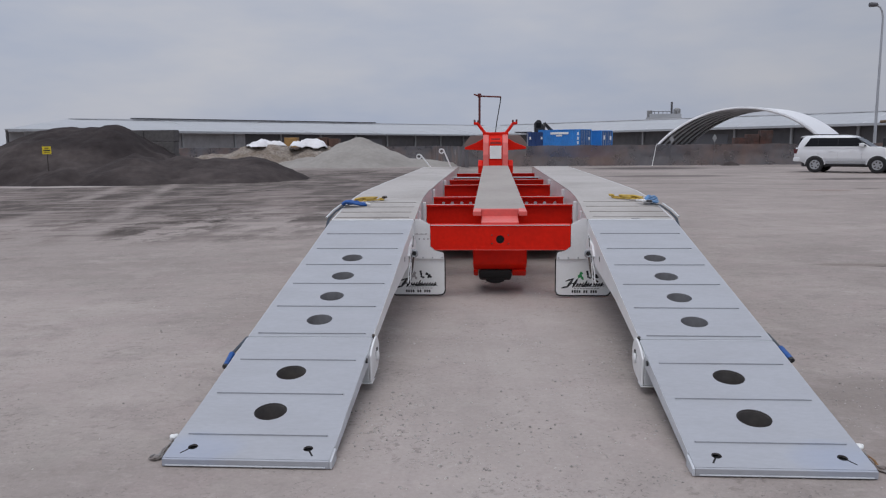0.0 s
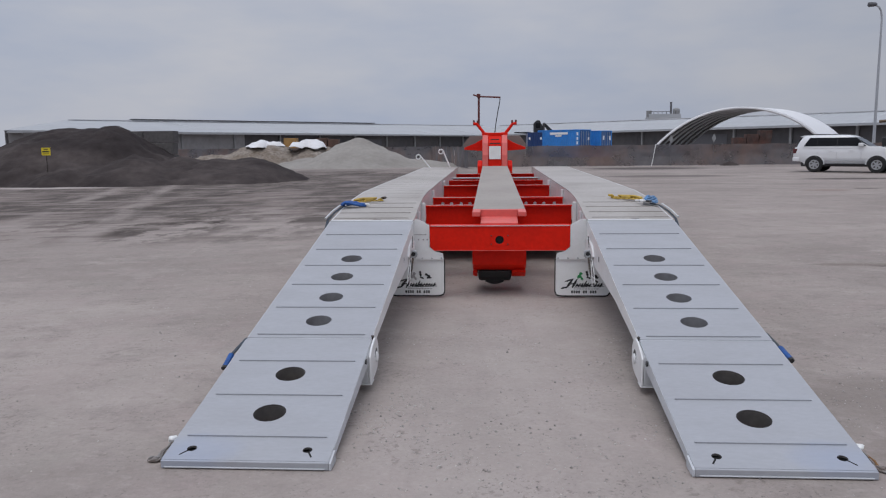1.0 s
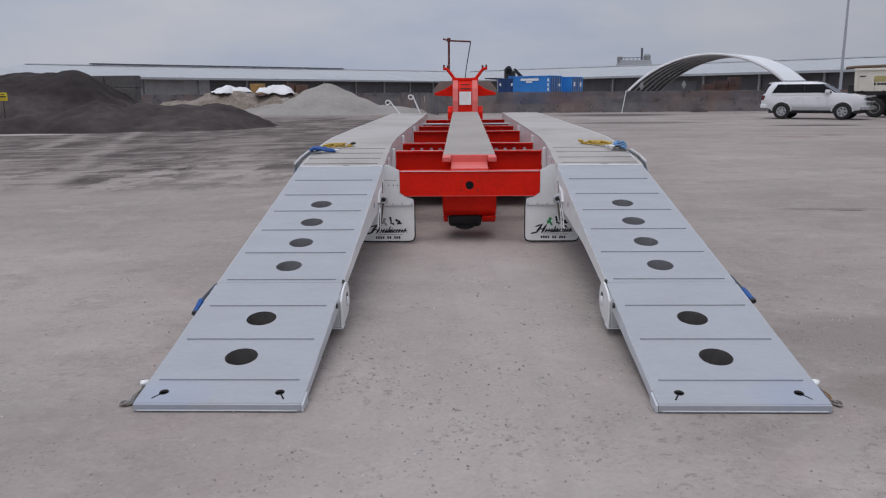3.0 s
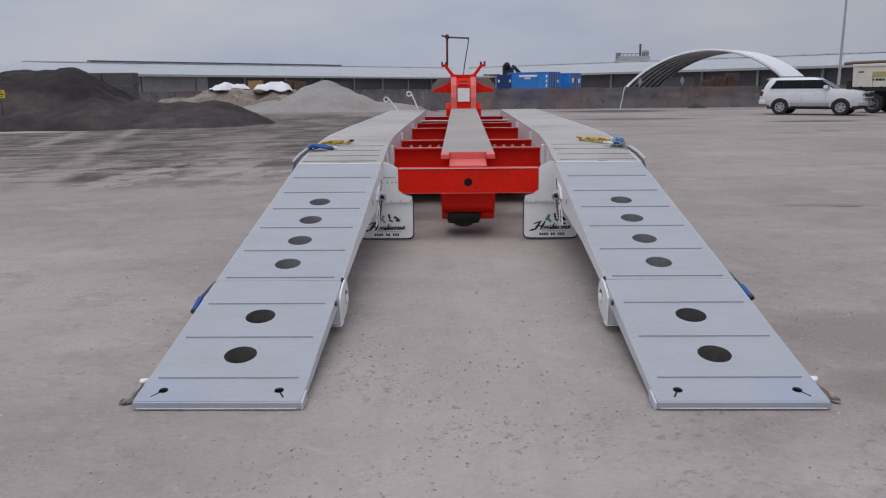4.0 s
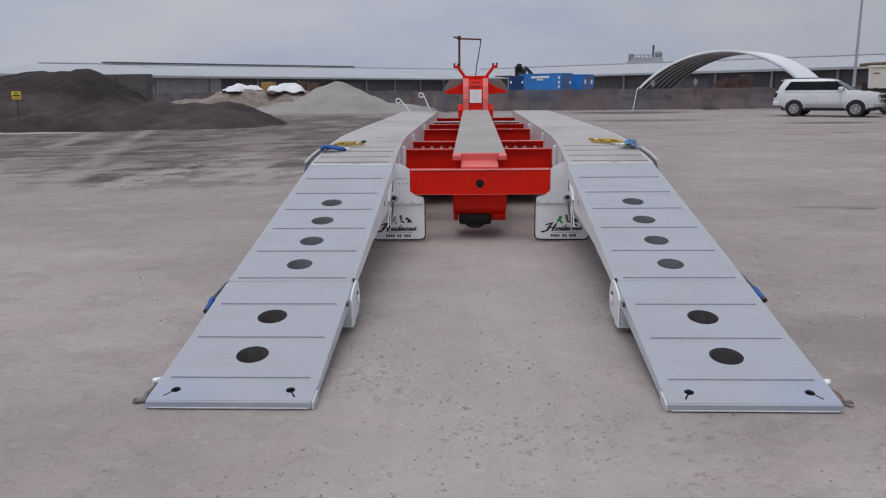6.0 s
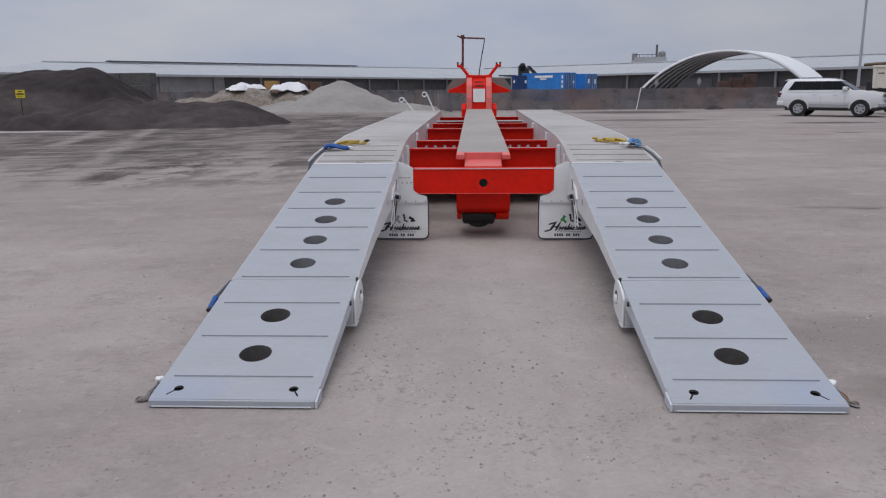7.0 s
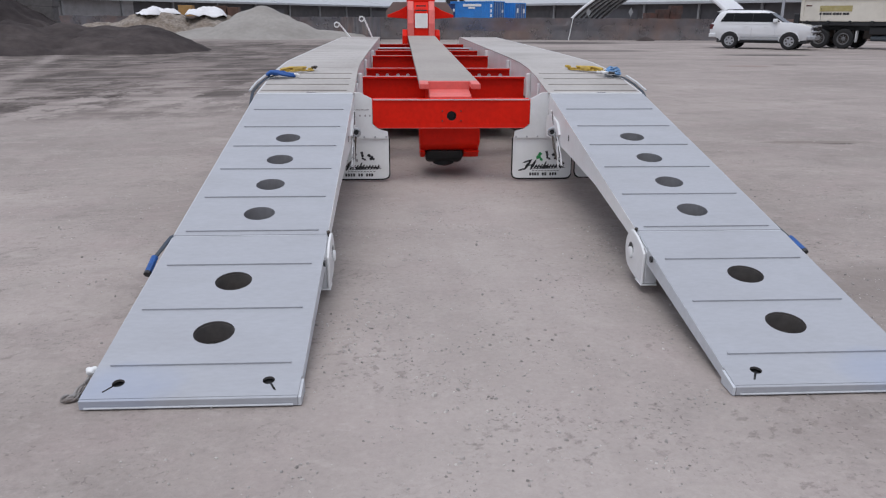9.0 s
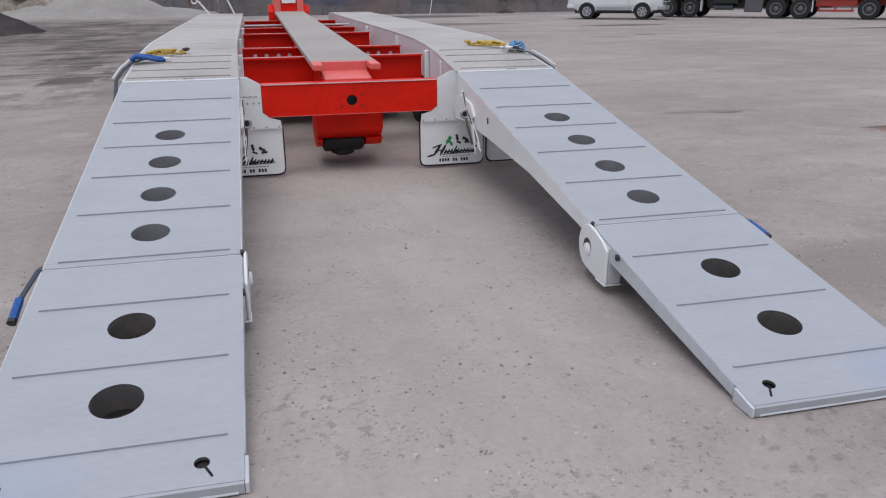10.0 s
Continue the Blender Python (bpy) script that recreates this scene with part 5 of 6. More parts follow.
def build_toe_chain(s):
    rng = random.Random(40 + s)
    t = thing("toe_chain", "short rusty chain with a white rag at the ramp toe", "chain", pose(s * 1.80, 0.06, 0, 0, 0, 0), group="ramp toe chains")
    bm = bmesh.new()
    chain(bm, (s * -0.048, 0.115, 0.05), (s * 0.006, -0.021, -0.008), 5, 0.017, 0.005, rng)
    chain(bm, (s * -0.026, 0.045, 0.010), (s * 0.005, -0.007, 0), 6, 0.018, 0.0055, rng, 0.7)
    chain(bm, (s * -0.015, 0.02, 0.008), (s * 0.010, -0.005, 0), 3, 0.017, 0.005, rng, 0.8)
    chain(bm, (s * 0.002, 0.03, 0.009), (s * 0.009, -0.011, 0), 3, 0.017, 0.005, rng, 0.8)
    tagged(part("chain_links", bm, CHAIN_GREY, t, smooth=True), kind="stuff")
    bm = bmesh.new()
    bmesh.ops.create_icosphere(bm, subdivisions=3, radius=0.024)
    for v in bm.verts:
        v.co += v.normal * 0.012 * noise.noise(v.co * 40 + Vector((s, 0, 0)))
        v.co.z *= 0.7
    part("rag", bm, FLAP_WHITE, t, "crumpled white rag", smooth=True, at=pose(s * -0.045, 0.15, 0.07))
    part("hook", tube([(s * -0.04, 0.10, 0.05), (s * -0.015, 0.06, 0.035), (s * -0.01, 0.03, 0.02)], 0.007, 8), CHAIN_GREY if s < 0 else HOOK_RUST, t, smooth=True)


for side in (-1, 1):
    build_toe_chain(side)


# ---- heaps and bunker wall ----
def heap(name, label, category, material, peaks, rough, step, seed, floor=-0.04):
    """A loose heap: cones of (x, y, rx, ry, height, roundness) run together over a grid, broken up by noise."""
    x0, x1 = min(p[0] - p[2] for p in peaks) - 0.6, max(p[0] + p[2] for p in peaks) + 0.6
    y0, y1 = min(p[1] - p[3] for p in peaks) - 0.6, max(p[1] + p[3] for p in peaks) + 0.6
    nx, ny = int((x1 - x0) / step) + 1, int((y1 - y0) / step) + 1
    cx, cy = (x0 + x1) / 2, (y0 + y1) / 2
    verts, keep = [], []
    for j in range(ny):
        for i in range(nx):
            x, y = x0 + i * step, y0 + j * step
            wob = 0.10 * noise.noise((x * 0.45, y * 0.45, seed)) + 0.05 * noise.noise((x * 1.3, y * 1.3, seed + 4))
            z = floor
            for px, py, rx, ry, h, k in peaks:
                d = math.hypot((x - px) / rx, (y - py) / ry) + wob
                d = math.sqrt(d * d + k * k) - k
                z = max(z, h * (1 - d / (math.sqrt(1 + k * k) - k)))
            if z > floor + 0.01:
                z += rough * (noise.noise((x * 1.7, y * 1.7, seed + 9)) + 0.6 * noise.noise((x * 4.1, y * 4.1, seed + 2)))
            verts.append((x - cx, y - cy, max(z, floor)))
            keep.append(z > floor + 0.01)
    faces = []
    for j in range(ny - 1):
        for i in range(nx - 1):
            q = (j * nx + i, j * nx + i + 1, (j + 1) * nx + i + 1, (j + 1) * nx + i)
            if any(keep[k] for k in q):
                faces.append(q)
    me = bpy.data.meshes.new(name)
    me.from_pydata(verts, [], faces)
    ob = mesh_part(name, me, material, at=pose(cx, cy, 0))
    me.polygons.foreach_set("use_smooth", [True] * len(me.polygons))
    return tagged(ob, label, category)


heap("dark_mound", "tall dark grey heap of crushed gravel", "heap", DARK_GRAVEL,
     [(-20.6, 33.8, 5.4, 6.0, 2.58, 0.9), (-19.4, 33.8, 4.8, 6.0, 2.58, 0.9), (-18.45, 33.4, 3.7, 5.9, 2.70, 0.2), (-21.9, 33.8, 4.2, 5.6, 2.47, 0.5), (-18.6, 30.4, 6.5, 3.0, 0.95, 0.25), (-16.1, 30.4, 3.2, 3.2, 1.30, 0.15), (-14.4, 32.0, 3.0, 3.6, 1.15, 0.2)], 0.07, 0.2, 1.0)
heap("dark_mound", "low dark grey gravel heap beside the tall one", "heap", DARK_GRAVEL,
     [(-13.0, 32.6, 3.4, 4.4, 1.05, 0.3), (-11.5, 32.8, 2.8, 4.2, 1.06, 0.4)], 0.08, 0.2, 3.0)
heap("earth_mound", "small pale heap of broken concrete", "heap", RUBBLE, [(-25.6, 34.5, 2.4, 2.4, 1.75, 0.2)], 0.12, 0.2, 5.0)
heap("earth_mound", "brown heap of earth and broken concrete", "heap", RUBBLE,
     [(-18.6, 60, 5.4, 5.0, 1.85, 0.3), (-14.4, 60.5, 4.0, 5.0, 1.7, 0.3), (-23.0, 60, 4.5, 4.0, 0.95, 0.2)], 0.16, 0.3, 7.0)
heap("sand_mound", "pale grey conical sand heap", "heap", SAND,
     [(-9.7, 54.5, 4.9, 5.0, 2.2, 0.06), (-13.5, 54.5, 3.4, 4.0, 0.75, 0.2), (-5.5, 54.5, 4.5, 3.6, 0.55, 0.2)], 0.03, 0.25, 9.0)


def build_bunker_wall():
    w = thing("bunker_wall", "dark stained wall of stacked concrete blocks behind the gravel", "wall", pose(-20.4, 36.0, 0))
    block = bpy.data.meshes.new("block")
    bm = boxed(-0.80, 0.80, -0.35, 0.35, 0.0, 0.61)
    bmesh.ops.bevel(bm, geom=list(bm.edges), offset=0.02, segments=1, affect="EDGES")
    bm.to_mesh(block)
    bm.free()
    for row in range(4):
        for i in range(5):
            mesh_part("block", block, CONCRETE_DARK, w, at=pose(-3.32 + 1.625 * i + 0.04 * (row % 2), 0.02 * ((i + row) % 2), 0.62 * row))


build_bunker_wall()


def draped(name, label, cx, cy, rx, ry, z0, h, seed):
    bm = bmesh.new()
    n, m = 40, 16
    rings = []
    for j in range(m + 1):
        r = j / m
        ring = []
        for i in range(n):
            a = 2 * math.pi * i / n
            f = 1 + 0.16 * math.sin(3 * a + seed) + 0.10 * math.sin(5 * a + 2 * seed)
            x, y = rx * r * f * math.cos(a), ry * r * f * math.sin(a)
            peak = max(0, 1 - abs(r) ** 2.6)
            fold = 0.22 * r * noise.noise((math.cos(a) * 4 + seed, math.sin(a) * 4, r * 1.5)) + 0.20 * noise.noise((x * 1.3 + seed, y * 0.9, 0)) + 0.10 * noise.noise((x * 3.1 + seed, y * 2.0, 4))
            ring.append(bm.verts.new((x, y, z0 + h * peak + fold - (0.12 * r * r))))
        rings.append(ring)
    for a, b in zip(rings, rings[1:]):
        for i in range(n):
            bm.faces.new((a[i], a[(i + 1) % n], b[(i + 1) % n], b[i]))
    bmesh.ops.remove_doubles(bm, verts=bm.verts, dist=0.001)
    ob = part(name, bm, TARP_WHITE, None, at=pose(cx, cy, 0), smooth=True)
    ob.modifiers.new("thickness", "SOLIDIFY").thickness = 0.02
    tagged(ob, label, "tarpaulin", group="white tarpaulins")


draped("tarpaulin", "white tarpaulin draped over a stockpile", -18.7, 60.3, 1.42, 2.6, 1.70, 0.38, 1.0)
draped("tarpaulin", "crumpled white tarpaulin draped over a rubble heap", -15.0, 60.3, 1.55, 2.6, 1.64, 0.48, 2.3)


def build_yellow_sign():
    t = thing("yellow_sign", "small yellow warning sign with dark lines before the gravel heap", "sign", pose(-19.12, 28.6, 0, 0, 0, 14))
    panel = part("panel", boxed(-0.18, 0.18, -0.008, 0.008, 1.32, 1.65), SIGN_YELLOW, t, bevel=0.004)
    bm = bmesh.new()
    boxed(-0.08, 0.08, -0.0115, -0.009, 1.56, 1.60, bm)
    boxed(-0.14, 0.14, -0.0115, -0.009, 1.45, 1.51, bm)
    boxed(-0.11, 0.11, -0.0115, -0.009, 1.38, 1.40, bm)
    part("dark_lines", bm, PRINT_BLACK, panel)
    part("post", tube([(0, 0.03, -0.05), (0, 0.03, 1.60)], 0.018, 8), DARK_STEEL, t, smooth=True)


build_yellow_sign()


# ---- long sheds behind the yard ----
def build_shed(name, label, a, b, eave, ridge, ridge_b, depth, bays, line=None, hip=0.0, closed=0.0, skew=0.0, seams=2.0):
    """A long low shed whose front runs from a to b."""
    a, b = Vector((*a, 0)), Vector((*b, 0))
    length = (b - a).length
    ang = math.degrees(math.atan2(b.y - a.y, b.x - a.x))
    t = thing(name, label, "warehouse", pose(a.x, a.y, 0, 0, 0, ang))
    # Flat dark sheet whose colour carries the shade of the open bays.
    part("wall", boxed(0, length, 0.6, 1.0, 0, eave), SHED_DARK, t, "dark sheet for the shade in the open bays")
    back = skew * 2 * depth
    part("back_wall", boxed(back, length, 2 * depth - 1, 2 * depth, 0, eave), SHED_DARK, t)
    part("end_wall", prism([(skew * 0.6, 0.6), (skew * 0.6 + 0.3, 0.6), (back + 0.3, 2 * depth), (back, 2 * depth)], 0, eave, "z"), SHED_DARK, t)
    part("end_wall", prism([(0.6, 0), (2 * depth, 0), (2 * depth, eave), (depth, ridge_b - 0.2), (0.6, eave)], length - 0.3, length, "x"), SHED_DARK, t)
    bm = bmesh.new()
    section = [(-0.8, eave - 0.05), (depth, ridge), (2 * depth + 0.8, eave - 0.05), (2 * depth + 0.8, eave + 0.1), (depth, ridge + 0.15), (-0.8, eave + 0.1)]
    ends = [[bm.verts.new((x + ((hip if k in (1, 4) else 0) + skew * y if x < 0 else 0), y, z + (ridge_b - ridge if x > 0 and k in (1, 4) else 0))) for k, (y, z) in enumerate(section)] for x in (-0.6, length)]
    apex = hip + skew * depth - 0.6
    top = lambda x: ridge + (ridge_b - ridge) * (x - apex) / (length - apex)
    for k in range(6):
        bm.faces.new((ends[0][k], ends[0][(k + 1) % 6], ends[1][(k + 1) % 6], ends[1][k]))
    bm.faces.new(ends[0])
    bm.faces.new(ends[1])
    roof = part("roof", bm, ROOF_WHITE, t, "pale metal roof sheets")
    for i in range(int(seams * bays)):
        x = length * (i + 0.6) / (seams * bays)
        if x > hip + skew * depth:
            part("seam", prism([(-0.75, eave + 0.105), (depth, top(x) + 0.155), (depth, top(x) + 0.24), (-0.75, eave + 0.19)], x, x + 0.16, "x"), EDGE_PAINT, roof)
    bm = bmesh.new()
    cap = [[bm.verts.new((x, depth + dy, top(x) + dz)) for dy, dz in ((-0.35, 0.16), (0.35, 0.16), (0.35, 0.34), (-0.35, 0.34))] for x in (hip + skew * depth, length)]
    for k in range(4):
        bm.faces.new((cap[0][k], cap[0][(k + 1) % 4], cap[1][(k + 1) % 4], cap[1][k]))
    bm.faces.new(cap[0])
    bm.faces.new(cap[1])
    part("ridge_flashing", bm, EDGE_PAINT, roof, "pale ridge flashing")
    part("gutter", boxed(-0.6, length, -1.0, -0.78, eave - 0.35, eave + 0.12), ROOF_WHITE, t, bevel=0.03)
    for i in range(bays):
        x = length * (i + 0.5) / bays
        part("column", boxed(x - 0.22, x + 0.22, 0.1, 0.48, 0, eave - 0.1), COLUMN_PALE, t)
    for i in range(0, bays, 2):
        x0 = length * (i + 0.55) / bays
        if x0 < length * closed:
            continue
        part("roller_door", boxed(x0, x0 + length / bays * 0.8, 0.50, 0.585, 0, eave * 0.72), SHED_LINE if i % 4 else SHED_DARK, t)
    if closed:
        part("closed_bay", boxed(0.3, length * closed, 0.50, 0.594, 0, eave - 0.25), BAY_GREY, t, "grey sheeted bay")
    if line:
        bm = bmesh.new()
        cap = [[bm.verts.new((x, depth + dy, top(x) + dz)) for dy, dz in ((-0.5, 0.36), (0.5, 0.36), (0.5, 0.64), (-0.5, 0.64))] for x in (length * line[0], length * line[1])]
        for k in range(4):
            bm.faces.new((cap[0][k], cap[0][(k + 1) % 4], cap[1][(k + 1) % 4], cap[1][k]))
        bm.faces.new(cap[0])
        bm.faces.new(cap[1])
        part("ridge_cap", bm, SHED_LINE, roof, "dark ridge ventilator strip")
    return t


build_shed("storage_shed", "long low storage shed with a pale roof and dark ridge strip", (-77.6, 117.1), (16.4, 287.1), 4.6, 7.15, 8.65, 20, 14, (0.193, 0.640), hip=11.0, closed=0.266, skew=0.6, seams=0.5)
build_shed("storage_shed", "long low storage shed with a pale roof and open bays", (-2.0, 240.0), (82.0, 106.0), 4.5, 7.4, 6.4, 8, 12, seams=1.0)


def build_rooftop_plant():
    t = thing("bulk_loader", "distant pale ship-loading tower above the shed roof", "tower", pose(69, 300, 0))
    part("deck_house", boxed(-6.2, 6.2, -3, 3, 0, 11.5), ROOF_WHITE, t, bevel=0.1)
    part("bridge", boxed(-5.8, 6.3, -2, 2, 11.5, 12.6), ROOF_WHITE, t, bevel=0.1)
    part("left_stub", boxed(-6.3, -4.6, -1, 1, 11.6, 14.0), COLUMN_PALE, t, bevel=0.1)
    part("mast", boxed(2.6, 3.3, -0.3, 0.3, 12.6, 17.2), SHED_LINE, t, bevel=0.05)
    part("tank", turned([(1.2, 11.6), (1.35, 12.2), (1.35, 14.3), (0.7, 14.9)], 16, "z", None, (5.0, 0, 0)), COLUMN_PALE, t, smooth=True)
    part("rail", tube([(-5.5, -2, 13.5), (2.6, -2, 13.5)], 0.12, 6), SHED_LINE, t)
    for x in (-4.0, -2.4, -0.8, 0.8, 4.2):
        part("rail_post", boxed(x - 0.1, x + 0.1, -2.1, -1.9, 12.6, 13.5), SHED_LINE, t)
    part("antenna_block", boxed(15.6, 17.6, -0.5, 0.5, 10.6, 12.0), SHED_LINE, t, bevel=0.2)
    part("antenna_stem", boxed(16.3, 16.9, -0.3, 0.3, 0.0, 10.6), SHED_LINE, t)
    part("dark_window", boxed(-5.0, 5.4, -3.03, -3.005, 9.2, 10.2), SHED_LINE, t)


build_rooftop_plant()


# ---- fence ----
def build_fence(x, y, turn, count, notices):
    t = thing("shade_cloth_fence", "dark shade-cloth boundary fence behind the yard", "fence", pose(x, y, 0, 0, 0, turn), group="boundary fences")
    for i in range(count):
        x0 = 3.0 * i
        rng = random.Random(i)
        bm = bmesh.new()
        n, m = 8, 5
        g = [[bm.verts.new((x0 + 3.0 * k / n, 0.05 * noise.noise((x0 + k * 0.6, j * 0.7, 1.0)), 0.03 + (1.42 + 0.02 * math.sin(k * 0.8 + i)) * j / m)) for k in range(n + 1)] for j in range(m + 1)]
        for a, b in zip(g, g[1:]):
            for k in range(n):
                bm.faces.new((a[k], a[k + 1], b[k + 1], b[k]))
        p = part("cloth_panel", bm, FENCE_DARK, t, smooth=True)
        mod = p.modifiers.new("thickness", "SOLIDIFY")
        mod.thickness, mod.use_rim = 0.01, False
        part("fence_post", tube([(x0, 0.07, -0.1), (x0 + rng.uniform(-0.04, 0.04), 0.07, 1.5)], 0.022, 8), COLUMN_PALE if i % 5 == 1 else FENCE_DARK, t, smooth=True)
    for x, z in notices:
        part("notice_post", tube([(x, -0.06, 0), (x, -0.06, z)], 0.012, 6), SHED_LINE, t)
        part("notice", prism([(x - 0.16, z), (x, z - 0.3), (x + 0.16, z), (x, z + 0.3)], -0.09, -0.075, "y"), COLUMN_PALE, t, "pale diamond notice")
    if notices:
        part("leaning_stake", tube([(13.2, -0.14, 0.0), (13.32, -0.14, 0.7), (13.46, -0.12, 1.5)], 0.028, 8), FLAP_WHITE, t, "thin white leaning stake", smooth=True)


build_fence(-1.8, 50.2, 0, 21, ((14.5, 1.82), (17.4, 1.86)))
build_fence(-47.0, 68.0, 0, 14, ())
build_fence(-5.2, 68.0, -79.2, 7, ())
heap("weed_clump", "low dark clump of weeds at the fence", "weeds", DARK_GRAVEL, [(16.6, 49.6, 0.7, 0.4, 0.32, 0.2)], 0.08, 0.08, 12.0)


# ---- containers and the machine behind them ----
def build_container(x, y, length, width, height, material, label, turn=0, doors=None):
    t = thing("shipping_container", label, "container", pose(x, y, 0, 0, 0, turn), group="blue containers")
    hl, hw = length / 2, width / 2
    part("frame_floor", boxed(-hl, hl, -hw, hw, 0.0, 0.16), material, t, bevel=0.02)
    part("roof", boxed(-hl, hl, -hw, hw, height - 0.1, height), material, t, bevel=0.02)
    for sx in (-1, 1):
        for sy in (-1, 1):
            part("corner_post", boxed(*sorted((sx * hl, sx * (hl - 0.16))), *sorted((sy * hw, sy * (hw - 0.16))), 0.16, height - 0.1), material, t, bevel=0.015)
    for sy in (-1, 1):
        bm = bmesh.new()
        n = max(int((length - 0.32) / 0.14) * 2, 8)
        cols = []
        for k in range(n + 1):
            px = -hl + 0.16 + (length - 0.32) * k / n
            d = 0.045 if (k // 2) % 2 else 0.0
            cols.append([bm.verts.new((px, sy * (hw - 0.02 - d), z)) for z in (0.16, height - 0.1)])
        for a, b in zip(cols, cols[1:]):
            bm.faces.new((a[0], b[0], b[1], a[1]))
        part("corrugated_side", bm, material, t)
    for sx in (-1, 1):
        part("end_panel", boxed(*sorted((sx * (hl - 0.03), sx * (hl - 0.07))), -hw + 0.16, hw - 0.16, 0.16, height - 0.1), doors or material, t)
        for k in (-0.72, -0.28, 0.28, 0.72):
            part("lock_rod", tube([(sx * (hl - 0.02), k, 0.2), (sx * (hl - 0.02), k, height - 0.15)], 0.025, 6), STEEL, t)
    return t


TURN = -42.0
ahead, aside = Vector((math.cos(radians(TURN)), math.sin(radians(TURN)))), Vector((-math.sin(radians(TURN)), math.cos(radians(TURN))))
corner = Vector((10.74, 86.0))
centre = corner - ahead * 3.03 + aside * 1.22
c = build_container(centre.x, centre.y, 6.06, 2.44, 3.22, CONT_BLUE, "bright blue corrugated shipping container with a white sign panel", TURN, CONT_END_SHADE)
part("sign_panel", boxed(-1.15, 1.45, -1.262, -1.235, 2.66, 2.92), FLAP_WHITE, c, "white panel with grey bars", bevel=0.005)
part("sign_stem", boxed(-0.35, 0.55, -1.262, -1.235, 2.42, 2.60), FLAP_WHITE, c, bevel=0.005)
for z in (2.55, 2.0, 1.5):
    part("end_notice", boxed(2.72, 2.92, -1.262, -1.235, z, z + 0.34), FLAP_WHITE, c)
part("door_notice", boxed(3.03, 3.045, 0.55, 0.85, 2.0, 2.3), FLAP_WHITE, c)
centre += aside * 4.0 + ahead * 0.3
c = build_container(centre.x, centre.y, 6.06, 2.44, 3.1, CONT_BLUE, "blue shipping container standing doors-out beside the other", TURN, CONT_END_SHADE)
for yy, zz in ((-0.6, 2.0), (0.75, 1.95)):
    part("door_notice", boxed(3.03, 3.045, yy - 0.17, yy + 0.17, zz, zz + 0.5), FLAP_WHITE, c)
c = build_container(6.0, 91.6, 1.95, 4.0, 2.98, CONT_NAVY, "dark navy shipping container behind the bright blue one")
for xx in (-0.75, 0.62):
    part("door_notice", boxed(xx - 0.1, xx + 0.1, -2.06, -2.04, 2.1, 2.4), FLAP_WHITE, c)


def build_loader():
    t = thing("material_handler", "dark grey loading machine standing behind the containers", "machine", pose(7.0, 95.5, 0))
    part("hull", boxed(-1.3, 1.3, -1.2, 1.2, 0.8, 3.0), SHED_DARK, t, bevel=0.1)
    for sx in (-0.9, 0.9):
        for sy in (-1.0, 1.0):
            part("wheel", turned([(0.2, -0.25), (0.55, -0.25), (0.62, -0.15), (0.62, 0.15), (0.55, 0.25), (0.2, 0.25)], 18, "y", None, (sx, sy, 0.62)), RUBBER, t, smooth=True)
    part("cab", prism([(-0.9, 3.0), (0.35, 3.0), (0.30, 3.9), (0.05, 4.05), (-0.15, 4.55), (-0.55, 4.6), (-0.9, 4.2)], -0.8, 0.8, "y"), PLASTIC_DARK, t, bevel=0.08)
    part("window", boxed(-0.7, -0.1, -0.83, -0.806, 3.6, 4.2), CAR_GLASS, t)
    part("exhaust", boxed(0.25, 0.5, -0.3, 0.0, 3.0, 4.25), SHED_DARK, t, bevel=0.05)
    part("boom", prism([(0.2, 4.2), (0.5, 4.3), (1.5, 3.3), (1.5, 2.9), (1.1, 3.0)], -0.25, 0.25, "y"), PLASTIC_DARK, t, bevel=0.04)
    part("arm", prism([(-3.4, 3.0), (-3.4, 3.14), (-1.2, 3.14), (-1.2, 2.9)], -0.25, 0.25, "y"), PLASTIC_DARK, t, bevel=0.03)


build_loader()


# ---- dome shelter ----
def build_dome():
    t = thing("dome_shelter", "large arched white fabric dome shelter with dark ribbed inside", "shelter", pose(30.4, 90, 0))
    R, zc, run, dep = 13.48, -7.72, 5.7, 7.0
    half = math.acos((0.2 - zc) / R)

    def arc(f, r, n=48):
        return [(R_ * math.sin(a) + run * f, dep * f, zc + R_ * math.cos(a)) for a in [-half + 2 * half * k / n for k in range(n + 1)] for R_ in (r,)]

    for name, r, material, label in (("fabric_skin", R, DOME_WHITE, "white fabric outer skin"), ("inner_lining", R - 0.05, DOME_SHADE, "lining coloured as the shaded inside")):
        bm = bmesh.new()
        rows = [[bm.verts.new(p) for p in arc(f, r)] for f in [k / 10 for k in range(11)]]
        for a, b in zip(rows, rows[1:]):
            for k in range(len(a) - 1):
                bm.faces.new((a[k], a[k + 1], b[k + 1], b[k]))
        ob = part(name, bm, material, t, label, smooth=True)
        ob.modifiers.new("thickness", "SOLIDIFY").thickness = 0.03
    for k in range(7):
        part("hoop", tube(arc(k / 6, R - 0.16, 36), 0.13, 8), DOME_WHITE if k == 0 else STEEL, t, "white steel hoop" if k == 0 else "", smooth=True)
    for x in (-10.8, 10.8):
        part("footing", prism([(x - 1.2, -0.5), (x + 1.2, -0.5), (x + 1.2 + run, dep + 0.5), (x - 1.2 + run, dep + 0.5)], 0.0, 0.5, "z"), SHED_DARK, t, bevel=0.03)


build_dome()

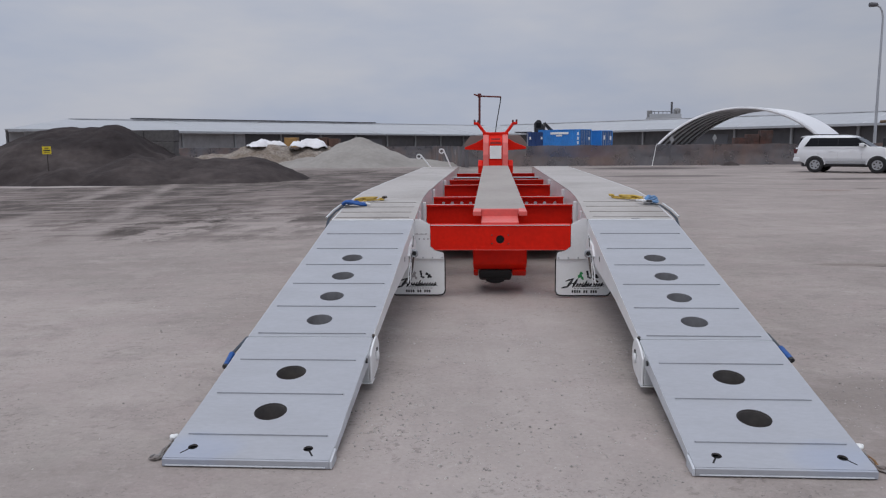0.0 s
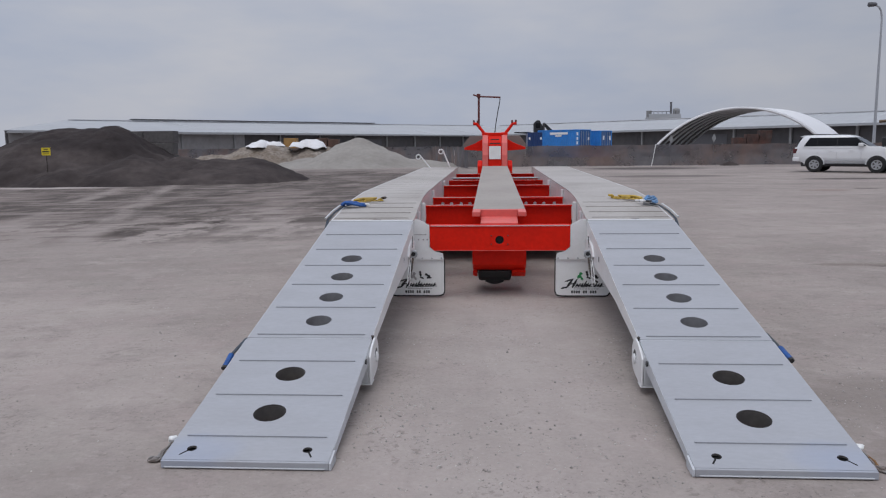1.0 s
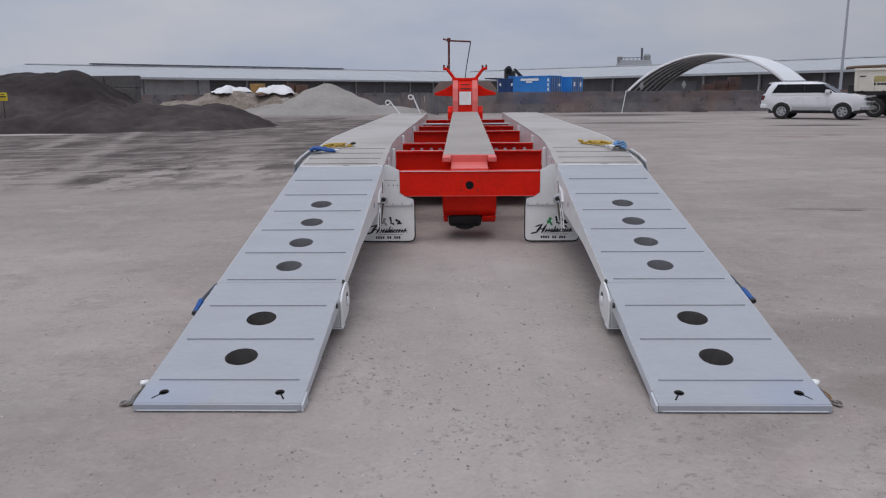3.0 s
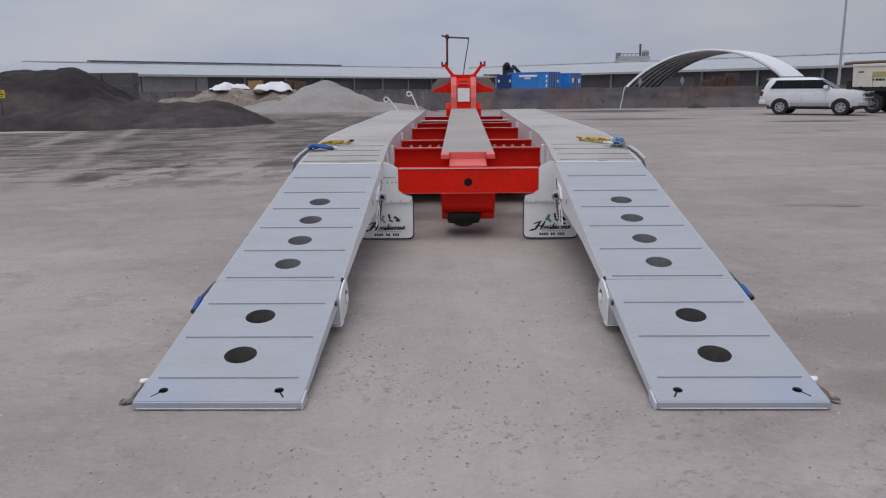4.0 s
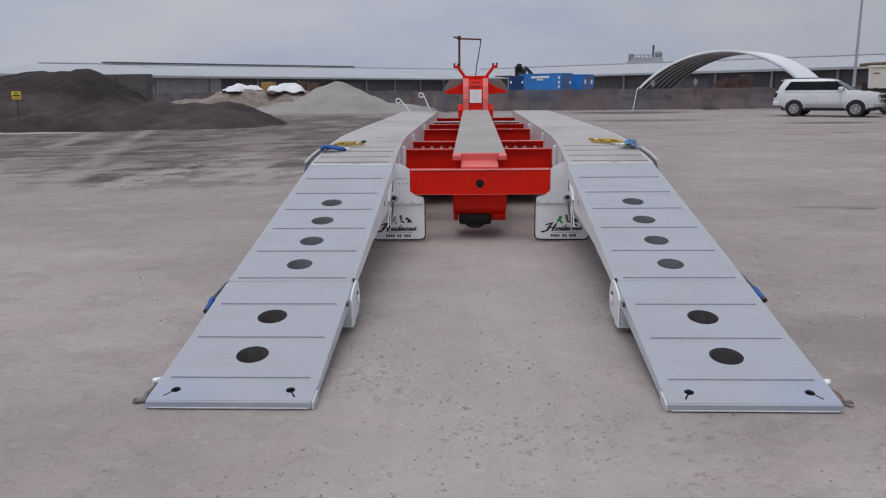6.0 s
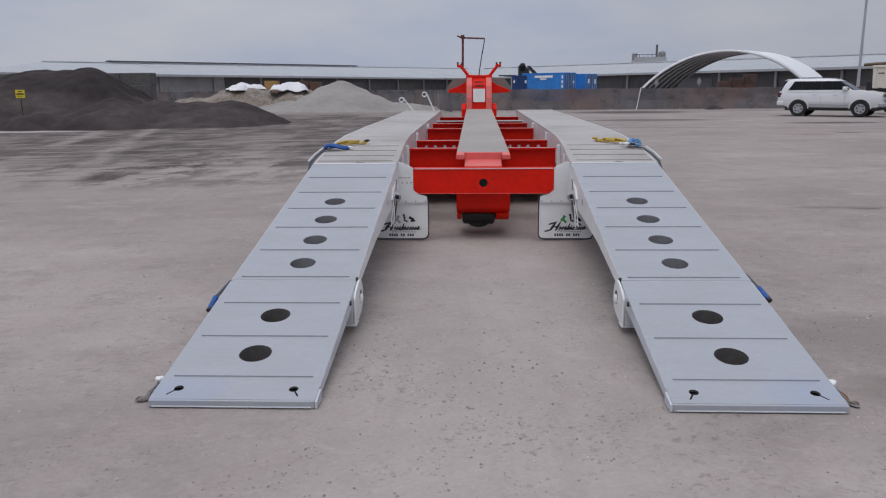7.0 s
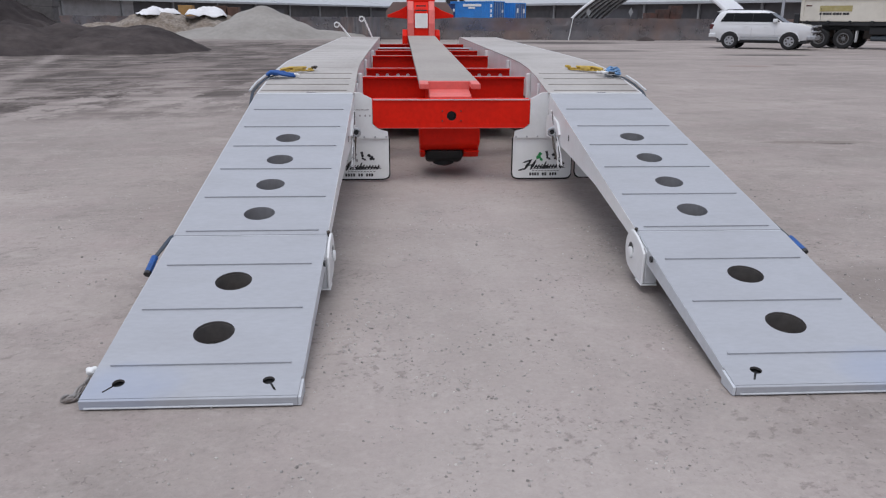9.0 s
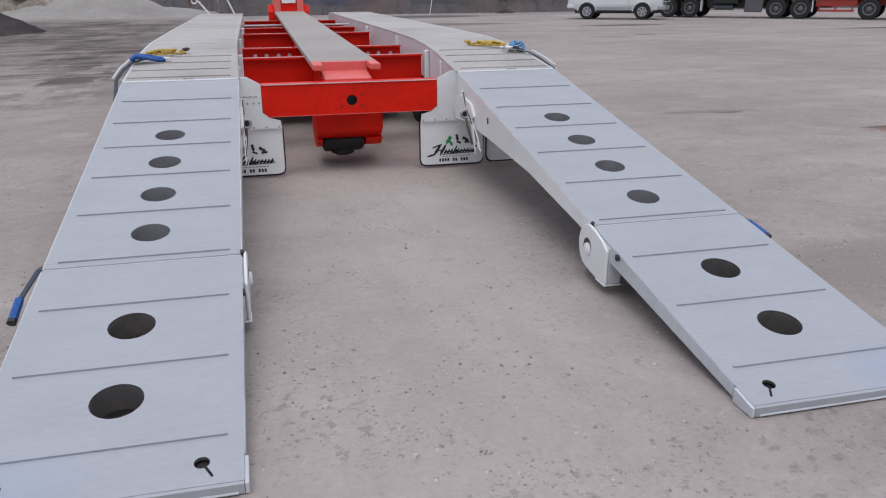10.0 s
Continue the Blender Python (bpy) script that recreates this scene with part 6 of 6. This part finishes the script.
# stock under the shed bays
for x, y, w, h, material, label in ((36.4, 104, 5.2, 3.0, RUST_STORE, "rusty red-brown stacked stock behind the fence"), (-21.7, 78, 2.9, 2.65, TAN_STORE, "tan timber crate stack behind the heaps"), (-16.9, 78, 2.4, 2.55, BROWN_STORE, "brown crate stack behind the heaps")):
    t = thing("crate_stack", label, "crates", pose(x, y, 0), group="stored stock")
    n = max(int(w / 1.6), 2)
    rng = random.Random(int(abs(x)))
    for i in range(n):
        top = 0.0
        for j in range(3 - int(rng.random() < 0.35)):
            tall = h / 3 * rng.uniform(0.8, 1.1)
            shift = rng.uniform(-0.1, 0.1)
            part("crate", boxed(-w / 2 + w / n * i + 0.06 + shift, -w / 2 + w / n * (i + 1) - 0.06 + shift, -0.6, 0.6, top, top + tall), material, t, bevel=0.03)
            top += tall


# ---- street lamp ----
def build_lamp():
    t = thing("street_lamp", "tall slender grey street lamp with a curved arm", "street lamp", pose(31.15, 60, 0))
    part("base", turned([(0.28, 0), (0.28, 0.05), (0.2, 0.08)], 16), POLE_GREY, t, smooth=True)
    part("pole", turned([(0.125, 0.05), (0.11, 3.0), (0.09, 7.0), (0.07, 10.9)], 16), POLE_GREY, t, smooth=True)
    part("arm", tube([(0, 0, 10.85), (-0.02, 0, 11.3), (-0.10, 0, 11.7), (-0.27, 0, 12.0), (-0.55, 0, 12.17)], 0.07, 10), POLE_GREY, t, smooth=True)
    part("lamp_head", turned([(0.06, 0.0), (0.17, 0.06), (0.19, 0.16), (0.15, 0.62), (0.05, 0.72)], 14, "x", None, (-1.15, 0, 12.2)), SHED_LINE, t, "dark lamp head", smooth=True)


build_lamp()


# ---- vehicles ----
def build_wheel(owner, x, y, r, w, rim_material, out, name="wheel", spokes=5):
    """A tyre with its rim; out is the sign of the outer side along y."""
    h = w / 2
    tyre = part(name, turned([(r * 0.62, -h), (r * 0.9, -h), (r * 0.985, -h * 0.75), (r, -h * 0.3), (r, h * 0.3), (r * 0.985, h * 0.75), (r * 0.9, h), (r * 0.62, h), (r * 0.62, -h * 0.8)], 32, "y", None, (x, y, r), caps=False), RUBBER, owner, "black rubber tyre", smooth=True)
    f = y + out * (h - 0.05)
    part("rim", turned([(r * 0.64, f - out * 0.06), (r * 0.64, f + out * 0.03), (r * 0.56, f + out * 0.032), (r * 0.48, f - out * (0.03 if spokes else 0.12)), (0.02, f - out * (0.03 if spokes else 0.13))], 28, "y", None, (x, 0, r)), DARK_STEEL, tyre, "wheel dish", smooth=True)
    if spokes != 5:
        part("rim_ring", turned([(r * 0.60, f - out * 0.04), (r * 0.60, f + out * 0.036), (r * 0.50, f + out * 0.036), (r * 0.47, f - out * 0.04)], 28, "y", None, (x, 0, r), caps=False), rim_material, tyre, "dull metal rim ring", smooth=True)
    bm = turned([(r * 0.16, f - out * 0.03), (r * 0.14, f + out * 0.02)] if spokes else [(r * 0.24, f - out * 0.12), (r * 0.22, f - out * 0.02), (r * 0.10, f)], 14, "y", None, (x, 0, r))
    for k in range(spokes):
        a = 2 * math.pi * k / spokes + 0.3
        c, s = math.cos(a), math.sin(a)
        u, v = (-s, c)
        ia, oa = 0.5 / spokes, 0.72 / spokes
        pts = [(x + c * r * 0.1 + u * r * ia, r + s * r * 0.1 + v * r * ia), (x + c * r * 0.6 + u * r * oa, r + s * r * 0.6 + v * r * oa), (x + c * r * 0.6 - u * r * oa, r + s * r * 0.6 - v * r * oa), (x + c * r * 0.1 - u * r * ia, r + s * r * 0.1 - v * r * ia)]
        prism(pts, *sorted((f - out * 0.02, f + out * 0.018)), "y", bm)
    if spokes == 0:
        for k in range(8):
            a = 2 * math.pi * k / 8
            turned([(r * 0.05, f - out * 0.03), (r * 0.05, f + out * 0.005)], 6, "y", bm, (x + math.cos(a) * r * 0.32, 0, r + math.sin(a) * r * 0.32))
    part("spokes" if spokes else "hub", bm, rim_material, tyre, smooth=False)
    return tyre


def build_suv():
    t = thing("off_road_car", "white four-wheel-drive station wagon parked on the yard", "car", pose(18.45, 36.55, 0, 0, 0, -37))
    arch = lambda cx, r, n=14: [(cx + r * math.cos(a), 0.40 + r * math.sin(a)) for a in [math.pi * (n - k) / n for k in range(n + 1)]]
    front, rear = arch(1.43, 0.47), arch(-1.42, 0.47)
    outline = [(-2.40, 0.60), (-2.48, 0.72), (-2.48, 0.94), (-2.44, 1.14), (-2.39, 1.27), (1.08, 1.31), (1.6, 1.27), (2.08, 1.19), (2.34, 1.09), (2.43, 0.92), (2.45, 0.66), (2.36, 0.50)]
    outline += [(p[0], max(p[1], 0.44)) for p in front[::-1]] + [(p[0], max(p[1], 0.44)) for p in rear[::-1]] + [(-2.15, 0.55)]
    bm = prism(outline, -0.955, 0.955, "y")
    for co, no in [((0, 0, z), (0, 0, 1)) for z in (0.60, 0.75, 0.92, 1.06, 1.18)] + [((x, 0, 0), (1, 0, 0)) for x in (-2.25, -2.0, 1.95, 2.2)]:
        bmesh.ops.bisect_plane(bm, geom=list(bm.verts) + list(bm.edges) + list(bm.faces), plane_co=co, plane_no=no)
    for v in bm.verts:
        v.co.y *= float(np.interp(v.co.z, (0.44, 0.60, 0.75, 0.92, 1.06, 1.18, 1.31), (0.885, 0.940, 0.980, 1.0, 0.994, 0.968, 0.935)) * np.interp(abs(v.co.x), (1.75, 2.1, 2.48), (1.0, 0.975, 0.86)))
    body = part("body", bm, CAR_WHITE, t, "white painted bodywork", smooth=True, bevel=0.07)
    part("underbody", boxed(-2.1, 2.2, -0.80, 0.80, 0.30, 0.80), PLASTIC_DARK, t, bevel=0.03)
    levels = [(1.22, -2.40, 1.20, 0.925), (1.40, -2.35, 0.93, 0.90), (1.62, -2.25, 0.60, 0.845), (1.79, -2.12, 0.34, 0.785), (1.87, -1.96, 0.12, 0.70), (1.895, -1.6, -0.2, 0.52)]
    bm = bmesh.new()
    rings = []
    for z, xa, xb, w in levels:
        ring = []
        for k in range(24):
            a = 2 * math.pi * (k + 0.5) / 24
            cx, sx = math.cos(a), math.sin(a)
            e = 0.28
            ring.append(bm.verts.new(((xa + xb) / 2 + (xb - xa) / 2 * math.copysign(abs(cx) ** e, cx), w * math.copysign(abs(sx) ** e, sx), z)))
        rings.append(ring)
    for a, b in zip(rings, rings[1:]):
        for k in range(24):
            bm.faces.new((a[k], a[(k + 1) % 24], b[(k + 1) % 24], b[k]))
    bm.faces.new(rings[-1])
    bm.faces.new(rings[0])
    part("cabin", bm, CAR_WHITE, t, "white painted cabin", smooth=True)

    def at_height(z):
        zs = [q[0] for q in levels]
        return [float(np.interp(z, zs, [q[i] for q in levels])) for i in (1, 2, 3)]

    def side_patch(name, s, low, high, z0, z1, off, material, label):
        """A sheet that follows the cabin's curved side between two heights."""
        bm = bmesh.new()
        rows = []
        for z in (z0, 1.40, 1.50, 1.62, z1):
            k, w = (z - z0) / (z1 - z0), at_height(z)[2]
            xa, xb = low[0] + (high[0] - low[0]) * k, low[1] + (high[1] - low[1]) * k
            rows.append([bm.verts.new((x, s * y, z)) for x, y in ((xa, w + off), (xb, w + off), (xb, w - 0.03), (xa, w - 0.03))])
        for a, b in zip(rows, rows[1:]):
            for k in range(4):
                bm.faces.new((a[k], a[(k + 1) % 4], b[(k + 1) % 4], b[k]))
        bm.faces.new(rows[0])
        bm.faces.new(rows[-1])
        part(name, bm, material, t, label)

    for s in (-1, 1):
        side_patch("window_surround", s, (-1.96, 0.92), (-1.70, 0.46), 1.325, 1.755, 0.008, PLASTIC_DARK, "black window surround")
        for name, low, high in (("rear_quarter_window", (-1.93, -1.33), (-1.68, -1.33)), ("rear_door_window", (-1.315, -0.405), (-1.315, -0.405)), ("front_door_window", (-0.385, 0.88), (-0.385, 0.46))):
            side_patch(name, s, low, high, 1.338, 1.742, 0.014, CAR_GLASS, "dark tinted glass")
        for x in (-1.42, 1.43):
            build_wheel(t, x, s * 0.83, 0.40, 0.27, CHROME, s, spokes=6)
            rim = [(x + r * math.cos(a), 0.40 + r * math.sin(a)) for r, rev in ((0.50, 1), (0.455, -1)) for a in [math.pi * (k if rev > 0 else 14 - k) / 14 for k in range(15)]]
            # Dark ring fills the arch gap in place of the shade there.
            liner = [(x + r * math.cos(a), 0.40 + r * math.sin(a)) for r, rev in ((0.468, 1), (0.385, -1)) for a in [math.pi * (k if rev > 0 else 14 - k) / 14 for k in range(15)]]
            part("arch_gap_ring", prism(liner, *sorted((s * 0.88, s * 0.951)), "y"), PLASTIC_DARK, t, "black ring for the shade in the wheel-arch gap")
            part("arch_flare", prism(rim, *sorted((s * 0.94, s * 0.972)), "y"), CAR_WHITE, t, bevel=0.01)
        part("side_step", boxed(-0.92, 0.93, *sorted((s * 0.86, s * 0.98)), 0.40, 0.455), PLASTIC_DARK, t, "dark side step", bevel=0.015)
        part("side_moulding", boxed(-0.9, 0.9, *sorted((s * 0.95, s * 0.966)), 0.56, 0.61), CHROME, t, bevel=0.005)
        part("wing_mirror", boxed(0.60, 0.82, *sorted((s * 0.91, s * 1.10)), 1.30, 1.48), CAR_WHITE, t, bevel=0.04)
        part("headlamp", boxed(2.12, 2.40, *sorted((s * 0.52, s * 0.86)), 0.92, 1.09), STEEL, t, "clear headlamp", bevel=0.03)
        part("tail_lamp", boxed(-2.485, -2.28, *sorted((s * 0.66, s * 0.862)), 0.96, 1.20), TAIL_RED, t, "red tail lamp", bevel=0.02)
        for x in (-0.70, 0.28):
            part("door_handle", boxed(x - 0.1, x + 0.1, *sorted((s * 0.945, s * 0.975)), 1.10, 1.132), CAR_WHITE, t, bevel=0.008)
        for x in (-1.30, -0.39, 0.72):
            part("door_seam", boxed(x - 0.004, x + 0.004, *sorted((s * 0.93, s * 0.9545)), 0.62, 1.02), CHROME, t)
        part("roof_rail", tube([(-1.80, s * 0.62, 1.86), (-1.70, s * 0.62, 1.93), (-0.1, s * 0.62, 1.92), (0.0, s * 0.62, 1.85)], 0.018, 8), PLASTIC_DARK, t, smooth=True)
    xs0, xs1 = at_height(1.30)[1], at_height(1.76)[1]
    part("windscreen", prism([(xs0 + 0.015, 1.30), (xs1 + 0.015, 1.76), (xs1 - 0.05, 1.76), (xs0 - 0.05, 1.30)], -0.74, 0.74, "y"), CAR_GLASS, t, "dark windscreen")
    part("rear_window", prism([(at_height(1.34)[0] - 0.012, 1.34), (at_height(1.72)[0] - 0.012, 1.72), (-1.95, 1.72), (-1.95, 1.34)], -0.70, 0.70, "y"), CAR_GLASS, t, "dark rear glass")
    part("grille", boxed(2.34, 2.46, -0.50, 0.50, 0.78, 1.08), PLASTIC_DARK, t, "dark grille", bevel=0.02)
    part("roof_spoiler", prism([(-2.26, 1.80), (-2.06, 1.872), (-1.80, 1.885), (-1.80, 1.85), (-2.10, 1.80)], -0.66, 0.66, "y"), CAR_WHITE, t, bevel=0.008)
    part("rear_bumper", prism([(-2.56, -0.66), (-2.50, -0.84), (-2.15, -0.95), (-2.15, 0.95), (-2.50, 0.84), (-2.56, 0.66)], 0.55, 0.76, "z"), CAR_WHITE, t, bevel=0.04)
    # bull bar
    part("bar_lower", prism([(2.36, -0.86), (2.58, -0.70), (2.66, 0), (2.58, 0.70), (2.36, 0.86), (2.20, 0.90), (2.20, -0.90)], 0.48, 0.70, "z"), STEEL, t, "grey steel bumper bar", bevel=0.05)
    for z in (0.88, 1.14):
        part("bar_tube", tube([(2.40, -0.90, z - 0.02), (2.58, -0.72, z), (2.62, 0, z), (2.58, 0.72, z), (2.40, 0.90, z - 0.02)], 0.036, 8), STEEL, t, smooth=True)
    for s in (-1, 1):
        part("bar_upright", tube([(2.58, s * 0.42, 0.6), (2.62, s * 0.42, 1.16)], 0.03, 8), DARK_STEEL, t, smooth=True)
    part("aerial", tube([(2.5, 0.6, 1.0), (2.48, 0.6, 2.0)], 0.008, 5), PLASTIC_DARK, t)


build_suv()


def build_dog_trailer():
    t = thing("tipper_trailer", "cream tipper trailer with a rolled brown tarp parked behind the car", "tipper", pose(22.86, 36.8, 0, 0, 0, -48))
    w = 2.4
    tub = part("tub", prism([(-2.3, 1.36), (5.9, 1.36), (6.0, 2.48), (-2.35, 2.48)], 0.0, w, "y"), TIPPER_CREAM, t, "cream painted steel tub", bevel=0.03)
    for x in (-2.2, 5.82):
        part("corner_post", boxed(x - 0.07, x + 0.07, -0.035, -0.002, 1.38, 2.46), TIPPER_CREAM, tub, bevel=0.01)
    part("top_rail", boxed(-2.35, 6.0, -0.06, 0.05, 2.44, 2.56), TIPPER_CREAM, tub, bevel=0.02)
    part("load_tarp", tube([(-2.85, 0.2, 2.60), (-2.3, 0.2, 2.64), (-1, 0.16, 2.66), (0, 0.22, 2.62), (1.6, 0.15, 2.67), (3, 0.2, 2.62), (5.9, 0.18, 2.62)], 0.15, 10, squash=0.55), TARP_BROWN, t, "rolled brown tarp", smooth=True)
    part("sign_bar", boxed(-1.34, 0.26, -0.012, -0.003, 1.86, 2.15), SIGN_OLIVE, tub, "faded olive lettering bar")
    bm = bmesh.new()
    for k in range(9):
        boxed(-1.32 + 0.165 * k, -1.32 + 0.165 * k + (0.14 if k % 3 else 0.10), -0.012, -0.003, 1.69, 1.80, bm)
    tagged(part("number_bars", bm, PRINT_BLACK, tub), kind="stuff")
    part("small_mark", boxed(-2.05, -1.75, -0.012, -0.003, 2.12, 2.18), TAIL_RED, tub)
    for k in range(8):
        part("bracket", boxed(-1.95 + 1.06 * k, -1.83 + 1.06 * k, -0.06, 0.05, 1.26, 1.40), PLASTIC_DARK, tub, bevel=0.01)
    for y in (0.7, 1.6):
        part("chassis_rail", boxed(-2.2, 5.9, y - 0.08, y + 0.08, 0.92, 1.355), PLASTIC_DARK, t, bevel=0.01)
    part("end_frame", boxed(-2.72, -2.40, 0.25, 2.15, 0.95, 1.75), PLASTIC_DARK, t, "dark end frame", bevel=0.05)
    part("under_frame", boxed(0.75, 4.0, 0.72, 1.58, 0.50, 0.93), DARK_STEEL, t, "dark rusty under frame", bevel=0.04)
    part("side_rail", boxed(-2.2, 5.9, 0.05, 0.15, 1.16, 1.355), PLASTIC_DARK, t, bevel=0.01)
    for x in (-1.2, 0.0, 4.43, 5.6):
        for y, out in ((0.15, -1), (2.25, 1)):
            build_wheel(t, x, y, 0.50, 0.30, RIM_DULL, out, spokes=0)
        part("axle", turned([(0.07, 0.2), (0.07, 2.2)], 10, "y", None, (x, 0, 0.50)), DARK_STEEL, t, smooth=True)
        for y in (0.7, 1.6):
            part("spring_hanger", boxed(x - 0.25, x + 0.25, y - 0.08, y + 0.08, 0.5, 0.93), DARK_STEEL, t, bevel=0.02)
    part("tool_box", boxed(1.15, 2.5, 0.2, 0.7, 0.72, 1.12), PLASTIC_DARK, t, bevel=0.05)
    part("air_tank", turned([(0.06, 1.2), (0.15, 1.24), (0.15, 2.2), (0.06, 2.24)], 16, "x", None, (0, 0.45, 0.55)), TRUCK_GREY, t, smooth=True)
    part("side_panel", prism([(2.85, 0.30), (3.75, 0.30), (3.82, 1.15), (2.9, 1.15)], 0.06, 0.12, "y"), SHED_LINE, t, "grey side panel", bevel=0.02)
    for x in (0.58, 6.13):
        part("mud_flap", boxed(x, x + 0.03, 0.0, 0.36, 0.34, 0.90), FLAP_WHITE, t, "pale mud flap", bevel=0.008)


build_dog_trailer()


def build_truck():
    t = thing("tipper_truck", "red-framed truck with a blue and grey body", "truck", pose(22.86 + 0.669 * 6.75, 36.8 - 0.743 * 6.75, 0, 0, 0, -48))
    for y in (0.7, 1.6):
        part("chassis_rail", boxed(-0.4, 8.0, y - 0.09, y + 0.09, 0.66, 0.94), TRUCK_RED, t, "red steel chassis rail", bevel=0.01)
    part("side_guard", boxed(-0.45, 1.40, 0.1, 0.22, 0.62, 0.96), TRUCK_RED, t, "red side guard rail", bevel=0.03)
    part("side_guard", boxed(-0.35, 1.3, 0.12, 0.20, 0.36, 0.46), TRUCK_RED, t, "red side guard rail", bevel=0.02)
    for x in (-0.30, 0.45, 1.2):
        part("guard_stay", boxed(x - 0.04, x + 0.04, 0.13, 0.19, 0.46, 0.74), TRUCK_RED, t, bevel=0.01)
    part("draw_bar", boxed(-0.62, 0.2, 1.05, 1.25, 0.55, 0.70), TRUCK_RED, t, bevel=0.02)
    part("hopper", boxed(-0.5, 7.6, 0.0, 2.4, 0.95, 2.36), TRUCK_GREY, t, "grey truck body", bevel=0.06)
    part("blue_band", boxed(-0.42, 7.5, -0.02, -0.003, 1.47, 1.92), TRUCK_BLUE, t, "blue painted band", bevel=0.005)
    part("pale_top", boxed(-0.52, 7.6, -0.03, 2.43, 2.365, 2.55), ROOF_WHITE, t, "pale top rail", bevel=0.02)
    part("emblem", boxed(0.35, 0.5, -0.03, -0.021, 1.62, 1.76), FLAP_WHITE, t)
    for x in (1.95, 3.3, 6.9):
        for y, out in ((0.15, -1), (2.25, 1)):
            build_wheel(t, x, y, 0.50, 0.30, RIM_DULL, out, spokes=0)
        part("axle", turned([(0.07, 0.2), (0.07, 2.2)], 10, "y", None, (x, 0, 0.50)), DARK_STEEL, t, smooth=True)
        part("spring_hanger", boxed(x - 0.25, x + 0.25, 0.62, 0.78, 0.5, 0.68), DARK_STEEL, t, bevel=0.02)


build_truck()

# ---- small loose pieces ----
build_stones()
